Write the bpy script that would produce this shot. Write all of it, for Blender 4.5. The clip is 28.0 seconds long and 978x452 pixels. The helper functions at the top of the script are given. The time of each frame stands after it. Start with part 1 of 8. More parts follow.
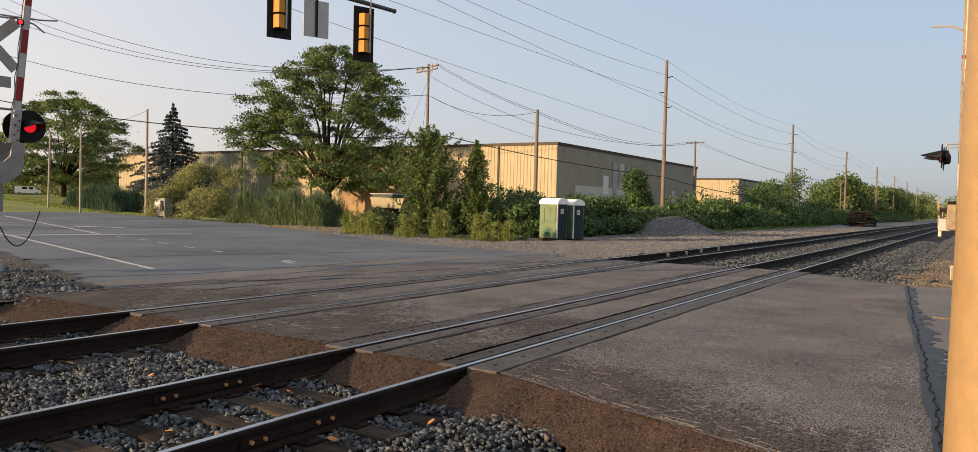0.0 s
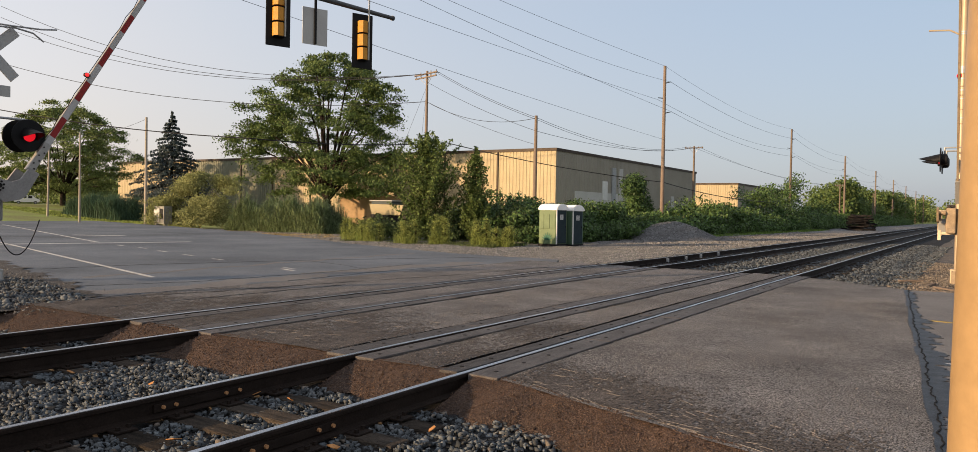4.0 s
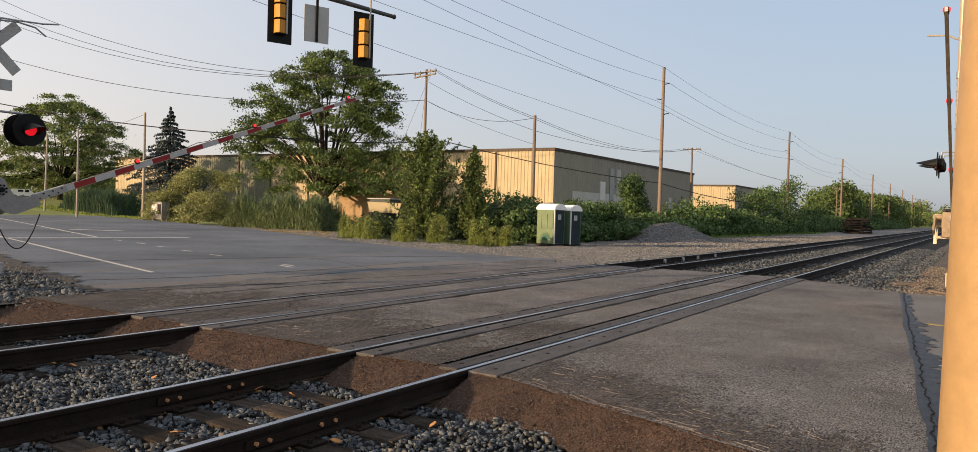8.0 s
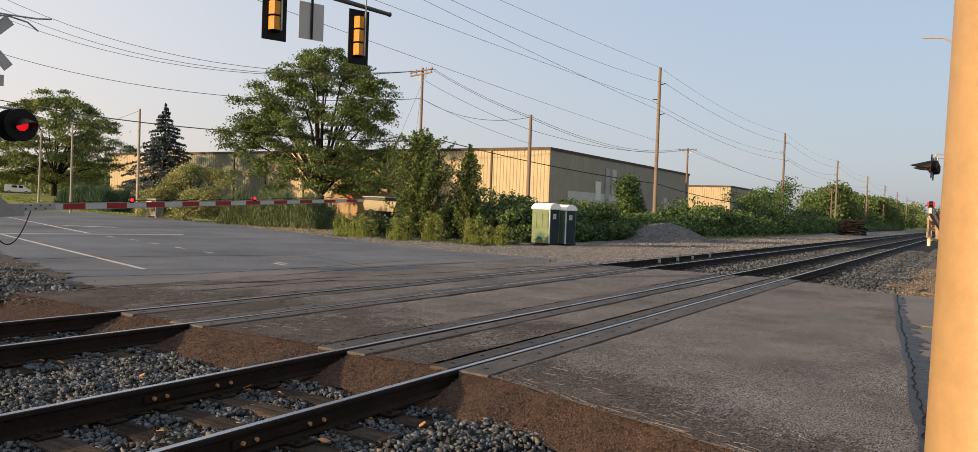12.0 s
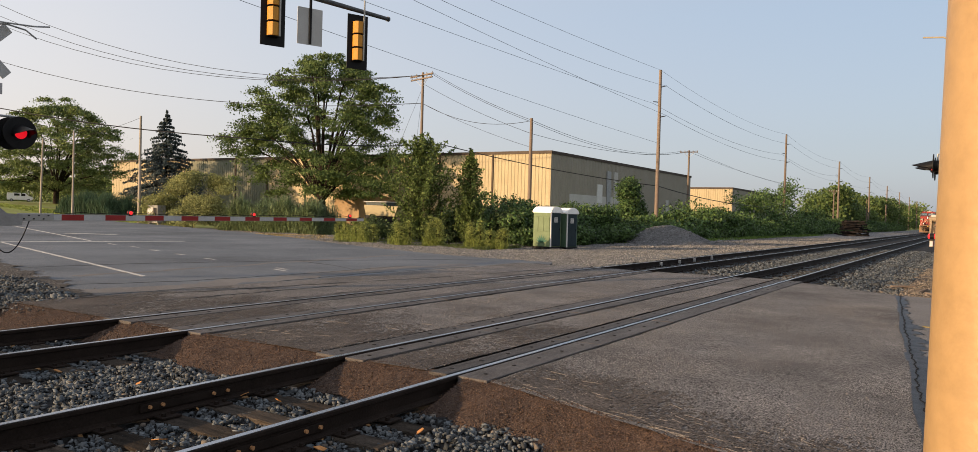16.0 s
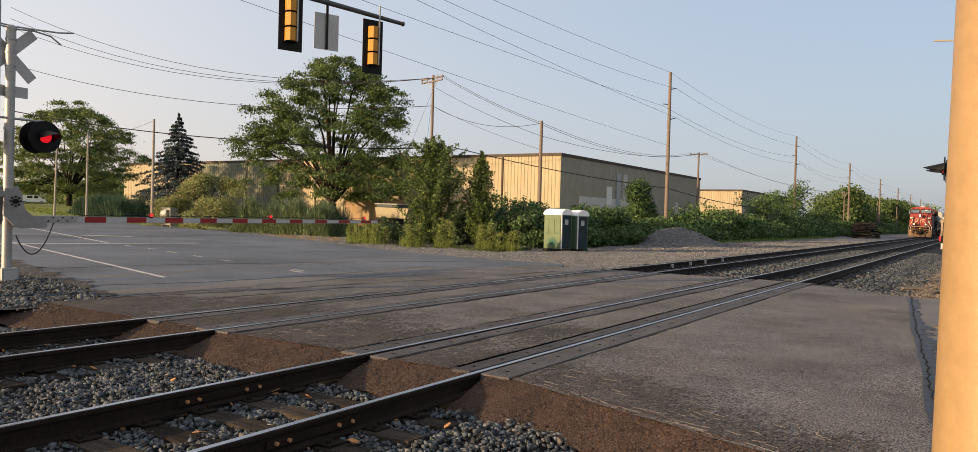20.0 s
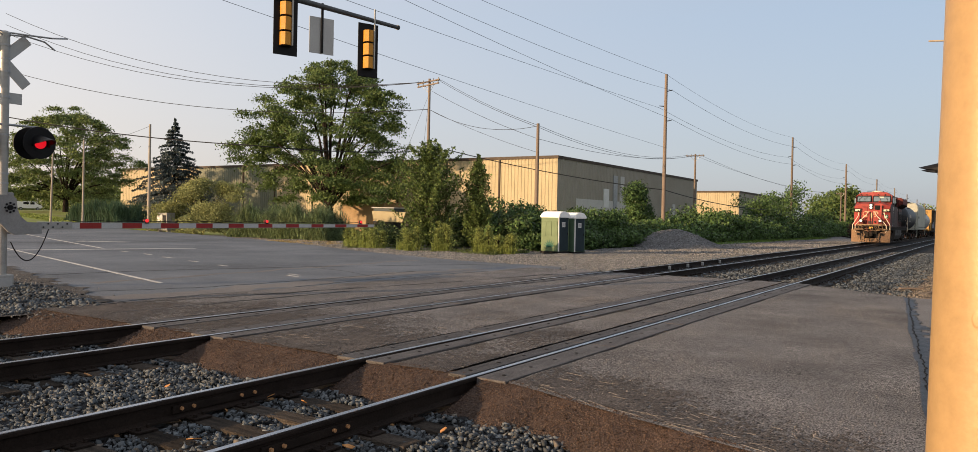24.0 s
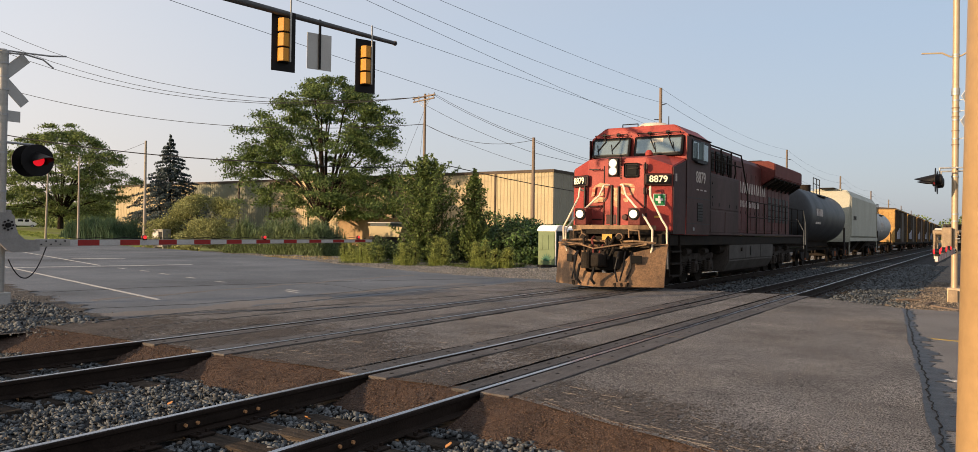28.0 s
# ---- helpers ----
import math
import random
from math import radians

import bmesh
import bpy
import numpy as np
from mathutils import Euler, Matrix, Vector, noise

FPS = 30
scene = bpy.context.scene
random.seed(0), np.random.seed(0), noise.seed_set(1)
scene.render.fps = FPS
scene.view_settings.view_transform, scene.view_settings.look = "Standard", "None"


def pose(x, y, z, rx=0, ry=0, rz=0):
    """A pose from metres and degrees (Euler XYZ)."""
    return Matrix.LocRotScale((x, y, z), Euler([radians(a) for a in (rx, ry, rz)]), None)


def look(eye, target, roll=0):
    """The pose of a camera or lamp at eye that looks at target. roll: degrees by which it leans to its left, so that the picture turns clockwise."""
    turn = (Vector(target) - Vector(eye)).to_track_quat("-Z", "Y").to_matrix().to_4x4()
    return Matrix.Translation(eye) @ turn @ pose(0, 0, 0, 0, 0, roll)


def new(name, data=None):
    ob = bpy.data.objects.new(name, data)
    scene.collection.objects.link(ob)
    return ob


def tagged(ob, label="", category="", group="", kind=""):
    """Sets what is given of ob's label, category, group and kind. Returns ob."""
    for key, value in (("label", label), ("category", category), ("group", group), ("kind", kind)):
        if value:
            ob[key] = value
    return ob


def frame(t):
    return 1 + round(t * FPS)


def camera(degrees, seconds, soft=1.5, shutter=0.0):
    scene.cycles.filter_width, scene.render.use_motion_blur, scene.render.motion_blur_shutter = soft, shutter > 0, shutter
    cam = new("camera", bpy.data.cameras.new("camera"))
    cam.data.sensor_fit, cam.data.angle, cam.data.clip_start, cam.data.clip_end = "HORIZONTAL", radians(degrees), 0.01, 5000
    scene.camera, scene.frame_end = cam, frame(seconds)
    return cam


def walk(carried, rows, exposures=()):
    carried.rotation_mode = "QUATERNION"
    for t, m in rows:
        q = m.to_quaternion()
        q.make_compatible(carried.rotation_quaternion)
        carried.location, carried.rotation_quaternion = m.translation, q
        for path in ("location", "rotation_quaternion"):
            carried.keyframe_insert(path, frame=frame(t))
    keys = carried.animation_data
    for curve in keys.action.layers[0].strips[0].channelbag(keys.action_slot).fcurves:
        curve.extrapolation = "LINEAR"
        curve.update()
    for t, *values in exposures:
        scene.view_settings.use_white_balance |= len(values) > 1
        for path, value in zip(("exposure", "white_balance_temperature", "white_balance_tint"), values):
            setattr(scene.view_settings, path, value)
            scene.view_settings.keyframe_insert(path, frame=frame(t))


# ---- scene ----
cam = camera(65.0, 28.0, soft=0.45)
PATH = [
    (0, (0.007, 0.048, 1.57), (-1.072, 1.731, 1.517), 1.4),
    (0.5, (0.003, 0.042, 1.57), (-1.077, 1.725, 1.519), 1.2),
    (1, (-0.002, 0.042, 1.57), (-1.081, 1.725, 1.521), 1.1),
    (1.5, (-0.004, 0.058, 1.571), (-1.082, 1.742, 1.526), 1.0),
    (2, (-0.002, 0.047, 1.571), (-1.08, 1.731, 1.528), 1.0),
    (2.5, (0.0, 0.056, 1.571), (-1.078, 1.74, 1.53), 1.0),
    (3, (0.0, 0.021, 1.57), (-1.076, 1.706, 1.532), 1.0),
    (3.5, (0.0, 0.053, 1.571), (-1.077, 1.737, 1.534), 1.0),
    (5.5, (0.027, -0.016, 1.571), (-1.052, 1.667, 1.535), 1.3),
    (6, (0.012, -0.022, 1.57), (-1.065, 1.663, 1.536), 1.2),
    (6.5, (0.003, -0.031, 1.57), (-1.073, 1.654, 1.534), 1.3),
    (7, (0.004, -0.043, 1.568), (-1.07, 1.643, 1.53), 1.5),
    (7.5, (0.005, -0.044, 1.568), (-1.068, 1.643, 1.528), 1.6),
    (8, (0.011, -0.043, 1.568), (-1.061, 1.645, 1.529), 1.7),
    (8.5, (0.007, -0.049, 1.568), (-1.063, 1.64, 1.533), 1.8),
    (9, (0.009, -0.066, 1.568), (-1.059, 1.625, 1.534), 1.9),
    (9.5, (0.014, -0.058, 1.567), (-1.052, 1.634, 1.533), 1.8),
    (10, (0.019, -0.041, 1.569), (-1.047, 1.651, 1.533), 1.8),
    (10.5, (0.014, -0.047, 1.569), (-1.052, 1.646, 1.531), 1.8),
    (11, (0.012, -0.042, 1.567), (-1.052, 1.651, 1.524), 1.9),
    (11.5, (0.044, 0.02, 1.568), (-1.021, 1.712, 1.524), 2.1),
    (12, (0.016, 0.014, 1.567), (-1.046, 1.708, 1.526), 2.1),
    (12.5, (-0.004, -0.032, 1.566), (-1.058, 1.667, 1.525), 2.0),
    (14.5, (0.039, 0.094, 1.569), (-1.022, 1.789, 1.528), 1.9),
    (15, (0.029, 0.106, 1.569), (-1.038, 1.798, 1.534), 1.8),
    (15.5, (0.024, 0.106, 1.569), (-1.044, 1.797, 1.538), 1.6),
    (16, (0.022, 0.083, 1.569), (-1.045, 1.774, 1.538), 1.6),
    (16.5, (0.025, 0.063, 1.57), (-1.044, 1.753, 1.537), 1.6),
    (17, (0.024, 0.041, 1.568), (-1.051, 1.727, 1.534), 1.8),
    (17.5, (-0.011, -0.141, 1.566), (-1.09, 1.543, 1.531), 1.9),
    (18, (0.007, -0.221, 1.567), (-1.077, 1.46, 1.535), 1.7),
    (18.5, (0.033, -0.229, 1.567), (-1.058, 1.447, 1.54), 1.7),
    (19, (0.041, -0.212, 1.568), (-1.05, 1.464, 1.543), 1.6),
    (19.5, (0.039, -0.189, 1.568), (-1.051, 1.488, 1.543), 1.5),
    (20, (0.037, -0.189, 1.568), (-1.049, 1.49, 1.542), 1.6),
    (20.5, (0.047, -0.174, 1.569), (-1.034, 1.508, 1.539), 1.6),
    (21, (0.053, -0.162, 1.57), (-1.024, 1.523, 1.537), 1.5),
    (21.5, (0.057, -0.154, 1.57), (-1.018, 1.532, 1.538), 1.4),
    (23.5, (0.046, -0.151, 1.571), (-1.036, 1.532, 1.554), 1.2),
    (24, (0.043, -0.157, 1.57), (-1.038, 1.526, 1.552), 1.2),
    (24.5, (0.03, -0.172, 1.57), (-1.049, 1.512, 1.55), 1.2),
    (25, (-0.014, -0.228, 1.568), (-1.089, 1.459, 1.552), 1.3),
    (25.5, (-0.026, -0.247, 1.568), (-1.096, 1.443, 1.555), 1.4),
    (26, (-0.018, -0.24, 1.568), (-1.085, 1.452, 1.559), 1.5),
    (26.5, (-0.017, -0.242, 1.567), (-1.084, 1.45, 1.561), 1.5),
    (27, (-0.012, -0.228, 1.569), (-1.078, 1.464, 1.569), 1.4),
    (27.5, (-0.006, -0.22, 1.569), (-1.075, 1.47, 1.578), 1.2),
    (28, (-0.002, -0.212, 1.571), (-1.074, 1.477, 1.59), 0.8),
]
walk(cam, [(t, look(eye, target, roll)) for t, eye, target, roll in PATH],
     exposures=[(0.0, 0.94, 6300, 7.6), (28.0, 0.94, 6300, 7.6)])

# ---------------------------------------------------------------- light
SUN_EL, SUN_AZ = radians(10.5), radians(208.0)
world = bpy.data.worlds.new("evening_sky")
scene.world = world
world.use_nodes = True
_n = world.node_tree.nodes
_sky = _n.new("ShaderNodeTexSky")
_sky.sky_type = "NISHITA"
_sky.sun_disc = False
_sky.sun_elevation, _sky.sun_rotation = SUN_EL, SUN_AZ
_sky.air_density, _sky.dust_density, _sky.ozone_density = 1.0, 1.8, 2.2
_n["Background"].inputs[1].default_value = 0.103
_hz = _n.new("ShaderNodeHueSaturation")  # summer haze
_hz.inputs["Saturation"].default_value = 0.60
world.node_tree.links.new(_sky.outputs[0], _hz.inputs["Color"])
_mx = _n.new("ShaderNodeMix")
_mx.data_type = "RGBA"
_mx.inputs[0].default_value = 0.62
world.node_tree.links.new(_hz.outputs[0], _mx.inputs[6])
# the haze is brighter towards the low sun
_tc = _n.new("ShaderNodeTexCoord")
_dp = _n.new("ShaderNodeVectorMath")
_dp.operation = "DOT_PRODUCT"
_dp.inputs[1].default_value = (-0.22, -0.975, 0.0)
world.node_tree.links.new(_tc.outputs["Generated"], _dp.inputs[0])
_gr = _n.new("ShaderNodeMapRange")
_gr.inputs[1].default_value, _gr.inputs[2].default_value = -1.0, -0.1
_gr.inputs[3].default_value, _gr.inputs[4].default_value = 0.80, 1.23
world.node_tree.links.new(_dp.outputs["Value"], _gr.inputs[0])
_wm = _n.new("ShaderNodeMix")
_wm.data_type = "RGBA"
_wm.inputs[6].default_value = (3.25, 3.55, 4.25, 1)
_wm.inputs[7].default_value = (4.45, 3.88, 3.70, 1)
_wf = _n.new("ShaderNodeMapRange")
_wf.inputs[1].default_value, _wf.inputs[2].default_value = -0.98, -0.28
world.node_tree.links.new(_dp.outputs["Value"], _wf.inputs[0])
world.node_tree.links.new(_wf.outputs[0], _wm.inputs[0])
world.node_tree.links.new(_wm.outputs[2], _mx.inputs[7])
_ml = _n.new("ShaderNodeVectorMath")
_ml.operation = "SCALE"
world.node_tree.links.new(_mx.outputs[2], _ml.inputs[0])
world.node_tree.links.new(_gr.outputs[0], _ml.inputs["Scale"])
# clearer blue overhead, warm haze near the horizon
_sx = _n.new("ShaderNodeSeparateXYZ")
world.node_tree.links.new(_tc.outputs["Generated"], _sx.inputs[0])
_ev = _n.new("ShaderNodeMapRange")
_ev.inputs[1].default_value, _ev.inputs[2].default_value = 0.03, 0.25
world.node_tree.links.new(_sx.outputs["Z"], _ev.inputs[0])
_ec = _n.new("ShaderNodeMix")
_ec.data_type = "RGBA"
_ec.inputs[6].default_value = (1.05, 1.0, 0.955, 1)
_ec.inputs[7].default_value = (0.94, 1.0, 1.045, 1)
world.node_tree.links.new(_ev.outputs[0], _ec.inputs[0])
_em = _n.new("ShaderNodeVectorMath")
_em.operation = "MULTIPLY"
world.node_tree.links.new(_ml.outputs[0], _em.inputs[0])
world.node_tree.links.new(_ec.outputs[2], _em.inputs[1])
world.node_tree.links.new(_em.outputs[0], _n["Background"].inputs[0])
_sd = Vector((math.sin(SUN_AZ) * math.cos(SUN_EL), math.cos(SUN_AZ) * math.cos(SUN_EL), math.sin(SUN_EL)))
_sl = bpy.data.lights.new("sun", "SUN")
_sl.energy, _sl.angle, _sl.color = 4.6, radians(0.6), (1.0, 0.66, 0.37)
sun = new("sun", _sl)
sun.matrix_world = look(_sd * 60, (0, 0, 0))

# ---------------------------------------------------------------- materials
MATS = {}


def mat(name, base, rough=0.7, metal=0.0, var=0.25, scale=6.0, fine=60.0, bump=0.2, tint=None, spec=0.2,
        rnd=0.0, island=0.0, emit=None, power=0.0, stretch=None, speck=0.0, sheen=None, amount=0.5, transl=0.0, grit=None, patch=None):
    """Principled surface with variation at two scales, relief, and optional per-object or per-piece change."""
    if name in MATS:
        return MATS[name]
    m = bpy.data.materials.new(name)
    m.use_nodes = True
    nt = m.node_tree
    n, ln = nt.nodes, nt.links
    b = n["Principled BSDF"]
    b.inputs["Roughness"].default_value = rough
    b.inputs["Metallic"].default_value = metal
    b.inputs["Specular IOR Level"].default_value = spec
    tc = n.new("ShaderNodeTexCoord")
    src = tc.outputs["Object"]
    if stretch:
        mp = n.new("ShaderNodeMapping")
        mp.inputs["Scale"].default_value = stretch
        ln.new(src, mp.inputs[0])
        src = mp.outputs[0]
    big, small = n.new("ShaderNodeTexNoise"), n.new("ShaderNodeTexNoise")
    for node, s, d in ((big, scale, 5.0), (small, fine, 3.0)):
        node.inputs["Scale"].default_value = s
        node.inputs["Detail"].default_value = d
        node.inputs["Roughness"].default_value = 0.6
        ln.new(src, node.inputs["Vector"])
    second = tint or tuple(c * (1 - var) for c in base)
    ramp = n.new("ShaderNodeMapRange")
    ramp.inputs[1].default_value, ramp.inputs[2].default_value = amount - 0.16, amount + 0.16
    ln.new(big.outputs[0], ramp.inputs[0])
    mix = n.new("ShaderNodeMix")
    mix.data_type = "RGBA"
    mix.inputs[6].default_value = (*base, 1)
    mix.inputs[7].default_value = (*second, 1)
    ln.new(ramp.outputs[0], mix.inputs[0])
    hsv = n.new("ShaderNodeHueSaturation")
    ln.new(mix.outputs[2], hsv.inputs["Color"])
    val = n.new("ShaderNodeMapRange")
    val.inputs[1].default_value, val.inputs[2].default_value = (0.4, 0.6) if speck else (0.3, 0.7)
    lo = max(var, speck)
    val.inputs[3].default_value, val.inputs[4].default_value = 1 - lo, 1 + lo
    ln.new(small.outputs[0], val.inputs[0])
    out = val.outputs[0]
    if rnd or island:
        if rnd:
            inf = n.new("ShaderNodeObjectInfo")
            r = inf.outputs["Random"]
        else:
            inf = n.new("ShaderNodeNewGeometry")
            r = inf.outputs["Random Per Island"]
        k = rnd or island
        rr = n.new("ShaderNodeMapRange")
        rr.inputs[3].default_value, rr.inputs[4].default_value = 1 - k, 1 + k
        ln.new(r, rr.inputs[0])
        mul = n.new("ShaderNodeMath")
        mul.operation = "MULTIPLY"
        ln.new(out, mul.inputs[0])
        ln.new(rr.outputs[0], mul.inputs[1])
        out = mul.outputs[0]
    ln.new(out, hsv.inputs["Value"])
    colour = hsv.outputs[0]
    if grit:  # single pale or dark grains: size in grains a metre, colour, share
        vo = n.new("ShaderNodeTexVoronoi")
        vo.inputs["Scale"].default_value = grit[0]
        ln.new(src, vo.inputs["Vector"])
        sp = n.new("ShaderNodeSeparateColor")
        ln.new(vo.outputs["Color"], sp.inputs[0])
        th = n.new("ShaderNodeMapRange")
        th.inputs[1].default_value, th.inputs[2].default_value = 1 - grit[2], 1 - grit[2] * 0.6
        ln.new(sp.outputs[0], th.inputs[0])
        rim = n.new("ShaderNodeMapRange")
        rim.inputs[1].default_value, rim.inputs[2].default_value = 0.55, 0.25
        ln.new(vo.outputs["Distance"], rim.inputs[0])
        fac = n.new("ShaderNodeMath")
        fac.operation = "MULTIPLY"
        ln.new(th.outputs[0], fac.inputs[0])
        ln.new(rim.outputs[0], fac.inputs[1])
        if patch:  # grains bared in worn patches: patches a metre, least share
            pn = n.new("ShaderNodeTexNoise")
            pn.inputs["Scale"].default_value = patch[0]
            pn.inputs["Detail"].default_value = 6.0
            pn.inputs["Roughness"].default_value = 0.65
            ln.new(src, pn.inputs["Vector"])
            pr = n.new("ShaderNodeMapRange")
            pr.inputs[1].default_value, pr.inputs[2].default_value = 0.40, 0.62
            pr.inputs[3].default_value, pr.inputs[4].default_value = patch[1], 1.0
            ln.new(pn.outputs[0], pr.inputs[0])
            pm = n.new("ShaderNodeMath")
            pm.operation = "MULTIPLY"
            ln.new(fac.outputs[0], pm.inputs[0])
            ln.new(pr.outputs[0], pm.inputs[1])
            fac = pm
        gm = n.new("ShaderNodeMix")
        gm.data_type = "RGBA"
        ln.new(fac.outputs[0], gm.inputs[0])
        ln.new(colour, gm.inputs[6])
        gm.inputs[7].default_value = (*grit[1], 1)
        colour = gm.outputs[2]
    ln.new(colour, b.inputs["Base Color"])
    if bump:
        bp = n.new("ShaderNodeBump")
        bp.inputs["Strength"].default_value = bump
        bp.inputs["Distance"].default_value = 0.02
        ln.new(small.outputs[0], bp.inputs["Height"])
        ln.new(bp.outputs[0], b.inputs["Normal"])
    rg = n.new("ShaderNodeMapRange")
    rg.inputs[3].default_value, rg.inputs[4].default_value = max(0.03, rough - 0.12), min(1.0, rough + 0.12)
    ln.new(big.outputs[0], rg.inputs[0])
    ln.new(rg.outputs[0], b.inputs["Roughness"])
    if emit:
        b.inputs["Emission Color"].default_value = (*emit, 1)
        b.inputs["Emission Strength"].default_value = power
    if transl:
        tr = n.new("ShaderNodeBsdfTranslucent")
        ln.new(hsv.outputs[0], tr.inputs[0])
        ms = n.new("ShaderNodeMixShader")
        ms.inputs[0].default_value = transl
        ln.new(b.outputs[0], ms.inputs[1])
        ln.new(tr.outputs[0], ms.inputs[2])
        ln.new(ms.outputs[0], n["Material Output"].inputs[0])
    MATS[name] = m
    return m


ASPHALT_OLD = mat("brown_asphalt", (0.128, 0.121, 0.118), 0.9, var=0.35, scale=0.45, fine=62, bump=0.9, speck=0.9, tint=(0.072, 0.068, 0.066), grit=(58, (0.40, 0.375, 0.358), 0.55), patch=(0.8, 0.08))
ASPHALT_EAST = mat("worn_tan_asphalt", (0.145, 0.137, 0.131), 0.85, var=0.2, scale=0.5, fine=70, bump=0.4, speck=0.3, tint=(0.115, 0.108, 0.104), grit=(90, (0.28, 0.265, 0.25), 0.25))
ASPHALT = mat("grey_asphalt", (0.128, 0.142, 0.162), 0.8, var=0.3, scale=0.22, fine=45, bump=0.5, speck=0.35, tint=(0.066, 0.075, 0.088), grit=(40, (0.25, 0.25, 0.25), 0.28), patch=(0.6, 0.2))
GRAVEL = mat("gravel_ground", (0.135, 0.134, 0.134), 0.95, var=0.4, scale=2.0, fine=40, bump=1.0, speck=0.7, grit=(22, (0.34, 0.335, 0.325), 0.4))
# bed colour near black, so it paints the shade between the stones
BALLAST_BED = mat("gap_shade_ballast_bed", (0.012, 0.012, 0.013), 0.95, var=0.4, scale=3.0, fine=32, bump=1.0, speck=0.7)
STONE = mat("ballast_stone", (0.056, 0.067, 0.076), 0.85, var=0.12, scale=3.0, fine=30, bump=0.0, island=0.9, tint=(0.063, 0.068, 0.072), spec=0.25)
STONE_PILE = mat("pile_stone", (0.150, 0.152, 0.156), 0.9, var=0.2, scale=3.0, fine=70, bump=0.2, island=0.5)
DIRT = mat("cinder_dirt", (0.070, 0.045, 0.033), 0.95, var=0.35, scale=3.0, fine=85, bump=0.9, speck=0.6, tint=(0.044, 0.031, 0.025), grit=(70, (0.15, 0.115, 0.09), 0.12))
GRASS_GROUND = mat("grass_ground", (0.19, 0.235, 0.055), 0.95, var=0.35, scale=0.25, fine=9, bump=0.6, tint=(0.15, 0.155, 0.055))
RAIL_RUST = mat("rusty_rail", (0.020, 0.014, 0.011), 0.75, metal=0.1, var=0.35, scale=4.0, fine=60, bump=0.3, spec=0.12)
RAIL_TOP = mat("polished_rail", (0.40, 0.42, 0.46), 0.28, metal=1.0, var=0.15, scale=3.0, fine=30, bump=0.03, stretch=(8, 0.3, 8))
TIE = mat("weathered_tie", (0.066, 0.054, 0.044), 0.92, var=0.5, scale=2.0, fine=20, bump=0.9, stretch=(1, 9, 9), rnd=0.5, tint=(0.024, 0.021, 0.018), spec=0.06)
RUBBER = mat("flangeway_panel", (0.078, 0.071, 0.068), 0.68, var=0.45, scale=2.0, fine=45, bump=0.4, rnd=0.25, stretch=(3, 0.6, 3), tint=(0.042, 0.038, 0.036), grit=(60, (0.16, 0.145, 0.135), 0.25))
# near black for recesses, with their shade put into the colour
BLACK = mat("recess_shade_black", (0.008, 0.008, 0.008), 0.9, var=0.1, bump=0.0)
TAR = mat("crack_sealant", (0.018, 0.019, 0.022), 0.45, var=0.3, scale=6, fine=60, bump=0.2)
PAINT_WHITE = mat("road_paint_white", (0.43, 0.43, 0.42), 0.8, var=0.25, scale=8, fine=120, bump=0.3, speck=0.4)
PAINT_YELLOW = mat("road_paint_yellow", (0.35, 0.25, 0.06), 0.8, var=0.3, scale=8, fine=120, bump=0.3, speck=0.4)
CONCRETE = mat("concrete", (0.36, 0.34, 0.31), 0.9, var=0.2, scale=3, fine=60, bump=0.4)
CLAD = mat("tan_cladding", (0.34, 0.285, 0.18), 0.6, var=0.1, scale=0.4, fine=8, bump=0.05, tint=(0.30, 0.252, 0.162))
CLAD_TRIM = mat("dark_roof_trim", (0.05, 0.035, 0.025), 0.6, var=0.2, scale=1, fine=20, bump=0.1)
ALU = mat("brushed_aluminium", (0.32, 0.315, 0.30), 0.5, metal=0.6, var=0.12, scale=3, fine=50, bump=0.06, stretch=(1, 1, 4))
TAN_POLE = mat("tan_painted_pole", (0.335, 0.220, 0.103), 0.45, metal=0.1, var=0.1, scale=2.5, fine=40, bump=0.06, tint=(0.285, 0.185, 0.085), spec=0.35)
STEEL_GREY = mat("galvanised_steel", (0.33, 0.34, 0.35), 0.55, metal=0.6, var=0.15, scale=4, fine=40, bump=0.08)
WOOD_POLE = mat("pole_wood", (0.145, 0.112, 0.09), 0.9, var=0.3, scale=3, fine=30, bump=0.5, stretch=(8, 8, 0.6), rnd=0.25, tint=(0.115, 0.092, 0.075))
WIRE = mat("wire", (0.02, 0.02, 0.022), 0.6, var=0.1, bump=0.0)
BLACK_PAINT = mat("black_paint", (0.007, 0.007, 0.008), 0.5, var=0.2, scale=6, fine=40, bump=0.05, spec=0.15)
SIGNAL_YELLOW = mat("signal_yellow", (0.46, 0.215, 0.03), 0.5, var=0.12, scale=5, fine=40, bump=0.05)
WHITE_PAINT = mat("white_paint", (0.60, 0.59, 0.57), 0.55, var=0.12, scale=4, fine=40, bump=0.08)
RED_REFLECT = mat("red_sheeting", (0.24, 0.022, 0.02), 0.45, var=0.12, scale=4, fine=40, bump=0.05)
RED_LAMP = mat("red_lamp", (0.25, 0.006, 0.01), 0.3, var=0.1, bump=0.0, emit=(1.0, 0.012, 0.025), power=0.38)
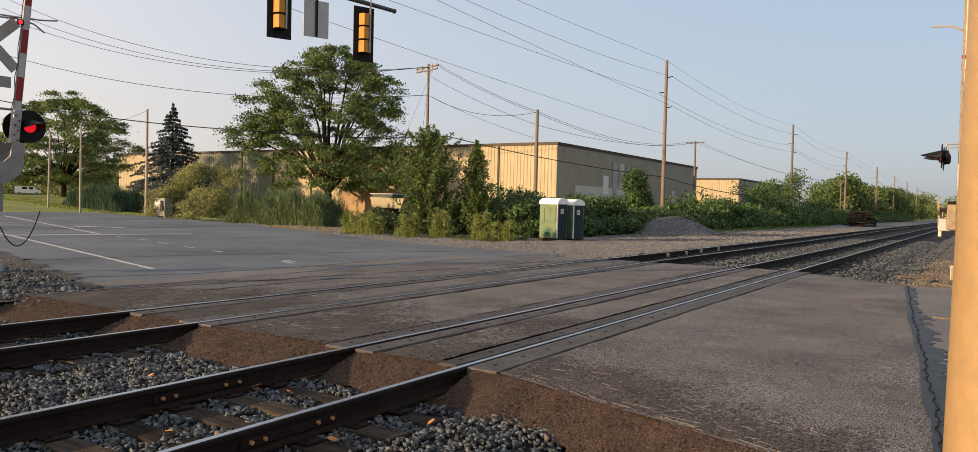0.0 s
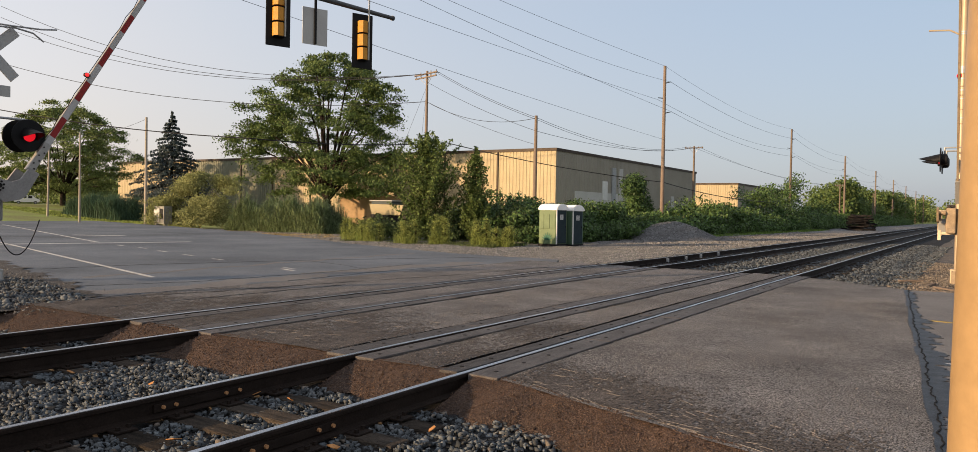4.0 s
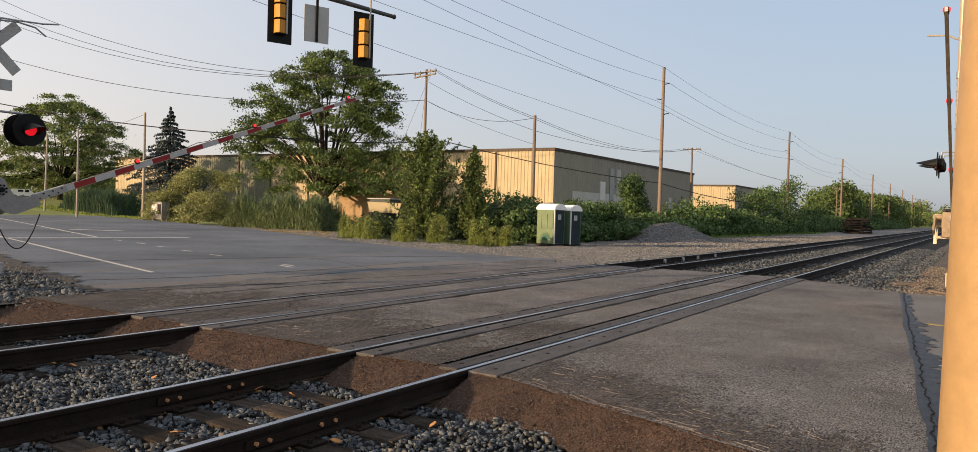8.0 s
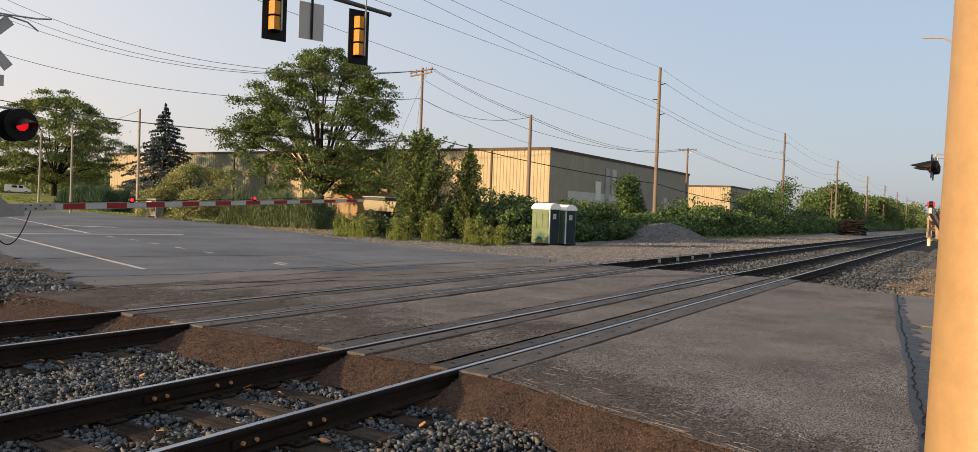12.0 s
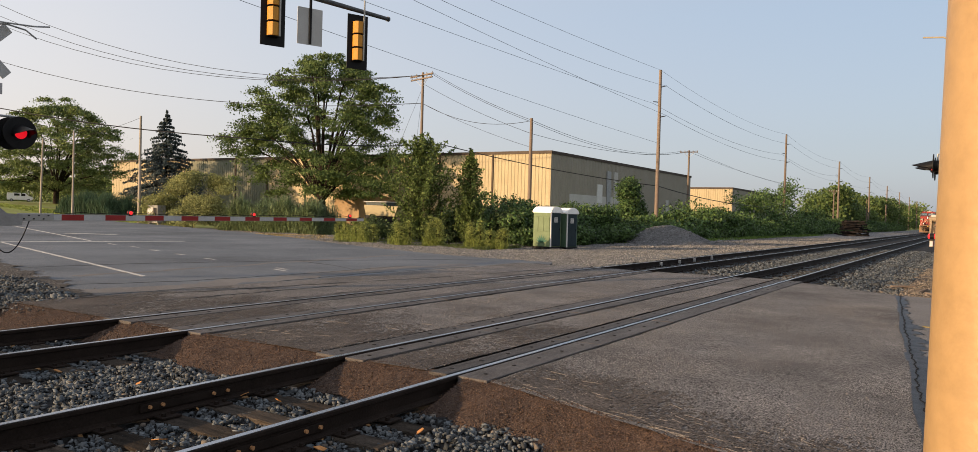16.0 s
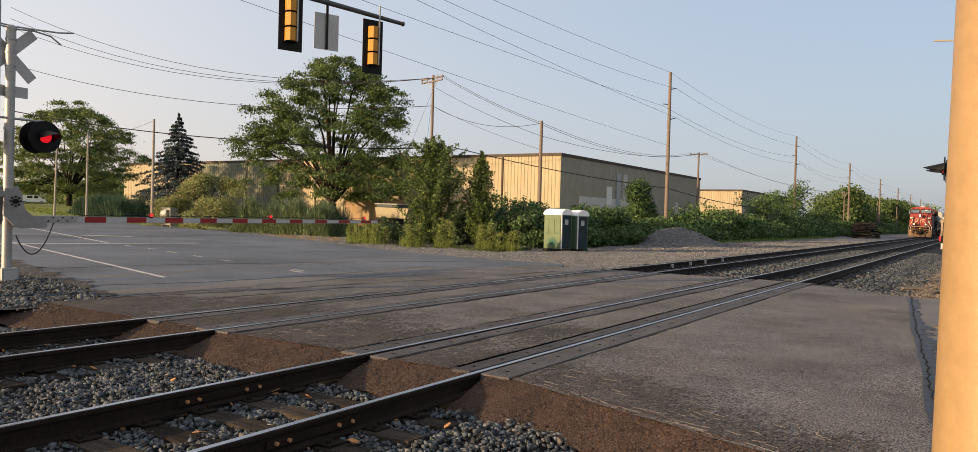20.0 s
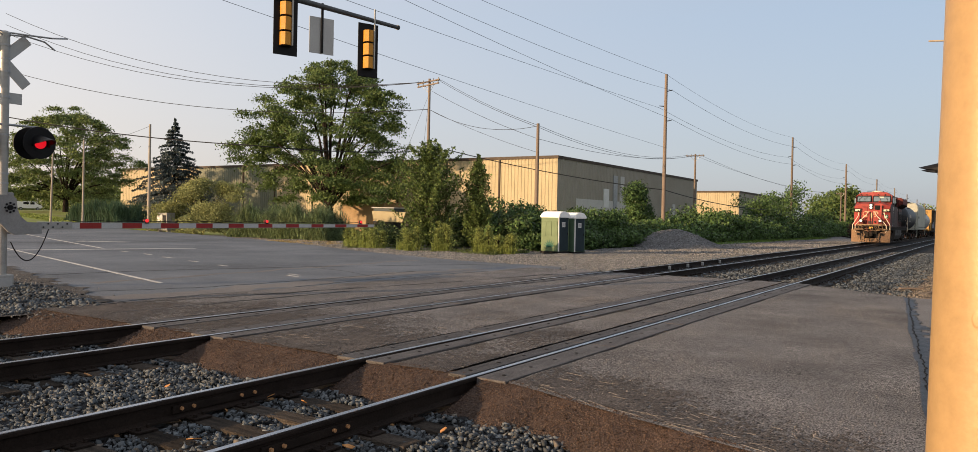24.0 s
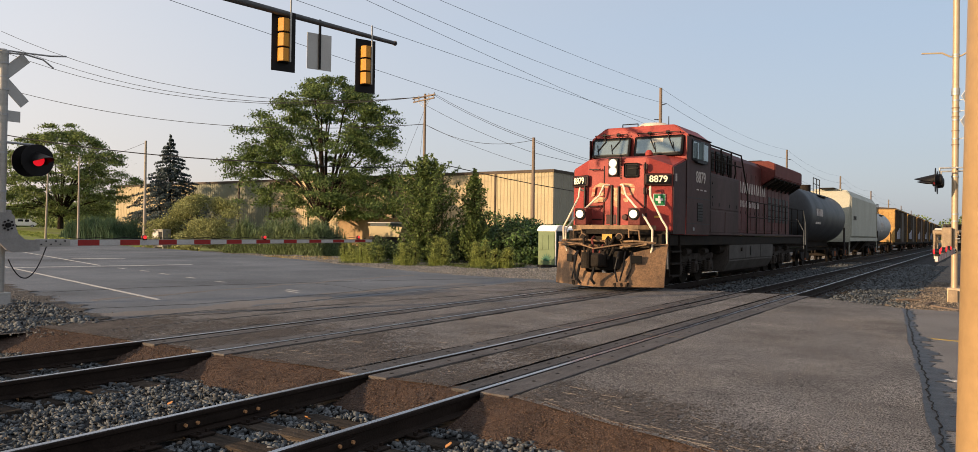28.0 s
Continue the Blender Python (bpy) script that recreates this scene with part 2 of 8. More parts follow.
RED_LAMP_SMALL = mat("red_arm_lamp", (0.3, 0.01, 0.015), 0.3, var=0.1, bump=0.0, emit=(1.0, 0.04, 0.04), power=0.5)
RED_DARK = mat("dark_red_lens", (0.10, 0.012, 0.012), 0.25, var=0.1, bump=0.0)
LEAF = mat("broad_leaf", (0.064, 0.102, 0.030), 0.6, var=0.25, scale=0.6, fine=6, bump=0.0, island=0.5, tint=(0.098, 0.136, 0.042), transl=0.25)
LEAF_DARK = mat("dark_leaf", (0.095, 0.135, 0.044), 0.6, var=0.25, scale=0.6, fine=6, bump=0.0, island=0.6, tint=(0.140, 0.175, 0.054), transl=0.25)
YOUNG_LEAF = mat("young_leaf", (0.105, 0.142, 0.040), 0.6, var=0.25, scale=0.9, fine=6, bump=0.0, island=0.55, tint=(0.066, 0.10, 0.028), transl=0.28)
LEAF_YEL = mat("olive_leaf", (0.245, 0.258, 0.102), 0.65, var=0.25, scale=0.6, fine=6, bump=0.0, island=0.5, tint=(0.18, 0.195, 0.076), transl=0.3)
VINE = mat("vine_leaf", (0.082, 0.135, 0.040), 0.5, var=0.25, scale=0.3, fine=6, bump=0.0, island=0.7, tint=(0.036, 0.068, 0.022), transl=0.15)
NEEDLE = mat("spruce_needle", (0.070, 0.092, 0.098), 0.7, var=0.25, scale=0.8, fine=8, bump=0.0, island=0.55)
REED = mat("reed_blade", (0.152, 0.196, 0.094), 0.65, var=0.25, scale=0.6, fine=8, bump=0.0, island=0.6, tint=(0.112, 0.154, 0.066), transl=0.3)
GRASS = mat("grass_blade", (0.21, 0.26, 0.065), 0.7, var=0.25, scale=0.8, fine=8, bump=0.0, island=0.4, transl=0.3)
BARK = mat("bark", (0.030, 0.024, 0.020), 0.95, var=0.35, scale=5, fine=30, bump=0.8, stretch=(3, 3, 0.7), spec=0.05)


# ---------------------------------------------------------------- mesh helpers
def fast(name, verts, faces, smooth=False):
    verts = np.ascontiguousarray(verts, dtype=np.float32)
    faces = np.ascontiguousarray(faces, dtype=np.int32)
    me = bpy.data.meshes.new(name)
    k = faces.shape[1]
    me.vertices.add(len(verts))
    me.vertices.foreach_set("co", verts.ravel())
    me.loops.add(faces.size)
    me.loops.foreach_set("vertex_index", faces.ravel())
    me.polygons.add(len(faces))
    me.polygons.foreach_set("loop_start", np.arange(0, faces.size, k, dtype=np.int32))
    if smooth:
        me.polygons.foreach_set("use_smooth", np.ones(len(faces), dtype=bool))
    me.update(calc_edges=True)
    return me


def thing(name, m=None, label="", category="", group="", kind=""):
    ob = new(name)
    ob.empty_display_size = 0.2
    if m is not None:
        ob.matrix_basis = m
    return tagged(ob, label, category, group, kind)


def part(name, bm, material, parent=None, label="", smooth=False, m=None):
    """Links a bmesh as one mesh object under a thing or a part."""
    me = bm
    if isinstance(bm, bmesh.types.BMesh):
        bmesh.ops.recalc_face_normals(bm, faces=bm.faces)
        me = bpy.data.meshes.new(name)
        bm.to_mesh(me)
        bm.free()
        if smooth:
            me.shade_smooth() if smooth is True else me.set_sharp_from_angle(angle=radians(smooth))
    if not me.materials:
        me.materials.append(material)
    ob = new(name, me)
    ob.parent = parent
    if m is not None:
        ob.matrix_basis = m
    if label:
        ob["label"] = label
    return ob


def box(x0, x1, y0, y1, z0, z1, bev=0.0, bm=None, m=None):
    bm = bm or bmesh.new()
    t = Matrix.Translation(((x0 + x1) / 2, (y0 + y1) / 2, (z0 + z1) / 2)) @ Matrix.Diagonal((x1 - x0, y1 - y0, z1 - z0, 1))
    r = bmesh.ops.create_cube(bm, size=1, matrix=(m @ t) if m is not None else t)
    if bev > 0:
        es = list({e for v in r["verts"] for e in v.link_edges})
        bmesh.ops.bevel(bm, geom=es, offset=bev, segments=2, affect="EDGES", profile=0.5)
    return bm


def rod(a, b, r0, r1=None, seg=12, bm=None, cap=True):
    bm = bm or bmesh.new()
    a, b = Vector(a), Vector(b)
    d = b - a
    q = d.to_track_quat("Z", "Y").to_matrix().to_4x4()
    bmesh.ops.create_cone(bm, cap_ends=cap, segments=seg, radius1=r0, radius2=r0 if r1 is None else r1, depth=d.length,
                          matrix=Matrix.Translation((a + b) / 2) @ q)
    return bm


def tube(pts, r, seg=8, bm=None):
    bm = bm or bmesh.new()
    for a, b in zip(pts[:-1], pts[1:]):
        rod(a, b, r, r, seg, bm)
    for p in pts[1:-1]:
        bmesh.ops.create_icosphere(bm, subdivisions=1, radius=r, matrix=Matrix.Translation(p))
    return bm


def prism(outline, axis, a, b, bm=None):
    """A solid from an outline in two axes, drawn out along the third from a to b."""
    bm = bm or bmesh.new()
    at = {"x": lambda u, v, w: (w, u, v), "y": lambda u, v, w: (u, w, v), "z": lambda u, v, w: (u, v, w)}[axis]
    lo = [bm.verts.new(at(u, v, a)) for u, v in outline]
    hi = [bm.verts.new(at(u, v, b)) for u, v in outline]
    bm.faces.new(lo[::-1])
    bm.faces.new(hi)
    for i in range(len(lo)):
        j = (i + 1) % len(lo)
        bm.faces.new((lo[i], lo[j], hi[j], hi[i]))
    return bm


def lathe(profile, seg=24, bm=None, m=None):
    """Rings of (radius, z) joined into a turned solid."""
    bm = bm or bmesh.new()
    rings = []
    for r, z in profile:
        ring = []
        for i in range(seg):
            a = 2 * math.pi * i / seg
            p = Vector((r * math.cos(a), r * math.sin(a), z))
            ring.append(bm.verts.new(m @ p if m is not None else p))
        rings.append(ring)
    for lo, hi in zip(rings[:-1], rings[1:]):
        for i in range(seg):
            j = (i + 1) % seg
            bm.faces.new((lo[i], lo[j], hi[j], hi[i]))
    bm.faces.new(rings[0][::-1])
    bm.faces.new(rings[-1])
    return bm


def text_mesh(body, size, depth=0.006):
    cu = bpy.data.curves.new("lettering", "FONT")
    cu.body, cu.size, cu.extrude, cu.align_x, cu.align_y = body, size, depth, "CENTER", "CENTER"
    cu.offset = 0.012 * size
    ob = bpy.data.objects.new("lettering", cu)
    me = bpy.data.meshes.new_from_object(ob)
    bpy.data.objects.remove(ob)
    bpy.data.curves.remove(cu)
    return me


def scatter_stones(n, xs, ys, zf, s0, s1, seed, flat=0.75):
    """Many small angular stones as one mesh."""
    g = np.random.default_rng(seed)
    octa = np.array([[.8, .7, -.7], [-.8, .7, -.7], [-.8, -.7, -.7], [.8, -.7, -.7], [.75, .65, .7], [-.6, .8, .6], [-.8, -.6, .8], [.65, -.75, .55]], float)
    fc = np.array([[0, 2, 1], [0, 3, 2], [4, 5, 6], [4, 6, 7], [0, 1, 5], [0, 5, 4], [1, 2, 6], [1, 6, 5], [2, 3, 7], [2, 7, 6], [3, 0, 4], [3, 4, 7]])
    x, y = g.uniform(*xs, n), g.uniform(*ys, n)
    z = zf(x, y)
    ok = ~np.isnan(z)
    x, y, z = x[ok], y[ok], z[ok]
    n = len(x)
    s = g.uniform(s0, s1, n)[:, None] * g.uniform(0.5, 1.35, (n, 3)) * [1, 1, flat]
    v = octa[None] * g.uniform(0.42, 1.25, (n, 8, 1)) * s[:, None]
    a, b = g.uniform(0, 6.283, n), g.normal(0, 0.8, n)
    ca, sa, cb, sb = np.cos(a), np.sin(a), np.cos(b), np.sin(b)
    vx, vz = v[..., 0] * cb[:, None] + v[..., 2] * sb[:, None], -v[..., 0] * sb[:, None] + v[..., 2] * cb[:, None]
    px, py = vx * ca[:, None] - v[..., 1] * sa[:, None], vx * sa[:, None] + v[..., 1] * ca[:, None]
    pts = np.stack([px + x[:, None], py + y[:, None], vz + z[:, None]], -1).reshape(-1, 3)
    faces = (fc[None] + (np.arange(n) * 8)[:, None, None]).reshape(-1, 3)
    return fast("stones", pts, faces)


def leaf_mesh(points, normals, s0, s1, seed, droop=0.4):
    """Small bent leaf clumps, two quads each, at points."""
    g = np.random.default_rng(seed)
    n = len(points)
    d = normals + g.normal(0, 0.75, (n, 3))
    d[:, 2] -= droop * g.uniform(0, 1, n)
    d /= np.linalg.norm(d, axis=1, keepdims=True) + 1e-9
    u = np.cross(d, g.normal(0, 1, (n, 3)))
    u /= np.linalg.norm(u, axis=1, keepdims=True) + 1e-9
    w = np.cross(d, u)
    s = g.uniform(s0, s1, n)[:, None]
    c = points
    v = np.stack([c - u * s * .5, c + d * s * .15 - w * s * .42, c + u * s * .6, c + d * s * .1 + w * s * .42], 1).reshape(-1, 3)
    f = (np.array([[0, 1, 2, 3]])[None] + (np.arange(n) * 4)[:, None, None]).reshape(-1, 4)
    return fast("leaves", v, f)


def blob_points(blobs, per, seed, jag=0.22, inner=0.35):
    """Points on and in uneven clumps of foliage. blobs: rows of x, y, z, rx, ry, rz."""
    g = np.random.default_rng(seed)
    blobs = np.asarray(blobs, float)
    vol = (blobs[:, 3] * blobs[:, 4] + blobs[:, 3] * blobs[:, 5] + blobs[:, 4] * blobs[:, 5])
    cnt = np.maximum(8, (per * vol / vol.sum())).astype(int)
    P, N = [], []
    for b, c in zip(blobs, cnt):
        d = g.normal(0, 1, (c, 3))
        d /= np.linalg.norm(d, axis=1, keepdims=True)
        ph = g.uniform(0, 6.28, 6)
        lump = 1 + jag * (np.sin(d[:, 0] * 5 + ph[0]) * np.sin(d[:, 1] * 5 + ph[1]) + 0.7 * np.sin(d[:, 2] * 7 + ph[2]) * np.sin(d[:, 0] * 9 + ph[3]))
        r = lump * (1 - inner * g.uniform(0, 1, c) ** 2)
        P.append(b[:3] + d * b[3:6] * r[:, None])
        N.append(d)
    return np.concatenate(P), np.concatenate(N)

# ---------------------------------------------------------------- plan (metres, z = 0 at the rail tops)
RAILS = (-4.197, -5.702, -8.312, -9.817)
TRACK_1, TRACK_2 = -4.95, -9.065
NEAR_EDGE, FAR_EDGE = 6.25, 22.2
TIE_TOP, BED = -0.19, -0.21


def smooth01(v):
    v = np.clip(v, 0, 1)
    return v * v * (3 - 2 * v)


def ground_z(x, y):
    """Height of the open ground."""
    z = -0.34 + 1.75 * smooth01((-62 - x) / 45) * smooth01((y - 8) / 30) + 0 * y
    return z + 0.05 * np.sin(x * 0.31 + 1) * np.sin(y * 0.23) * smooth01((-11 - x) / 10)


def grid_mesh(name, xs, ys, zf, keep=None):
    xs, ys = np.asarray(xs, float), np.asarray(ys, float)
    gx, gy = np.meshgrid(xs, ys)
    v = np.stack([gx.ravel(), gy.ravel(), zf(gx, gy).ravel()], -1)
    i = np.arange(len(ys) - 1)[:, None] * len(xs) + np.arange(len(xs) - 1)[None]
    f = np.stack([i, i + 1, i + 1 + len(xs), i + len(xs)], -1).reshape(-1, 4)
    if keep is not None:
        c = v[f].mean(1)
        f = f[keep(c[:, 0], c[:, 1])]
    return fast(name, v, f, True)


# the open ground, one sheet to the horizon
_ax = np.concatenate([-np.geomspace(2600, 150, 14), np.arange(-140, 60.1, 4), np.geomspace(70, 2600, 12)])
_ay = np.concatenate([-np.geomspace(2600, 60, 12), np.arange(-52, 140.1, 4), np.geomspace(150, 3200, 14)])
ground = part("ground", grid_mesh("ground", _ax, _ay, ground_z), GRASS_GROUND)
tagged(ground, "rough grassy ground running out to the horizon", "ground", kind="structure")


def sheet(name, outline, z, thick, material, label, category="ground", bev=0.0):
    bm = prism([(p[0], p[1]) for p in outline], "z", z - thick, z)
    ob = part(name, bm, material)
    return tagged(ob, label, category, kind="structure")


# gravel apron and service strip beside the far track
def gravel_z(x, y):
    return -0.25 + 0.03 * np.sin(x * 1.3 + y * .7) * np.sin(y * .9) + 0.02 * np.sin(x * 3.1) * np.sin(y * 2.7)


def gravel_keep(x, y):
    edge = np.where(y < 23.5, -14.0, np.maximum(-64, -14 - 3.6 * (y - 22.6)))
    a = (y > 23.2) & (x < -11) & (x > np.where(y < 41, np.maximum(edge, -62), -21.0 + 0.6 * np.sin(y * .21)))
    b = (y > 6 - 40) & (y <= 23.2) & (x < -11) & (x > -13)
    return a | b


gravel = part("gravel_strip", grid_mesh("gravel_strip", np.arange(-66, -10.6, 0.5), np.concatenate([np.arange(-30, 60, 0.6), np.arange(60, 420, 6)]), gravel_z, gravel_keep), GRAVEL)
tagged(gravel, "pale compacted gravel strip beside the railway", "gravel", kind="structure")


# track bed: ballast shoulder under both tracks
def bed_z(x, y):
    hump = smooth01((x + 12.6) / 1.6) * smooth01((-1.5 - x) / 1.6)
    rough = 0.018 * np.sin(x * 9 + y * 4) * np.sin(y * 7 - x * 3)
    return -0.42 + (0.42 + BED - 0.015) * hump + rough


_by = np.concatenate([np.arange(-30, 6.3, 0.35), np.arange(6.3, 22, 4), np.arange(22, 60, 0.5), np.geomspace(60, 1500, 40)])
# dark bed: shade of the gaps in the ballast is in its colour
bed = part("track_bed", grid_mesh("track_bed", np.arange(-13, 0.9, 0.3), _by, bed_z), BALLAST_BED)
tagged(bed, "near-black stone bed under two railway tracks, shading the gaps", "track bed", kind="structure")


def shoulder_z(x, y):
    return -0.25 - 0.06 * smooth01((-1.1 - x) / 1.2) + 0.19 * smooth01((21.5 - y) / 1.6) * smooth01((x + 2.0) / 0.6) + 0.05 * np.sin(x * 2.1 + y) * np.sin(y * 1.7) + 0.02 * np.sin(x * 7) * np.sin(y * 6)


verge = part("dirt_verge", grid_mesh("dirt_verge", np.arange(-2.4, 26, 0.4), np.concatenate([np.arange(19.6, 50, 0.4), np.geomspace(50, 700, 24)]), shoulder_z), mat("dry_verge", (0.13, 0.105, 0.082), 0.95, var=0.35, scale=1.5, fine=40, bump=1.0, speck=0.6, tint=(0.075, 0.07, 0.066)))
tagged(verge, "dry stony verge with scattered debris by the signal", "verge", kind="structure")

part_w = part("west_verge", grid_mesh("west_verge", np.concatenate([np.arange(-34, -20, 0.4), np.arange(-20, -12.2, 0.09)]), np.concatenate([np.arange(-8, 5, 0.4), np.arange(5, 12.5, 0.09)]), lambda x, y: -0.036 - 0.25 * smooth01((3.5 - y) / 3) + 0.012 * np.sin(x * 5) * np.sin(y * 4), lambda x, y: y < np.interp(x, [-34, -15, -11.6], [13.6, 8.3, 6.9]) + 0.15 + 0.2 * np.sin(x * 2.3) * np.sin(x * 5.1) + 0.07 * np.sin(x * 17) * np.sin(x * 29)), mat("trodden_dark_dirt", (0.068, 0.062, 0.057), 0.95, var=0.4, scale=1.5, fine=30, bump=0.9, speck=0.6, grit=(25, (0.19, 0.175, 0.16), 0.2)))
tagged(part_w, "dark stony ground beside the gate mast", "verge", kind="structure")
apron = part("gravel_apron", grid_mesh("gravel_apron", np.arange(-1.9, 14.2, 0.5), np.arange(-12, 7.6, 0.5), lambda x, y: -0.22 + 0.02 * np.sin(x * 2.1) * np.sin(y * 1.7)), GRAVEL)
tagged(apron, "trodden gravel apron beside the crossing mast", "gravel", kind="structure")
# roads
sheet("road_west", [(-11.6, 6.9), (-15.0, 8.3), (-34, 13.6), (-75, 25.2), (-75, 43.4), (-53.8, 37.9), (-39.9, 33.5), (-32.3, 30.6), (-25.1, 27.0), (-20.3, 25.2), (-16.5, 24.0), (-12.3, 23.8), (-11.6, 22.2)], -0.045, 0.3, ASPHALT, "worn grey asphalt road beyond the tracks", "road")
sheet("road_east", [(-0.07, 4.0), (-.224, 6.36), (-.451, 8.95), (-.823, 13.0), (-1.388, 19.65), (32, 19.65), (32, 4.0)], -0.014, 0.3, ASPHALT_EAST, "grey asphalt road on the near side of the crossing", "road")


def rough_slab(name, x0, x1, y0, y1, z, seed, step=0.16):
    """Asphalt fill with a slightly uneven top and crumbling ends."""
    g = np.random.default_rng(seed)
    xs = np.linspace(x0, x1, max(2, int((x1 - x0) / step) + 1))
    ys = np.linspace(y0, y1, int((y1 - y0) / step) + 1)
    p = g.uniform(0, 6, 4)

    def zf(x, y):
        return z + 0.006 * np.sin(x * 3 + p[0]) * np.sin(y * 1.1 + p[1]) + 0.004 * np.sin(x * 7 + p[2]) * np.sin(y * 5 + p[3])
    return grid_mesh(name, xs, ys, zf)


crossing = thing("crossing_pavement", label="brown coarse asphalt crossing filled round the rails", category="crossing", kind="structure")
_spans = [(-3.78, -1.0), (-5.30, -4.58), (-7.93, -6.10), (-9.43, -8.69), (-12.6, -10.16)]
for _i, (_a, _b) in enumerate(_spans):
    if _i:
        part("asphalt_fill", rough_slab("asphalt_fill", _a, _b, NEAR_EDGE, FAR_EDGE, -0.012, 20 + _i), ASPHALT_OLD, crossing)


def seam_x(y):
    """The cracked seam between the brown and the grey pavement."""
    return np.interp(y, [4.0, 5.0, 6.36, 7.5, 8.95, 10.6, 13.0, 14.8, 19.7], [-.07, -.14, -.224, -.325, -.451, -.596, -.823, -.982, -1.388])


def near_y(x):
    return 6.22 - 0.35 * np.clip(x + 3.8, 0, 9)


def far_y(x):
    return 21.9 - 0.85 * np.clip(x + 4.0, 0, 2.6)


def side_fill():
    u, v = np.meshgrid(np.linspace(0, 1, 26), np.linspace(0, 1, 96))
    x = -3.78 + u * 3.2
    for _ in range(3):
        y = near_y(x) + v * (far_y(x) - near_y(x))
        x = -3.78 + u * (seam_x(y) + 3.78)
    z = -0.012 + 0.006 * np.sin(x * 3 + 1) * np.sin(y * 1.1) + 0.004 * np.sin(x * 7) * np.sin(y * 5 + 2)
    i = np.arange(95)[:, None] * 26 + np.arange(25)[None]
    f = np.stack([i, i + 1, i + 27, i + 26], -1).reshape(-1, 4)
    return fast("asphalt_fill", np.stack([x.ravel(), y.ravel(), z.ravel()], -1), f, True)


part("asphalt_fill", side_fill(), ASPHALT_OLD, crossing)


GRAIN = mat("cinder_grain", (0.078, 0.050, 0.035), 0.95, var=0.3, scale=9, fine=60, bump=0.2, island=0.6)


FILM = mat("tracked_dirt_film", (0.074, 0.063, 0.056), 0.95, var=0.35, scale=2.5, fine=60, bump=0.6, speck=0.6, tint=(0.050, 0.043, 0.039), grit=(64, (0.19, 0.17, 0.155), 0.25))


def dirt_film(a, b, zf, edge, seed, reach=1.25):
    """A thin ragged film of dirt dragged over the pavement."""
    g = np.random.default_rng(seed)
    p = g.uniform(0, 6, 4)

    def keep(x, y):
        d = y - edge(x)
        share = 1.05 - d / reach + .35 * np.sin(x * 2.1 + p[0]) * np.sin(y * 1.7 + p[1]) + .2 * np.sin(x * 6.1 + p[2]) * np.sin(y * 5 + p[3])
        return (d > -.02) & (share * .8 > g.random(len(x)))
    part("dirt_film", grid_mesh("dirt_film", np.arange(a, b, .028), np.arange(4.9, 7.45 + reach, .028), zf, keep), FILM, crossing, "thin brown film of tracked dirt")


for _i, (_a, _b) in enumerate(_spans):
    _q = np.random.default_rng(20 + _i).uniform(0, 6, 4)
    if _i:
        dirt_film(_a, _b, lambda x, y, q=_q: -.0075 + 0.006 * np.sin(x * 3 + q[0]) * np.sin(y * 1.1 + q[1]) + 0.004 * np.sin(x * 7 + q[2]) * np.sin(y * 5 + q[3]), lambda x: NEAR_EDGE + 0 * x, 80 + _i, 3.6)
    else:
        dirt_film(-3.76, -.5, lambda x, y: -.0075 + 0.006 * np.sin(x * 3 + 1) * np.sin(y * 1.1) + 0.004 * np.sin(x * 7) * np.sin(y * 5 + 2), lambda x: near_y(x) + .12, 80)


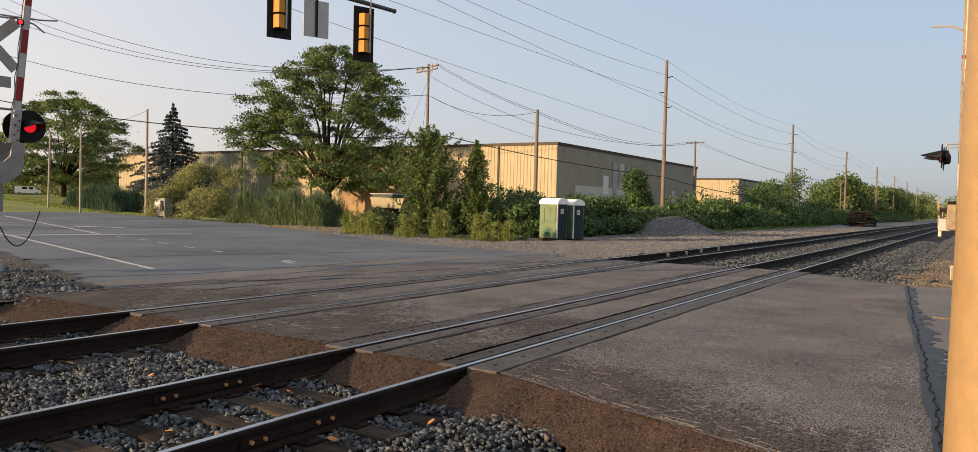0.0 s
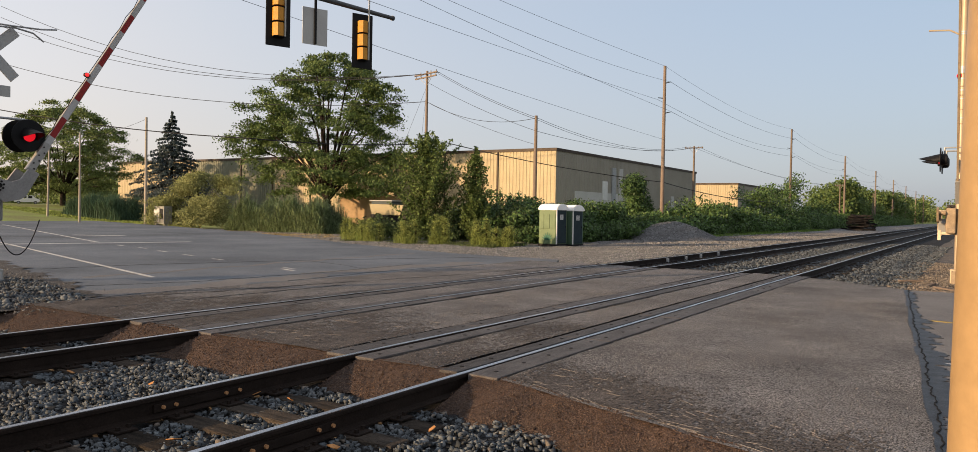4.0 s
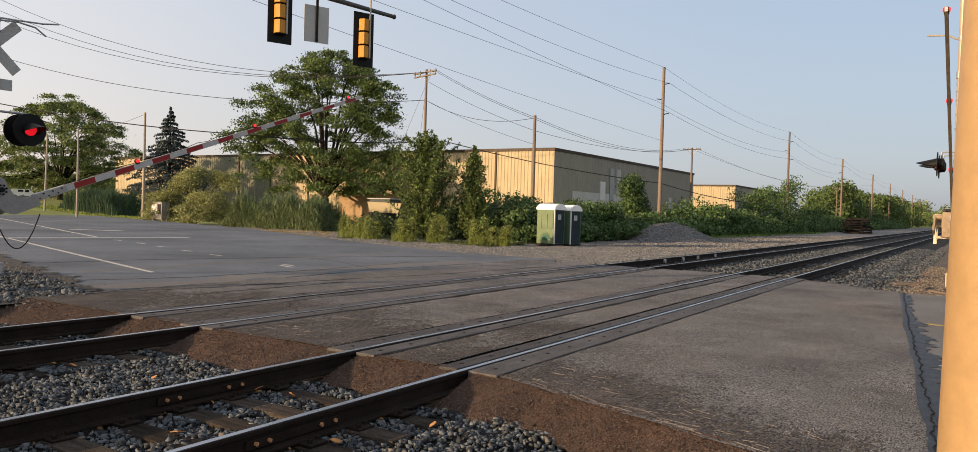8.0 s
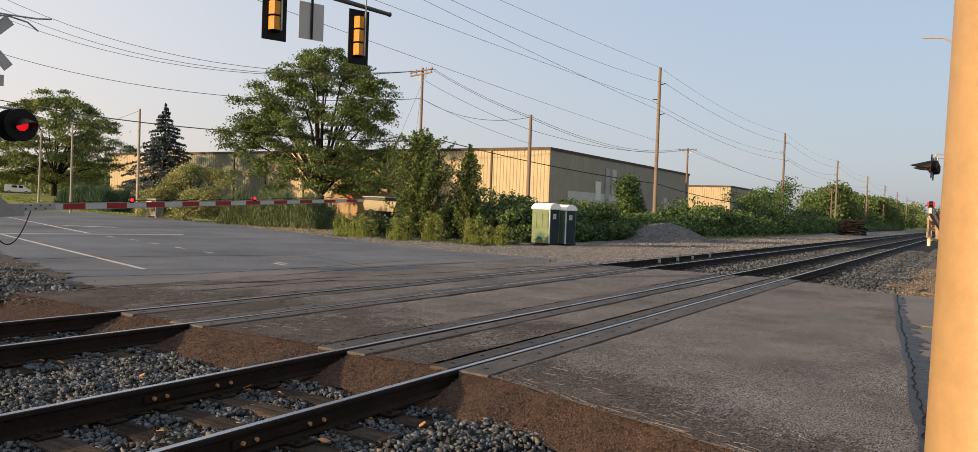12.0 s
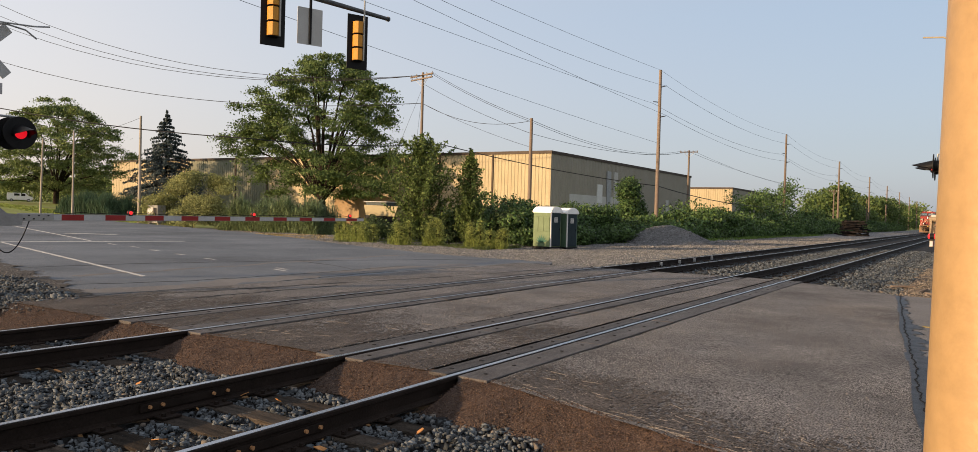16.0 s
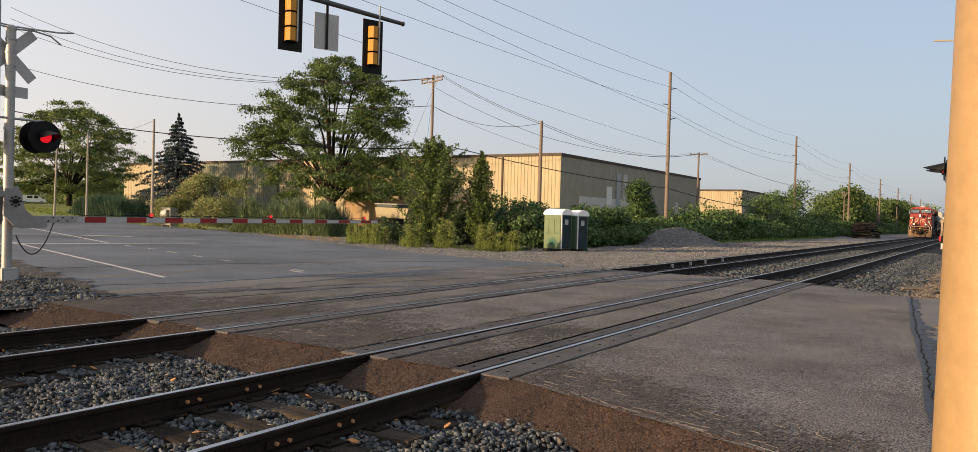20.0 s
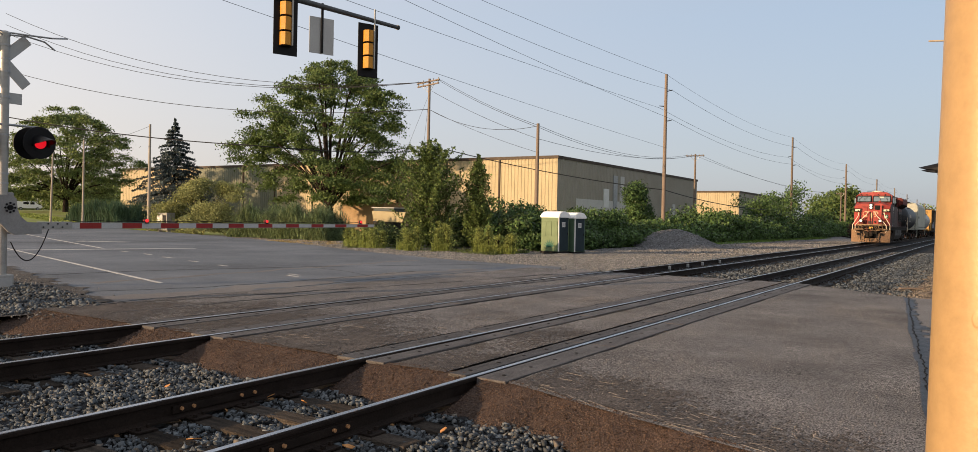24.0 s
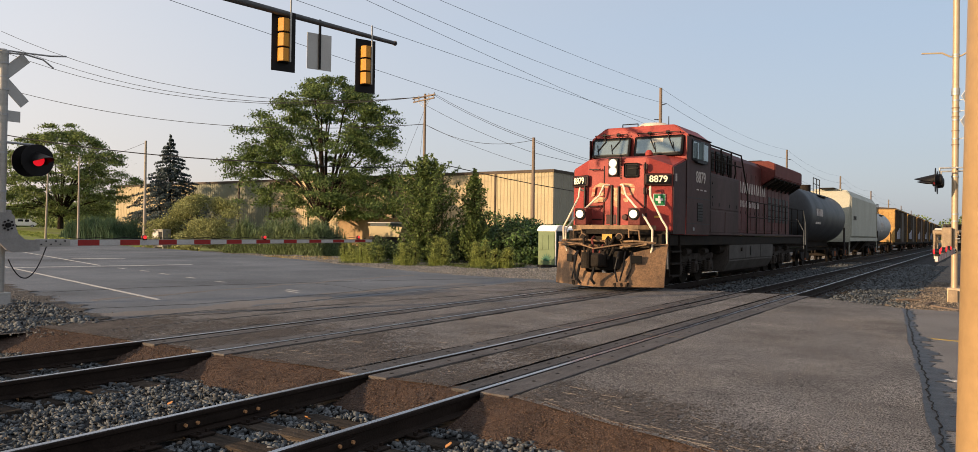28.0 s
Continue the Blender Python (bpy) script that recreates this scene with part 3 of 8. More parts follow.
# crumbling cinder ramps at both ends of the crossing
def ramp(x0, x1, ya, yb, seed, name="cinder_ramp", skew=False, far=False):
    way = 1 if yb > ya else -1
    g = np.random.default_rng(seed)
    xs = np.linspace(x0, x1, max(3, int((x1 - x0) / 0.035)))
    ts = np.linspace(0, 1, 26)
    gx, gt = np.meshgrid(xs, ts)
    p = g.uniform(0, 6, 6)
    edge = 0.10 * np.sin(gx * 2.3 + p[0]) + 0.06 * np.sin(gx * 6.1 + p[1])
    if skew:
        ya, yb = near_y(gx) + .06, near_y(gx) - 0.66
    if far:
        ya, yb = far_y(gx) - .04, far_y(gx) + .8
    gy = ya + (yb - ya) * gt + edge * gt * way + 0.03 * np.sin(gx * 11 + p[2])
    gz = -0.012 - 0.215 * gt ** 1.15 + g.normal(0, 0.0045, gx.shape) * np.minimum(1, gt * 5) + 0.012 * np.sin(gx * 5 + p[3]) * np.sin(gt * 6 + p[4]) * gt
    v = np.stack([gx.ravel(), gy.ravel(), gz.ravel()], -1)
    i = np.arange(len(ts) - 1)[:, None] * len(xs) + np.arange(len(xs) - 1)[None]
    f = np.stack([i, i + 1, i + 1 + len(xs), i + len(xs)], -1).reshape(-1, 4)
    rp = part(name, fast(name, v, f), DIRT, crossing, "loose reddish brown cinder ramp")
    if way < 0:
        n = int((x1 - x0) * 3200)
        pick = g.integers(0, len(v), n)
        spots = v[pick] + g.normal(0, .010, (n, 3)) * [1, 1, .45]
        grains = scatter_stones(n, (0, 1), (0, 1), lambda a, b: a * 0, 0.003, 0.0085, seed + 7)
        co = np.empty(len(grains.vertices) * 3, dtype=np.float32)
        grains.vertices.foreach_get("co", co)
        co = co.reshape(n, 8, 3)
        co += (spots - co.mean(1))[:, None]
        grains.vertices.foreach_set("co", co.ravel())
        tagged(part("cinder_grains", grains, GRAIN, rp), kind="stuff")


for _i, (_a, _b, _l) in enumerate([(-4.07, 0.3, 1.0), (-5.58, -4.33, 0.72), (-8.17, -5.83, 0.8), (-9.68, -8.44, 0.62), (-12.6, -9.95, 1.0)]):
    ramp(_a, _b, NEAR_EDGE + 0.06, NEAR_EDGE - _l, 40 + _i, skew=_i == 0)
    ramp(_a, min(_b, -1.4), FAR_EDGE - 0.04, FAR_EDGE + 0.8, 50 + _i, far=_i == 0)


# rails
def rail_profile(x):
    half = [(0.0, 0.0), (0.030, -0.002), (0.036, -0.010), (0.036, -0.036), (0.012, -0.048), (0.010, -0.145), (0.075, -0.165), (0.075, -0.178)]
    pts = [(x + a, z) for a, z in half] + [(x - a, z) for a, z in half[:0:-1]]
    return pts


railway = []
for _k, (_c, _pair) in enumerate(((TRACK_1, RAILS[:2]), (TRACK_2, RAILS[2:]))):
    tr = thing("railway_track", pose(0, 0, 0), "steel railway track on timber ties in crushed stone", "railway track", "tracks", "structure")
    railway.append(tr)
    for _x in _pair:
        r = part("rail", prism(rail_profile(_x), "y", -30, 1300), RAIL_RUST, tr, "rust-brown steel rail")
        part("running_surface", box(_x - 0.027, _x + 0.027, -30, 1300, -0.002, 0.0035), RAIL_TOP, r, "polished worn top of the rail")

# ---------------------------------------------------------------- warehouses
GREEN_CLAD = mat("green_grey_cladding", (0.15, 0.155, 0.115), 0.6, var=0.12, scale=0.4, fine=8, bump=0.05)
# tan of the side walls, greyed and darkened to hold their shade
CLAD_SIDE = mat("shaded_tan_cladding", (0.245, 0.232, 0.198), 0.6, var=0.1, scale=0.4, fine=8, bump=0.05)


def warehouse(name, x_left, x_right, y0, y1, z1, label, bays, olive=None):
    w = thing(name, pose(x_right, y0, ground_z(np.array(x_right), np.array(y0)).item() - 0.2), label, "warehouse")
    h = z1 - w.matrix_basis.translation.z
    W, D = x_right - x_left, y1 - y0
    part("wall", box(-W, -0.06, 0.06, D, 0, h - 0.25), CLAD, w, "tan ribbed metal cladding")
    # folded cladding sheets, ribs 0.44 m apart
    def folded(a, b, side, d=0.0):
        bm = bmesh.new()
        line, u = [], a
        while u < b - .44:
            line += [(u, d), (u + .16, d), (u + .21, d + .045), (u + .39, d + .045)]
            u += .44
        line.append((b, d))
        put = (lambda u, v, z: (v, u, z)) if side else (lambda u, v, z: (u, -v, z))
        rows = [[bm.verts.new(put(u, v, z)) for u, v in line] for z in (0.0, h - 0.28)]
        for k in range(len(line) - 1):
            bm.faces.new((rows[0][k], rows[0][k + 1], rows[1][k + 1], rows[1][k]))
        return bm
    for k, (a, b) in enumerate(olive and ((-W, olive[0]), olive, (olive[1], 0)) or ((-W, 0),)):
        part("front_cladding", folded(a, b, False), GREEN_CLAD if k == 1 else CLAD, w, "olive ribbed cladding" if k == 1 else "tan ribbed cladding")
    part("side_cladding", folded(0, D, True), CLAD_SIDE, w, "tan ribbed cladding, greyed by shade in its colour")
    bm = box(-W - 0.1, 0.12, -0.12, D + 0.1, h - 0.32, h)
    box(-W, 0, 0.0, D, h - 0.1, h + 0.02, 0, bm)
    part("roof_edge", bm, CLAD_TRIM, w, "dark brown roof edge trim")
    for b in bays:
        part("downspout", box(b - x_right - 0.09, b - x_right + 0.09, -0.16, -0.046, 0, h - 0.3), CLAD_TRIM, w)
    return w


big = warehouse("warehouse", -122, -39.4, 75, 124, 8.74, "large tan ribbed metal warehouse with a flat roof", [-46.9, -54.4, -61.9, -69.4, -76.9, -84.4, -91.1], (-62.1, -44.6))
_grey = mat("light_grey_panel", (0.42, 0.42, 0.41), 0.7, var=0.12, scale=0.6, fine=10, bump=0.05)
for _n, _y0, _y1, _z0, _z1, _m in (("low_lean_to", 79.6, 96.4, 0.0, 4.75, _grey), ("notice_board", 87.1, 88.6, 3.9, 6.2, mat("pale_board", (0.55, 0.56, 0.56), 0.7, var=0.1, scale=2, fine=20, bump=0.03)), ("roller_door", 90.0, 91.2, 2.6, 8.0, STEEL_GREY), ("side_vent", 92.2, 93.4, 0.4, 8.0, _grey), ("side_vent", 112.0, 113.2, 0.3, 5.0, _grey)):
    part(_n, box(0.0, 0.16 if _n != "low_lean_to" else 0.09, _y0 - 75, _y1 - 75, _z0, _z1), _m, big)
warehouse("far_shed", -62, -39.4, 150, 192, 8.0, "smaller tan metal shed further along the line", [])
lean = part("low_annex", box(-67.2, -60.4, 70.5, 74.9, -0.5, 3.3), mat("ochre_block", (0.28, 0.195, 0.11), 0.85, var=0.2, scale=1, fine=20, bump=0.2))
tagged(lean, "low ochre brick annex in front of the warehouse", "annex")

# ---------------------------------------------------------------- plants
def spray_tree(name, base, rx, ry, z0, z1, sprays, per, s0, s1, leaf, label, seed, r0=0.4, shape=0.5, spray=1.0, lean=(0, 0), gaps=0.28, cat="tree", skew=0.0, lobes=()):
    """A tree whose crown is many flat leafy sprays on rising limbs, with gaps and an uneven outline."""
    g = np.random.default_rng(seed)
    t = thing(name, Matrix.Translation(base), label, cat)
    n = sprays * 3
    f = g.uniform(0.02, 1, n)
    a = g.uniform(0, 6.283, n)
    q = g.uniform(0.12, 1, n) ** 0.45
    w = np.sin(np.pi * (0.14 + 0.82 * f ** shape)) ** 0.55
    ph = g.uniform(0, 6, 6)
    lob = 1 + 0.15 * np.sin(a * 3 + ph[0]) * np.sin(f * 7 + ph[1]) + 0.16 * np.sin(a * 7 + ph[2] + f * 9)
    lob = lob * (1 - skew * np.cos(a + 0.55) * (1 - f))
    c = np.stack([rx * w * q * lob * np.cos(a) + lean[0] * f, ry * w * q * lob * np.sin(a) + lean[1] * f, z0 + (z1 - z0) * f * (1 - 0.12 * q ** 3)], -1)
    hole = np.sin(c[:, 0] * 1.1 + ph[3]) * np.sin(c[:, 1] * 0.9 + ph[4]) * np.sin(c[:, 2] * 1.3 + ph[5])
    c = c[hole > -gaps][:sprays]
    for x, y, z, ax, ay, az, k in lobes:  # low side boughs
        d = g.normal(0, 1, (k, 3))
        d /= np.linalg.norm(d, axis=1, keepdims=True)
        c = np.concatenate([c, np.array([x, y, z]) + d * g.uniform(.2, 1, (k, 1)) ** .5 * [ax, ay, az]])
    n = len(c)
    out = c * [1, 1, 0] + [0, 0, 0.2]
    out /= np.linalg.norm(out, axis=1, keepdims=True) + 1e-6
    k = spray * g.uniform(0.55, 1.35, (n, 1))
    d = g.normal(0, 1, (n, per, 3)) * [0.62, 0.62, 0.20]
    P = c[:, None] + d * k[:, None]
    P[..., 2] -= 0.16 * (d[..., 0] ** 2 + d[..., 1] ** 2) * k
    N = np.repeat((out * 0.6 + [0, 0, 0.55])[:, None], per, 1)
    part("crown", leaf_mesh(P.reshape(-1, 3), N.reshape(-1, 3), s0, s1, seed, 0.2), leaf, t)
    # trunk and limbs
    bm = bmesh.new()
    rg = random.Random(seed)
    fork = Vector((lean[0] * .1, lean[1] * .1, z0 * 0.75 + 0.4))
    rod((0, 0, -0.5), fork, r0 * 1.15, r0 * 0.85, 10, bm)
    pick = sorted(range(n), key=lambda i: -np.linalg.norm(c[i] * [1, 1, .6]))[:: max(1, n // 34)][:34]
    for i in pick:
        tip = Vector(c[i])
        p, r = fork.copy(), r0 * rg.uniform(.3, .55)
        mid = fork.lerp(tip, .45) + Vector((0, 0, (tip.z - fork.z) * .16 + rg.uniform(-.2, .4)))
        way = [fork, fork.lerp(mid, .5) + Vector((0, 0, .2)), mid, mid.lerp(tip, .5) + Vector((rg.uniform(-.3, .3), rg.uniform(-.3, .3), .15)), tip]
        for u, v in zip(way[:-1], way[1:]):
            rod(u, v, r, r * .66, 6, bm)
            r *= .66
    part("trunk", bm, BARK, t, "dark furrowed trunk and limbs")
    return t


def gz(x, y):
    return float(ground_z(np.array(float(x)), np.array(float(y))))


spray_tree("locust_tree", (-65.0, 66, gz(-65, 66)), 10.2, 8.6, 3.3, 20.6, 540, 165, 0.11, 0.28, LEAF, "tall broad green tree with a spreading open crown", 3, 0.55, 0.95, 0.95, (0.0, 0), -0.12, skew=0.30, lobes=((-11.6, -1, 10.1, 4.2, 4, 1.8, 42), (-9.0, -1, 12.4, 3.2, 3, 2.4, 26), (7.4, 0, 14.3, 2.6, 3, 3.2, 26), (7.6, 0, 5.2, 3.2, 3.5, 2.0, 18)))
spray_tree("shade_tree", (-102.0, 55, gz(-102, 55)), 9.0, 8.0, 1.6, 13.8, 520, 140, 0.11, 0.26, LEAF_DARK, "broad dark green tree on the lawn", 5, 0.36, 1.0, 0.85, (0.2, 0), -0.10)


def spruce(base, h, r, seed):
    t = thing("spruce_tree", Matrix.Translation(base), "tall blue-green spruce with layered drooping boughs", "tree")
    part("trunk", rod((0, 0, -0.3), (0, 0, h * 0.97), 0.28, 0.03, 9), BARK, t)
    g = np.random.default_rng(seed)
    P, N = [], []
    for k in range(26):
        z = h * (0.10 + 0.88 * k / 25)
        rr = r * (1 - k / 25.6) ** 1.08 + 0.06
        for a in g.uniform(0, 6.283, int(7 + 9 * (1 - k / 26))):
            L = rr * g.uniform(.62, 1.08)
            m = int(50 + 170 * L / r)
            f = g.uniform(0.08, 1, m) ** 0.7
            w = 0.32 * (1.1 - f) * L * 0.6
            off = g.normal(0, 1, m) * w * 0.6
            P.append(np.stack([np.cos(a) * L * f - np.sin(a) * off, np.sin(a) * L * f + np.cos(a) * off, z - 0.10 * L * f ** 2 * 2 + g.normal(0, .08, m) - abs(off) * .25], -1))
            N.append(np.stack([np.cos(a) + 0 * f, np.sin(a) + 0 * f, -0.3 + 0 * f], -1))
    P, N = np.concatenate(P), np.concatenate(N)
    part("crown", leaf_mesh(P, N, 0.12, 0.27, seed, 0.5), NEEDLE, t)
    return t


spruce((-88.9, 62, gz(-88, 62)), 13.9 - gz(-88, 62), 7.0, 11)


spray_tree("willow_bush", (-56.6, 42.2, gz(-56, 42)), 6.0, 2.8, 0.15, 4.9, 460, 110, 0.06, 0.16, LEAF_YEL, "rounded olive-yellow bush beside the road", 21, 0.1, 0.42, 0.6, (1.0, 0), -0.07, "bush")
WEED = mat("weed_leaf", (0.22, 0.255, 0.070), 0.7, var=0.25, scale=0.8, fine=8, bump=0.0, island=0.45, tint=(0.16, 0.195, 0.058), transl=0.3)
# two young upright trees at the corner
def upright_tree(base, h, r, n, per, leaf, label, seed, wide=0.2):
    """A young tree: one leader, rising side shoots that end in points, and small leaves along each shoot."""
    g = np.random.default_rng(seed)
    t = thing("young_tree", Matrix.Translation(base), label, "tree")
    bm = bmesh.new()
    rod((0, 0, -0.2), (0, 0, h * 0.93), 0.09, 0.012, 7, bm)
    P, N = [], []
    for k in range(n):
        f = ((k + g.uniform(0, 1)) / n) ** 1.1 * 0.94
        a = k * 2.4 + g.uniform(-.5, .5)
        reach = r * min(1.0, (f + 0.16) / (wide + 0.16)) * (1 - f) ** 0.72 * g.uniform(.35, 1.35) + 0.14
        rise = reach * g.uniform(.5, 1.15) + 0.1
        o = np.array([0, 0, h * f * 0.92 + 0.12])
        d = np.array([np.cos(a) * reach, np.sin(a) * reach, rise])
        rod(o, o + d * .55 + [0, 0, -.03], 0.022 * (1.1 - f), 0.012, 4, bm, cap=False)
        rod(o + d * .55 + [0, 0, -.03], o + d, 0.012 * (1.1 - f), 0.004, 4, bm, cap=False)
        m = int(per * (0.35 + reach / r))
        u = g.uniform(0.12, 1.03, (m, 1))
        P.append(o + d * u + g.normal(0, 1, (m, 3)) * (0.05 + 0.20 * (1.05 - u)) * min(1.0, 0.45 + reach))
        N.append(np.tile(d / np.linalg.norm(d) * .5 + [0, 0, .4], (m, 1)))
    m = per * 3
    z = g.uniform(.8, 1, (m, 1))
    P.append(np.concatenate([g.normal(0, .07, (m, 2)) * (1.15 - z) * 5, z * h], 1))
    N.append(np.tile([0.0, 0, 1], (m, 1)))
    part("crown", leaf_mesh(np.concatenate(P), np.concatenate(N), 0.06, 0.17, seed, 0.3), leaf, t)
    part("trunk", bm, BARK, t, "thin dark trunk and shoots")
    return t


upright_tree((-28.2, 37, gz(-28, 37)), 6.3 - gz(-28, 37), 3.1, 150, 150, YOUNG_LEAF, "bushy pointed young tree at the edge of the gravel", 31, 0.28)
upright_tree((-25.5, 38.3, gz(-25, 38)), 5.45 - gz(-25, 38), 1.15, 90, 95, YOUNG_LEAF, "slender young tree beside the bushier one", 32, 0.3)


def reeds(name, x0, x1, y0, y1, h, n, label, seed, leaf=None, w=0.03, lean=0.3, dome=False, arch=False):
    """A stand of tall thin blades, each a bent strip; with arch, leaves that spring from all heights and droop."""
    g = np.random.default_rng(seed)
    x, y = g.uniform(x0, x1, n), g.uniform(y0, y1, n)
    z = ground_z(x, y)
    H = h * g.uniform(0.4, 1.1, n) * (0.75 + 0.25 * np.sin((x - x0) * 1.9 + seed) * np.sin((y - y0) * 2.2))
    if dome:
        H = H * np.clip(1.15 - (np.abs(x - (x0 + x1) / 2) / ((x1 - x0) / 2)) ** 3, 0.1, 1)
    a = g.uniform(0, 6.283, n)
    ln_ = H * g.uniform(0.05, lean, n)
    if arch:
        top = H
        z = z + top * g.uniform(0, 1, n) ** 0.8 * 0.72
        H = top * g.uniform(0.27, 0.45, n)
        ln_ = H * g.uniform(0.2, 1.1, n)
    drop = 0.55 if arch else 0.12
    rows = []
    for f, ww in ((0, 1), (0.45, 1.1), (0.8, .8), (1.0, .1)):
        c = np.stack([x + np.cos(a) * ln_ * f ** 2.6, y + np.sin(a) * ln_ * f ** 2.6, z + H * (f - drop * f ** 5)], -1)
        b = np.stack([-np.sin(a), np.cos(a), 0 * a], -1) * (w * ww)
        rows += [c - b, c + b]
    v = np.stack(rows, 1).reshape(-1, 3)
    f = np.array([[0, 1, 3, 2], [2, 3, 5, 4], [4, 5, 7, 6]])
    faces = (f[None] + (np.arange(n) * 8)[:, None, None]).reshape(-1, 4)
    ob = part(name, fast(name, v, faces), leaf or REED)
    return tagged(ob, label, "tall grass", kind="stuff")


reeds("reed_bed", -50.4, -44.6, 39.8, 43.0, 3.1, 30000, "dense rounded stand of tall green reeds by the road", 61, w=0.02, dome=True, arch=True)
reeds("reed_bed", -45.4, -39.4, 39.6, 42.8, 3.2, 32000, "dense rounded stand of tall green reeds by the road", 67, w=0.02, dome=True, arch=True)
reeds("reed_bed", -83.8, -73, 45, 49, 3.1, 20000, "dark rounded clump of tall reeds by the lawn", 62, mat("dark_reed", (0.060, 0.105, 0.062), 0.65, var=0.25, scale=0.6, fine=8, bump=0.0, island=0.5, transl=0.3), w=0.018, lean=0.5, dome=True)
reeds("weed_patch", -31.5, -21.0, 33.0, 37.0, 0.30, 11000, "tall yellow-green weeds along the gravel edge", 63, mat("rank_weed", (0.105, 0.135, 0.045), 0.7, var=0.25, scale=0.8, fine=8, bump=0.0, island=0.6, transl=0.3), 0.013, 0.9)
for _i, (_x, _y, _h, _r) in enumerate([(-29.4, 33.3, 1.55, .75), (-26.7, 33.3, 1.5, .62), (-24.6, 33.5, 1.85, .5), (-22.4, 34.3, 1.7, .55), (-30.5, 34.0, 1.3, .6), (-20.9, 34.2, 1.1, .5), (-31.9, 34.6, 1.45, .7)]):
    reeds("weed_stalks", _x - _r, _x + _r, _y - _r * .7, _y + _r * .7, _h * .8, 260, "thin upright weed stalks at the gravel edge", 70 + _i, GRASS, 0.008, 1.0)
    for _k in range(4):
        _px, _py = _x + (_k - 1.5) * _r * .5, _y + .25 * math.sin(_k * 2.4 + _i)
        spray_tree("goldenrod_plant", (_px, _py, gz(_px, _py) + .05), _r * .34, _r * .34, 0.05, _h * (.72 + .3 * math.sin(_k * 1.9 + _i * 2.3) ** 2), 34, 30, 0.035, 0.085, WEED, "leafy yellow-green weed on the gravel edge", 170 + _i * 7 + _k, 0.012, 0.5, 0.17, (0, 0), 0.6, "weed")

# vine-covered hedge along the service strip
_g = random.Random(4)
_hb = []
_y = 40.0
while _y < 300:
    k = 1.0 + _y / 160
    for _ in range(7):
        x = -21.8 - (0.9 if _y < 60 else 0) - abs(_g.gauss(0, 2.6))
        hz = (1.5 + 0.9 * math.sin(_y * 0.13) * math.sin(_y * .047 + 1) + .55 * math.sin(_y * .62 + x * .5) + 0.35 * (-22 - x) * 0.45) * _g.uniform(.5, 1.1) * (0.76 if _y < 62 else 0.72)
        _hb.append((x, _y + _g.uniform(-1, 1) * k, max(0.3, hz), .85 * k * _g.uniform(.6, 1.2), .95 * k, .75 * _g.uniform(.6, 1.2)))
    for _ in range(3):
        _hb.append((-21.4 - abs(_g.gauss(0, .7)), _y + _g.uniform(-1, 1) * k, _g.uniform(.1, .5), .8 * k * _g.uniform(.6, 1.1), .9 * k, .55))
    _y += 1.25 * k
_hb += [(-25.6 + _g.gauss(0, .55) * (1.2 - _k / 40), 63.5 + _g.gauss(0, .8), .5 + 4.2 * _k / 30, .75, .8, .7) for _k in range(30)]
_hb += [(-26.8 + _g.gauss(0, 1.6), 120 + _g.gauss(0, 3), _g.uniform(.5, 5.6), 1.6, 1.6, 1.2) for _ in range(18)]
_hb += [(-25.4 + _g.gauss(0, .5), 127.5 + _g.gauss(0, 1.3), _g.uniform(.5, 8.0), 1.3, 1.3, 1.2) for _ in range(18)]
_hb += [(-24.6 + _g.gauss(0, .9), 141 + _g.gauss(0, 3), _g.uniform(.5, 4.6), 1.7, 1.7, 1.3) for _ in range(14)]
_hb += [(-26.2 + _g.gauss(0, 1.0), 107 + _g.gauss(0, 2.6), _g.uniform(.5, 5.2), 1.2, 1.2, 1.0) for _ in range(22)]
_hb += [(-27 + _g.gauss(0, 1.0), 84 + _g.gauss(0, 3), _g.uniform(.5, 3.0), 1.4, 1.4, 1.0) for _ in range(12)]
P, N = blob_points([b for b in _hb if b[1] >= 66], 210000, 77, 0.32, 0.35)
hedge = part("vine_thicket", leaf_mesh(P, N, 0.13, 0.32, 78, 0.3), VINE)
P, N = blob_points([b for b in _hb if b[1] < 66], 120000, 76, 0.32, 0.35)
tagged(part("vine_thicket", leaf_mesh(P, N, 0.08, 0.20, 75, 0.3), VINE), "tangled green vine thicket behind the gravel", "thicket", kind="stuff")
tagged(hedge, "tangled green vine thicket along the railway", "thicket", kind="stuff")
_hb2 = [(-23.6 - 5 * _g.random(), 39 + 7 * _g.random(), 0.4 + 1.0 * _g.random(), 1.1, 1.1, .8) for _ in range(26)]
_hb2 += [(-33.5 + .75 * _k, 37.6 + .6 * math.sin(_k * 2.1), .35 + .25 * math.sin(_k * 1.3), .8, .8, .65) for _k in range(10)]
P, N = blob_points(_hb2, 40000, 79, 0.3, 0.5)
tagged(part("dark_shrubs", leaf_mesh(P, N, 0.07, 0.17, 80, 0.3), mat("shrub_leaf", (0.050, 0.078, 0.028), 0.6, var=0.25, scale=0.6, fine=6, bump=0.0, island=0.55, transl=0.2)), "low dark shrubs behind the toilets", "shrubs", kind="stuff")

# woods in the distance, along the line and behind the lawn
_w = random.Random(14)
_wb = []
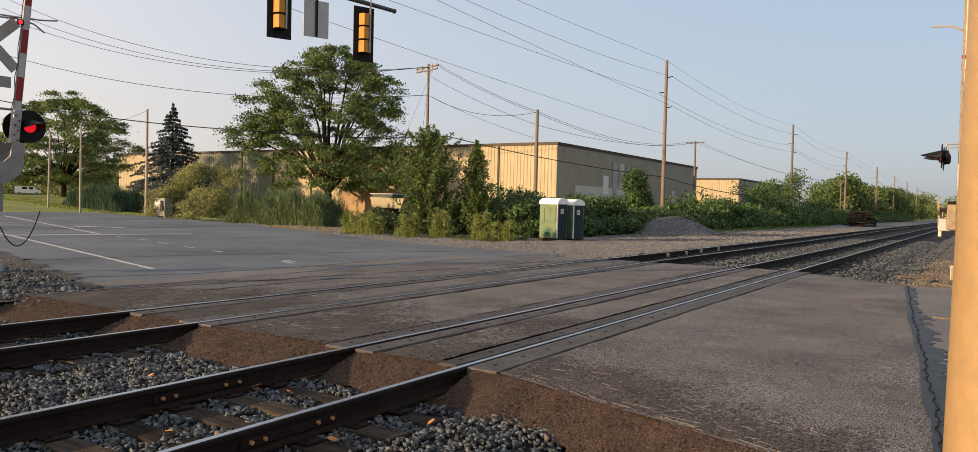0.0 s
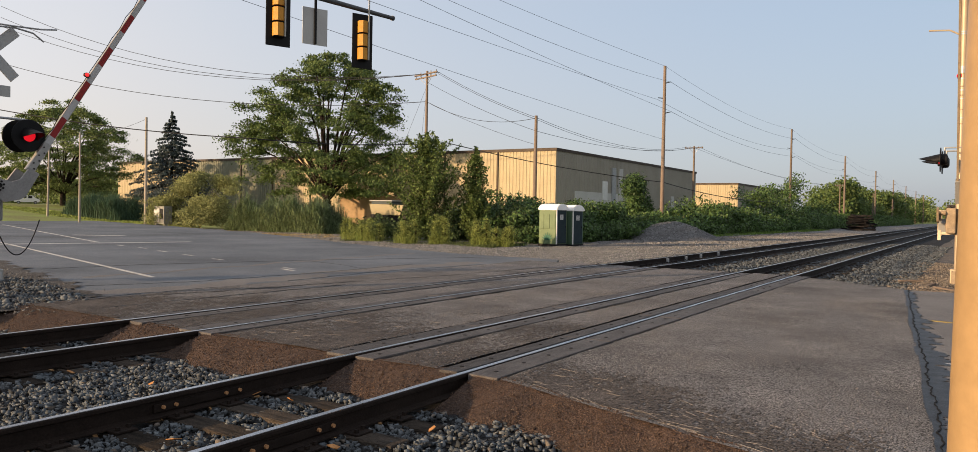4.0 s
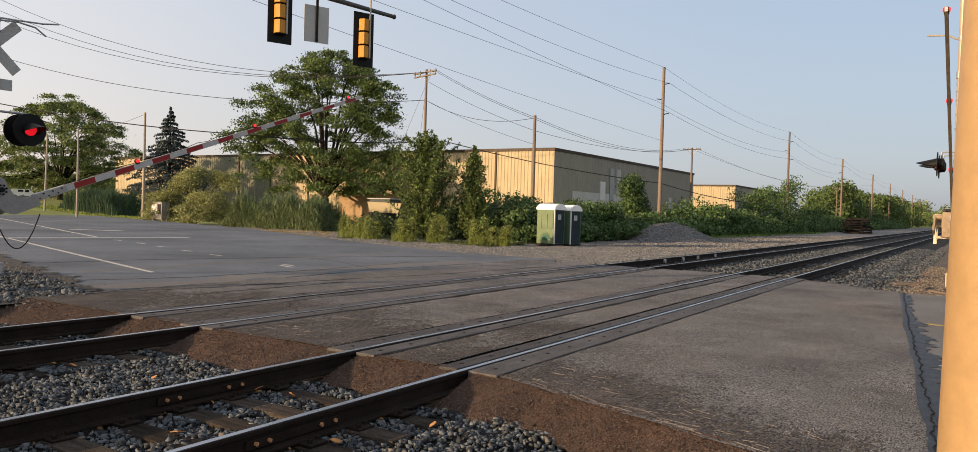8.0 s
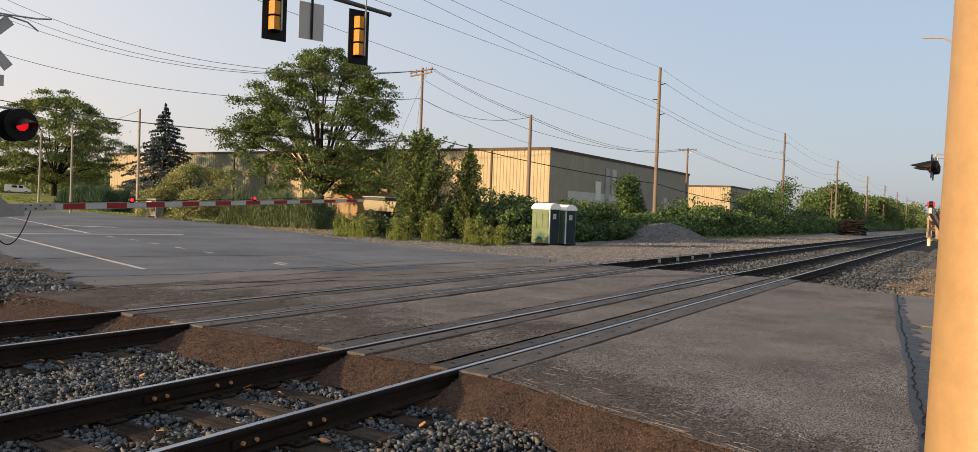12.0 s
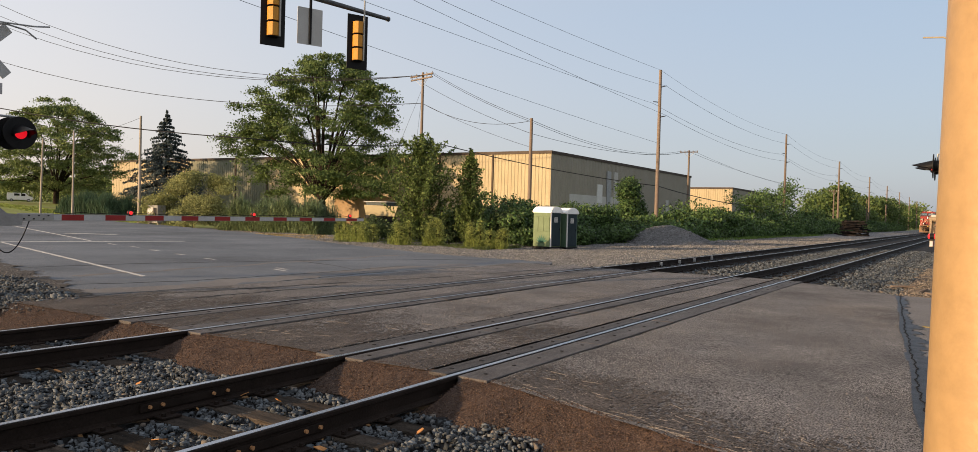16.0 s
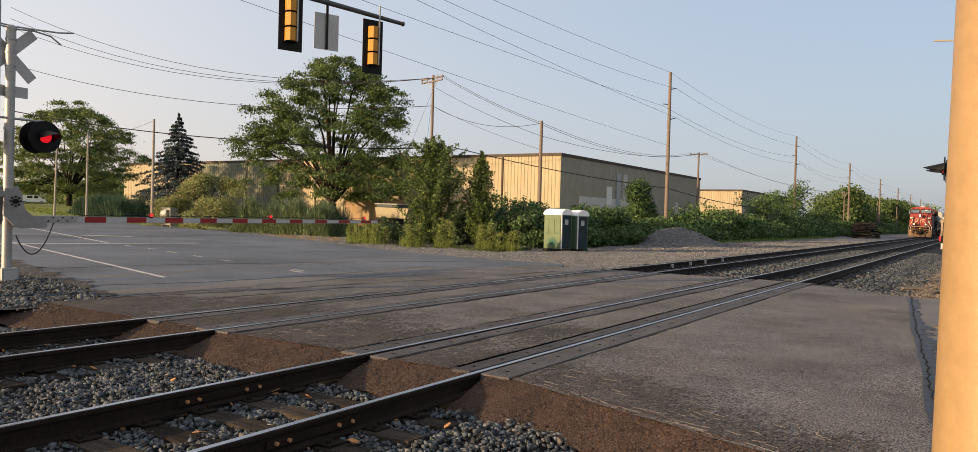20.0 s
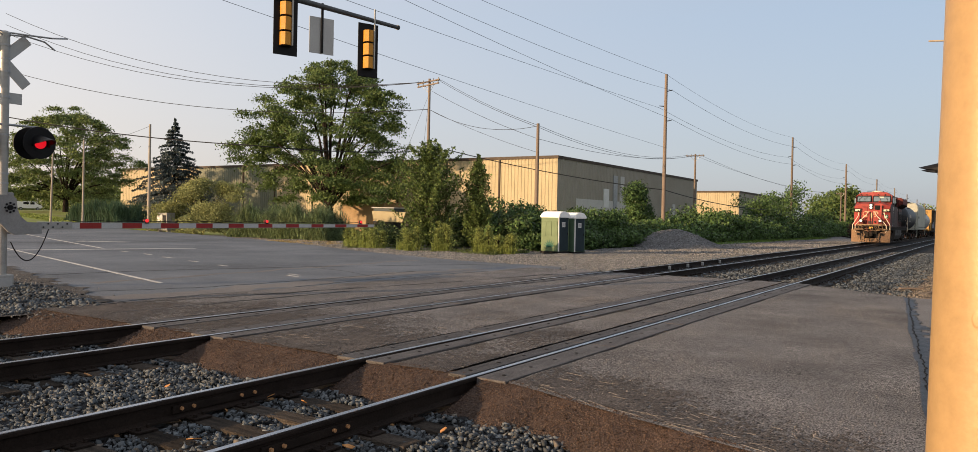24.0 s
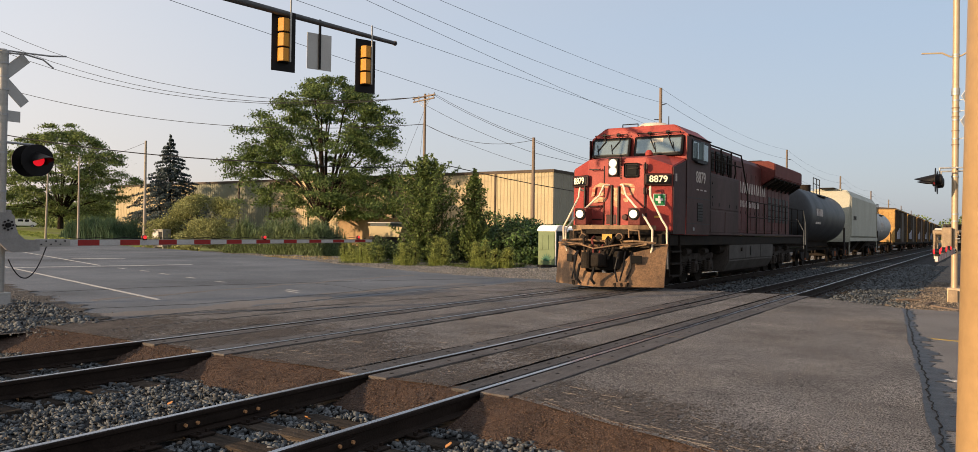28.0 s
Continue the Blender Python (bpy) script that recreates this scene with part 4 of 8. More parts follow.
for _ in range(240):
    y = _w.uniform(190, 520)
    x = -27 - _w.random() ** 1.3 * (0.172 * y - 27)
    top = (8.3 + 2.6 * math.sin(y * .045) + 2.0 * math.sin(y * .13 + 1)) * (0.75 + 0.25 * min(1, (-x - 28) / 12)) + 0.006 * y
    for z in (top * .9, top * .6, top * .3):
        k = _w.uniform(1.8, 3.2)
        _wb.append((x + _w.gauss(0, 1.5), y + _w.gauss(0, 2), z * _w.uniform(.8, 1.1), k, k, k * .8))
P, N = blob_points(_wb, 110000, 90, 0.3, 0.5)
tagged(part("far_woods", leaf_mesh(P, N, 0.4, 0.9, 91, 0.3), LEAF), "distant green woods along the railway", "woods", kind="stuff")
_wb = [(_w.uniform(-330, -126), _w.uniform(112, 150), _w.uniform(1.5, 8.5) + 1.2 * math.sin(_k * .7), 3.6, 3.2, 2.6) for _k in range(230)]
P, N = blob_points(_wb, 70000, 94, 0.3, 0.5)
tagged(part("far_woods", leaf_mesh(P, N, 0.35, 0.8, 95, 0.3), LEAF_DARK), "dark tree line behind the lawn", "woods", kind="stuff")
_wb = []
_wb += [(_w.uniform(-24, 70), _w.uniform(640, 760), _w.uniform(1, 15), 8, 8, 5) for _ in range(60)]
_wb += [(_w.uniform(-27, -90), _w.uniform(480, 1500), _w.uniform(1, 14) , 7, 9, 5) for _ in range(130)]
P, N = blob_points(_wb, 44000, 92, 0.3, 0.5)
tagged(part("far_woods", leaf_mesh(P, N, 0.7, 1.8, 93, 0.3), LEAF_DARK), "distant dark tree line where the tracks vanish", "woods", kind="stuff")
# mown lawn at the roadside and grass along the gravel
reeds("lawn_edge", -100, -62, 42.6, 46.5, 0.18, 5000, "short mown lawn grass at the roadside", 64, GRASS, 0.05, 0.5)
reeds("grass_strip", -21.8, -19.0, 52, 125, 0.30, 22000, "bright grass strip between gravel and thicket", 65, mat("fresh_grass", (0.12, 0.19, 0.04), 0.7, var=0.25, scale=0.8, fine=8, bump=0.0, island=0.4, transl=0.3), 0.06, 0.6)
reeds("reed_bed", -31.5, -22.6, 40.6, 45.5, 2.55, 30000, "dark reeds in front of the warehouse", 66, mat("shaded_reed", (0.070, 0.110, 0.060), 0.65, var=0.25, scale=0.6, fine=8, bump=0.0, island=0.6, tint=(0.045, 0.075, 0.035), transl=0.25), 0.02, 0.4, arch=True)

STRAW = mat("dry_straw", (0.30, 0.215, 0.105), 0.8, var=0.3, scale=0.8, fine=8, bump=0.0, island=0.5, tint=(0.19, 0.17, 0.07))
for _i, (_a, _b, _c, _d) in enumerate(((-60, -53, 38.9, 40.4), (-53, -45, 36.9, 39.6), (-45, -38, 34.6, 38.6), (-38, -31, 32.2, 35.2), (-31, -24, 30.9, 32.8), (-40, -31.5, 36.0, 40.4))):
    reeds("dry_grass", _a, _b, _c, _d, 0.17, 2600, "low strip of dry straw-coloured grass by the road", 140 + _i, STRAW, 0.02, 1.2)

# ---------------------------------------------------------------- utility poles and wires
POLE_GREY = mat("silvered_pole_wood", (0.29, 0.26, 0.22), 0.9, var=0.25, scale=3, fine=30, bump=0.4, stretch=(8, 8, 0.6))


def utility_pole(x, y, top, r=0.17, arms=(), pins=(), label="tall bare wooden utility pole", lean=0.0, steel=False):
    z0 = gz(x, y)
    p = thing("utility_pole", pose(x, y, z0, 0, lean), label, "utility pole", "utility poles")
    h = top - z0
    part("shaft", rod((0, 0, -0.5), (0, 0, h), r, r * 0.68, 14), POLE_GREY if steel else WOOD_POLE, p, smooth=40)
    for z, half, ang in arms:
        c, s = math.cos(radians(ang)), math.sin(radians(ang))
        m = pose(0, 0, 0, 0, 0, ang)
        part("crossarm", box(-half, half, -0.22, -0.10, h - z - 0.06, h - z + 0.06, 0.01, m=m), WOOD_POLE, p, "weathered timber crossarm")
        for k in (-0.92, -0.45, 0.45, 0.92):
            part("insulator", lathe([(0.02, 0.05), (0.05, 0.07), (0.06, 0.12), (0.035, 0.17), (0.05, 0.2), (0.02, 0.24)], 8, m=Matrix.Translation((k * half * c + 0.16 * s, k * half * s - 0.16 * c, h - z))), STEEL_GREY, p)
        for k in (-1, 1):
            part("brace", rod((k * half * .55 * c + .16 * s, k * half * .55 * s - .16 * c, h - z - .06), (0, 0, h - z - 0.75), 0.02, 0.02, 6), STEEL_GREY, p)
    for z, side in pins:
        part("insulator", rod((0.1 * side, 0, h - z), (0.62 * side, 0, h - z + 0.08), 0.05, 0.035, 8), BLACK_PAINT, p, "dark post insulator")
    return p


TALL = [69.4, 126.6, 183.0, 241.0, 293.0, 344.5, 400.0, 456.0]
for _i, _yy in enumerate(TALL):
    utility_pole(-25.2, _yy, 15.5 - 0.0026 * (_yy - 69), 0.2 if _i < 2 else 0.24, pins=((1.6, 1), (3.0, -1), (4.4, 1)), label="tall bare wooden pole beside the railway")
P_X = (-44.5, 58.2, 14.8)
utility_pole(*P_X, 0.17, arms=((0.30, 1.85, -18), (0.62, 1.75, -18)), label="wooden pole with double crossarms and insulators")
utility_pole(-30.8, 55.0, 9.5, 0.18, label="shorter wooden pole in front of the warehouse")
utility_pole(-33.0, 102.9, 11.0, 0.17, arms=((0.25, 1.2, 10),), label="wooden pole with one crossarm by the warehouse")
utility_pole(-61.4, 40.3, 9.25, 0.14, label="slim wooden pole beside the roadside bush", steel=True)
utility_pole(-67.7, 38.0, 7.9, 0.10, label="thin grey pole at the roadside", steel=True)
utility_pole(-80.0, 41.6, 8.0, 0.11, label="thin leaning wooden pole at the roadside", lean=2.0, steel=True)
for _yy in (150.0, 210.0, 268.0, 330.0, 390.0):
    utility_pole(-21.6 - 0.01 * _yy, _yy + 12, 8.2, 0.16, arms=((0.3, 0.9, 5),) if _yy < 200 else (), label="short wooden pole along the track")


def wire(pts, r, sag, label="slack dark overhead utility wire", n=14):
    bm = bmesh.new()
    line = [Vector(pts[0])]
    for a, b in zip(pts[:-1], pts[1:]):
        a, b = Vector(a), Vector(b)
        for k in range(1, n + 1):
            f = k / n
            line.append(a.lerp(b, f) - Vector((0, 0, 4 * sag * f * (1 - f))))
    rings = []
    for k, p in enumerate(line):
        d = line[min(k + 1, len(line) - 1)] - line[max(k - 1, 0)]
        u = d.cross(Vector((0, 0, 1))).normalized()
        w = u.cross(d).normalized()
        rings.append([bm.verts.new(p + r * (math.cos(c * 1.2566) * u + math.sin(c * 1.2566) * w)) for c in range(5)])
    for ra, rb in zip(rings[:-1], rings[1:]):
        for c in range(5):
            bm.faces.new((ra[c], ra[(c + 1) % 5], rb[(c + 1) % 5], rb[c]))
    bm.faces.new(rings[0][::-1])
    bm.faces.new(rings[-1])
    return tagged(part("overhead_wire", bm, WIRE), label, "wire", "overhead wires")


_P0 = (-27.0, 12.0)
for _dx, _za, _zb, _s in ((0.0, 15.25, 15.5, 0.35), (0.62, 14.9, 13.95, 1.05), (-0.62, 12.65, 12.4, 0.18), (0.62, 14.3, 11.25, 0.3)):
    wire([(_P0[0] + _dx, _P0[1], _za), (-25.2 + _dx, TALL[0], _zb)], 0.012, _s)
    wire([(-25.2 + _dx, y, _zb - 0.0026 * (y - 69)) for y in TALL], 0.011 if _dx == 0 else 0.014, 0.9)
wire([(-27.0, 12.0, 10.88), (-25.2, 69.4, 8.65)], 0.011, 0.2, "thin communication line to the tall pole")
# lines from the crossarm pole
for _o, _ze, _s in ((-1.5, 24.3, 2.85), (0.3, 23.0, 3.0), (1.5, 22.0, 2.9)):
    wire([(-96.0, 44.5, _ze), (P_X[0] + _o, P_X[1], 14.55)], 0.026, _s)
wire([(-96, 44.5, 17.75), (P_X[0], P_X[1], 11.9)], 0.03, 1.98)
wire([(P_X[0], P_X[1], 11.9), (-30.8, 55.0, 9.3)], 0.02, 0.95)
wire([(P_X[0], P_X[1], 11.9), (-30.8, 55.0, 7.13)], 0.014, 0.25)
wire([(-70, 32, 9.45), (-48.2, 40.5, 6.96), (-42.2, 58.2, 7.95), (-27.2, 75.0, 4.9), (-22, 96, 3.4)], 0.042, 0.35, "thick black sagging overhead cable")
for _o, _z, _q, _e, _s in ((1.5, 14.5, 9.35, -1.0, 1.2), (1.3, 14.45, 9.2, 0.0, 1.4), (0.3, 13.6, 8.25, 1.0, 1.0)):
    wire([(P_X[0] + _o, P_X[1], _z), (-30.8, 55.0, _q)], 0.017, 0.25)
    wire([(-30.8, 55.0, _q), (-33.0 + _e, 102.9, 10.9)], 0.017, _s)
wire([(-33.0, 102.9, 10.8), (-23.6, 162, 7.9)], 0.016, 1.0)
wire([(-32.2, 102.9, 10.8), (-22.8, 162, 7.9)], 0.016, 1.3)
wire([(-61.4, 40.3, 9.1), (-80.0, 41.6, 7.8)], 0.014, 0.5)
for _e in ((-51.0, 58.0), (-49.0, 62.0)):
    wire([(P_X[0], P_X[1], 13.4), (_e[0], _e[1], 0.0)], 0.012, 0.0, "taut steel guy wire to the ground")

# ---------------------------------------------------------------- near mast
near_pole = thing("metal_mast", pose(0.057, 1.345, -0.02, 0, 0.5, 0), "tan weathered metal mast with small dents", "mast")
part("shaft", lathe([(0.108, -0.3), (0.105, 0.4), (0.0975, 1.2), (0.0945, 1.6), (0.090, 2.2), (0.086, 6.0)], 48), TAN_POLE, near_pole, smooth=50)
part("base_flange", lathe([(0.19, -0.3), (0.19, 0.02), (0.18, 0.03), (0.115, 0.05), (0.11, 0.09)], 32), TAN_POLE, near_pole, smooth=50)
for _k, (_a, _z, _w) in enumerate([(-108, 1.45, .009), (-114, 1.33, .006)]):
    _r = 0.0955
    part("dent", lathe([(0.002, -0.002), (_w, 0.0), (_w * .7, 0.0008), (0.002, 0.001)], 12, m=Matrix.Translation((_r * math.cos(radians(_a)), _r * math.sin(radians(_a)), _z)) @ Vector((math.cos(radians(_a)), math.sin(radians(_a)), 0)).to_track_quat("Z", "Y").to_matrix().to_4x4() @ Matrix.Diagonal((1, 1.7, 1, 1))), TAN_POLE, near_pole)


# ---------------------------------------------------------------- crossing signals
def flasher(parent, y, z, side, lens, name="flashing_light", lift=0.0, x=0.0):
    """A round black background with a hooded lens, facing along x by side."""
    f = part(name, lathe([(0.335, -0.012), (0.34, 0.0), (0.335, 0.012)], 32, m=pose(x + side * 0.10, y, z, 0, 90)), BLACK_PAINT, parent, "black round backing disc with a hooded lens", smooth=40)
    part("housing", lathe([(0.09, -0.16), (0.15, -0.13), (0.165, 0.0), (0.165, 0.04)], 24, m=pose(x + side * 0.08, y, z, 0, 90 * side)), BLACK_PAINT, f, smooth=40)
    part("lens", lathe([(0.125, 0.0), (0.125, 0.012), (0.08, 0.03), (0.01, 0.036)], 28, m=pose(x + side * 0.12, y, z, 0, 90 * side)), lens, f, "round red lens", smooth=40)
    bm = bmesh.new()
    seg = 22
    for r in (0.165, 0.158):
        ring = []
        for i in range(seg + 1):
            a = radians(-28 + 236 * i / seg)
            c, s = math.cos(a), math.sin(a)
            L = 0.10 + 0.42 * max(0, s) ** 0.7
            ring.append((bm.verts.new((x + side * 0.115, y + r * c, z + r * s)), bm.verts.new((x + side * (0.115 + L), y + r * c * (1.0), z + r * s - L * 0.24))))
        for p, q in zip(ring[:-1], ring[1:]):
            bm.faces.new((p[0], q[0], q[1], p[1]))
    part("hood", bm, BLACK_PAINT, f, smooth=40)
    return f


def band(parent, z, r=0.072):
    return part("pipe_clamp", lathe([(r, z - 0.02), (r + 0.012, z - 0.02), (r + 0.012, z + 0.02), (r, z + 0.02)], 20), STEEL_GREY, parent, smooth=40)


SIGN_BACK = mat("sign_back_metal", (0.36, 0.36, 0.355), 0.5, metal=0.4, var=0.05, scale=2, fine=30, bump=0.02)


CAST = mat("cast_grey_metal", (0.25, 0.245, 0.24), 0.6, metal=0.3, var=0.15, scale=5, fine=40, bump=0.1)
TAN_DIM = mat("weathered_tan_metal", (0.26, 0.20, 0.13), 0.6, metal=0.1, var=0.2, scale=4, fine=40, bump=0.08, tint=(0.17, 0.13, 0.09))


def crossing_mast(x, y, z0, top, face, label, bar_z, buck_z, gear_z, lens, r=0.095, off=0.1, ALU=ALU, cover=None, signed=False):
    m = thing("crossing_signal", pose(x, y, z0), label, "crossing signal", "crossing signals")
    T = lambda z: z - z0
    part("mast", lathe([(r, 0.1), (r, T(top)), (r * .8, T(top) + .02)], 24), ALU, m, "bright aluminium pipe mast", smooth=40)
    part("mast_cap", lathe([(r * 1.08, T(top) - .05), (r * 1.1, T(top) + .01), (r * .6, T(top) + .05)], 20), ALU, m, smooth=40)
    base = part("junction_base", box(-0.17, 0.17, -0.17, 0.17, 0.02, 0.48, 0.02), ALU, m, "cast aluminium junction box base")
    part("base_door", box(0.165, 0.185, -0.13, 0.13, 0.1, 0.42, 0.006), SIGN_BACK, base)
    part("foundation", box(-0.42, 0.42, -0.42, 0.42, -0.25, 0.02, 0.02), CONCRETE, m, "concrete foundation block")
    if signed:
        # crossed blades on stand-off brackets, turned towards the road
        turn = pose(0.40, -0.06, T(buck_z), 0, 0, -32)
        FACE = mat("white_sign_face", (0.62, 0.62, 0.60), 0.5, var=0.06, scale=3, fine=30, bump=0.02)
        for word, tilt, d in (("RAILROAD", 45, 0.0), ("CROSSING", -45, 0.02)):
            cb = part("crossbuck", box(-0.008, 0.008, -0.61, 0.61, -0.115, 0.115, 0.004), FACE, m, "white crossed sign blade with black letters", m=turn @ pose(d, 0, 0, tilt))
            part("lettering", text_mesh(word, 0.17, 0.002), BLACK_PAINT, cb, m=pose(0.011, 0, 0, 90, 0, 90))
        cpl = part("count_plate", box(-0.006, 0.006, -0.34, 0.34, -0.115, 0.115, 0.004), FACE, m, "small white plate under the crossed blades", m=turn @ pose(0, 0, -0.80))
        part("lettering", text_mesh("TRACKS", 0.13, 0.002), BLACK_PAINT, cpl, m=pose(0.009, 0, 0, 90, 0, 90))
        for z in (0.30, -0.02, -0.26, -0.80):
            part("sign_bracket", tube([(0, 0, T(buck_z) + z), (0.22, -.02, T(buck_z) + z + .02), (0.40, -.06, T(buck_z) + z + .03)], 0.014, 6), STEEL_GREY, m)
            band(m, T(buck_z) + z, r)
        for q in (1, -1):
            part("service_horn", tube([(0, 0, T(6.80)), (q * .14, -.02, T(6.82)), (q * .34, -.03, T(6.94)), (q * .86, -.04, T(6.98 + .14 * (q > 0)))], .024), ALU, m, "slim curved service arm")
        band(m, T(6.80), r)
        band(m, T(6.86), r)
    else:
        # crossbuck and track-count plate seen from behind
        for tilt, d in ((45, .10), (-45, .118)):
            part("crossbuck", box(-0.008, 0.008, -0.70, 0.70, -0.115, 0.115, 0.004), SIGN_BACK, m, "crossed sign blades, bare metal back", m=pose(-face * d, 0, T(buck_z), tilt))
        part("count_plate", box(-0.006, 0.006, -0.40, 0.40, -0.115, 0.115, 0.004), SIGN_BACK, m, "small plate under the crossed blades", m=pose(-face * 0.10, 0, T(buck_z - 0.78)))
        for z in (buck_z + .28, buck_z, buck_z - .26, buck_z - .78):
            band(m, T(z), r)
        # curved horns near the top
        for s in (1, -1):
            part("service_horn", tube([(0, 0, T(buck_z) + .55), (0.12, s * .4, T(buck_z) + .55), (0.2, s * 0.85, T(buck_z) + .57), (0.2, s * 1.18, T(buck_z) + .63)], 0.018), STEEL_GREY, m)
            part("service_horn", tube([(0, 0, T(buck_z) + .5), (0.1, s * .4, T(buck_z) + .52), (0.15, s * 0.72, T(buck_z) + .47), (0.15, s * 0.94, T(buck_z) + .33)], 0.018), STEEL_GREY, m)
    for z in (bar_z + .12, gear_z + .7, gear_z + .5):
        band(m, T(z), r)
    bar = part("light_bar", tube([(0.05, -0.68, T(bar_z) + .33), (0.05, 0.68, T(bar_z) + .33)], 0.025), STEEL_GREY, m)
    for yy in (-0.62, 0.62):
        for side in (1, -1):
            flasher(m, yy, T(bar_z), side, lens if (side > 0) == (yy > 0) else RED_DARK, x=off * side)
            part("drop_arm", tube([(0.05, yy, T(bar_z) + .33), (off * side, yy, T(bar_z) + .33), (off * side, yy, T(bar_z) + .1)], 0.022), STEEL_GREY, m)
    # gate mechanism housing
    gear = part("gate_mechanism", box(-0.30, -0.06, -0.26, 0.26, T(gear_z) - .40, T(gear_z) + .32, 0.03), cover or CAST, m, "cast gate mechanism housing")
    part("mechanism_cover", box(-0.315, -0.295, -0.2, 0.2, T(gear_z) - .25, T(gear_z) + .3, 0.01), cover or SIGN_BACK, gear)
    for i in range(6):
        a = i * math.pi / 3
        part("bolt", rod((0.02, .11 * math.cos(a), T(gear_z) + .11 * math.sin(a)), (0.14, .11 * math.cos(a), T(gear_z) + .11 * math.sin(a)), 0.016, 0.016, 8), STEEL_GREY, gear)
    return m


DZ = -0.525


WHITE_SHEET = mat("dull_white_sheeting", (0.40, 0.40, 0.395), 0.6, var=0.12, scale=4, fine=40, bump=0.05)


def gate_arm(mast, x, y, z, length, d, label, lamps, cw=1.25, metal=None):
    """Striped arm that turns about the x axis at its pivot; d: the way along y that it points when lowered."""
    plate = [(-0.22 * d, -.28), (-0.02 * d, -.50), (0.10 * d, -.56), (0.64 * d, -.54), (0.64 * d, -.31), (0.34 * d, -.29), (0.21 * d, -.18), (0.15 * d, -.02), (0.13 * d, .18), (0.06 * d, .25), (-0.2 * d, .26)]
    sh, drop = (0.29, -0.155) if cw > 1 else (0.0, -0.145)
    if cw < 1:
        plate = [(a * .6, b * .75) for a, b in plate]
    plate = [(a + sh * d, b + drop) for a, b in plate]
    bm = prism(plate, "x", 0.06, 0.11)
    prism(plate, "x", -0.48, -0.43, bm)
    rod((-0.5, 0, 0), (0.15, 0, 0), 0.07, 0.07, 16, bm)
    g = part("gate_arm", bm, metal or ALU, mast, label, m=pose(x, y, z))
    for i in range(8):
        a = i * math.pi / 4
        part("pivot_bolt", rod((.108, sh * d + .095 * math.cos(a), drop + .095 * math.sin(a)), (.135, sh * d + .095 * math.cos(a), drop + .095 * math.sin(a)), .018, .022, 8), BLACK_PAINT, g)
    part("pivot_hub", rod((.10, sh * d, drop), (.16, sh * d, drop), .055, .05, 14), BLACK_PAINT, g)
    for xx in (0.085, -0.455):
        part("counterweight_arm", box(xx - .03, xx + .03, min(-cw * d, -.1 * d), max(-cw * d, -.1 * d), -0.05, 0.05, 0.008), metal or SIGN_BACK, g, "grey counterweight arm")
    part("counterweight", box(-0.46, 0.09, min(-(cw + .05) * d, -(cw - .3) * d), max(-(cw + .05) * d, -(cw - .3) * d), -0.13, 0.13, 0.015), SIGN_BACK, g, "stacked counterweight plates")
    part("arm_adapter", box(-0.04, 0.08, min((0.6 + sh) * d, (1.3 + sh) * d), max((0.6 + sh) * d, (1.3 + sh) * d), DZ - 0.075, DZ + 0.085, 0.008), ALU, g, "bolted aluminium adapter")
    for k in range(6):
        yy = (0.68 + sh + 0.10 * k) * d
        part("bolt", rod((-.05, yy, DZ + (.04 if k % 2 else -.03)), (0.1, yy, DZ + (.04 if k % 2 else -.03)), 0.016, 0.016, 8), BLACK_PAINT, g)
    lamps = [p + sh for p in lamps]
    length += sh
    s, i = 1.25 + sh, 0
    while s < length:
        e = min(length, s + (0.497 if i else 0.24))
        h0, h1 = 0.072 - 0.0026 * s, 0.072 - 0.0026 * e
        bm = prism([(s * d, DZ - h0), (e * d, DZ - h1), (e * d, DZ + h1), (s * d, DZ + h0)], "x", -0.012, 0.032)
        part("stripe", bm, RED_REFLECT if i % 2 else WHITE_SHEET, g, "red reflective band" if i % 2 else "white reflective band")
        s, i = e, i + 1
    for e in (1, -1):
        h0, h1 = 0.072 - 0.0026 * 1.3, 0.072 - 0.0026 * length
        part("edge_trim", prism([((1.3 + sh) * d, DZ + e * (h0 - .003)), (length * d, DZ + e * (h1 - .003)), (length * d, DZ + e * (h1 + .006)), ((1.3 + sh) * d, DZ + e * (h0 + .006))], "x", -0.016, 0.036), metal or ALU, g, "bare metal edge of the arm")
    for p in lamps:
        bm = box(-0.03, 0.05, p * d - .05, p * d + .05, DZ + 0.05, DZ + 0.08, 0.006)
        rod((-0.02, p * d, DZ + .12), (0.04, p * d, DZ + .12), 0.05, 0.05, 14, bm)
        part("arm_lamp", bm, BLACK_PAINT, g, "small red lamp on the arm")
        for side in (1, -1):
            part("lamp_lens", lathe([(0.042, 0.0), (0.042, 0.02), (0.02, 0.03)], 14, m=pose(0.01 + side * .03, p * d, DZ + 0.12, 0, 90 * side)), RED_LAMP_SMALL, g, "glowing red lens")
    cord = [(0.03, p * d, DZ + 0.10 + 0.02 * math.sin(p * 9)) for p in np.linspace(1.3 + sh, lamps[-1], 30)]
    part("lamp_cable", tube(cord, 0.008, 5), BLACK_PAINT, g)
    return g


mast_w = crossing_mast(-16.95, 7.73, -0.26, 5.18, 1, "aluminium crossing signal mast with flashing red lights", 2.98, 4.66, 1.60, RED_LAMP)
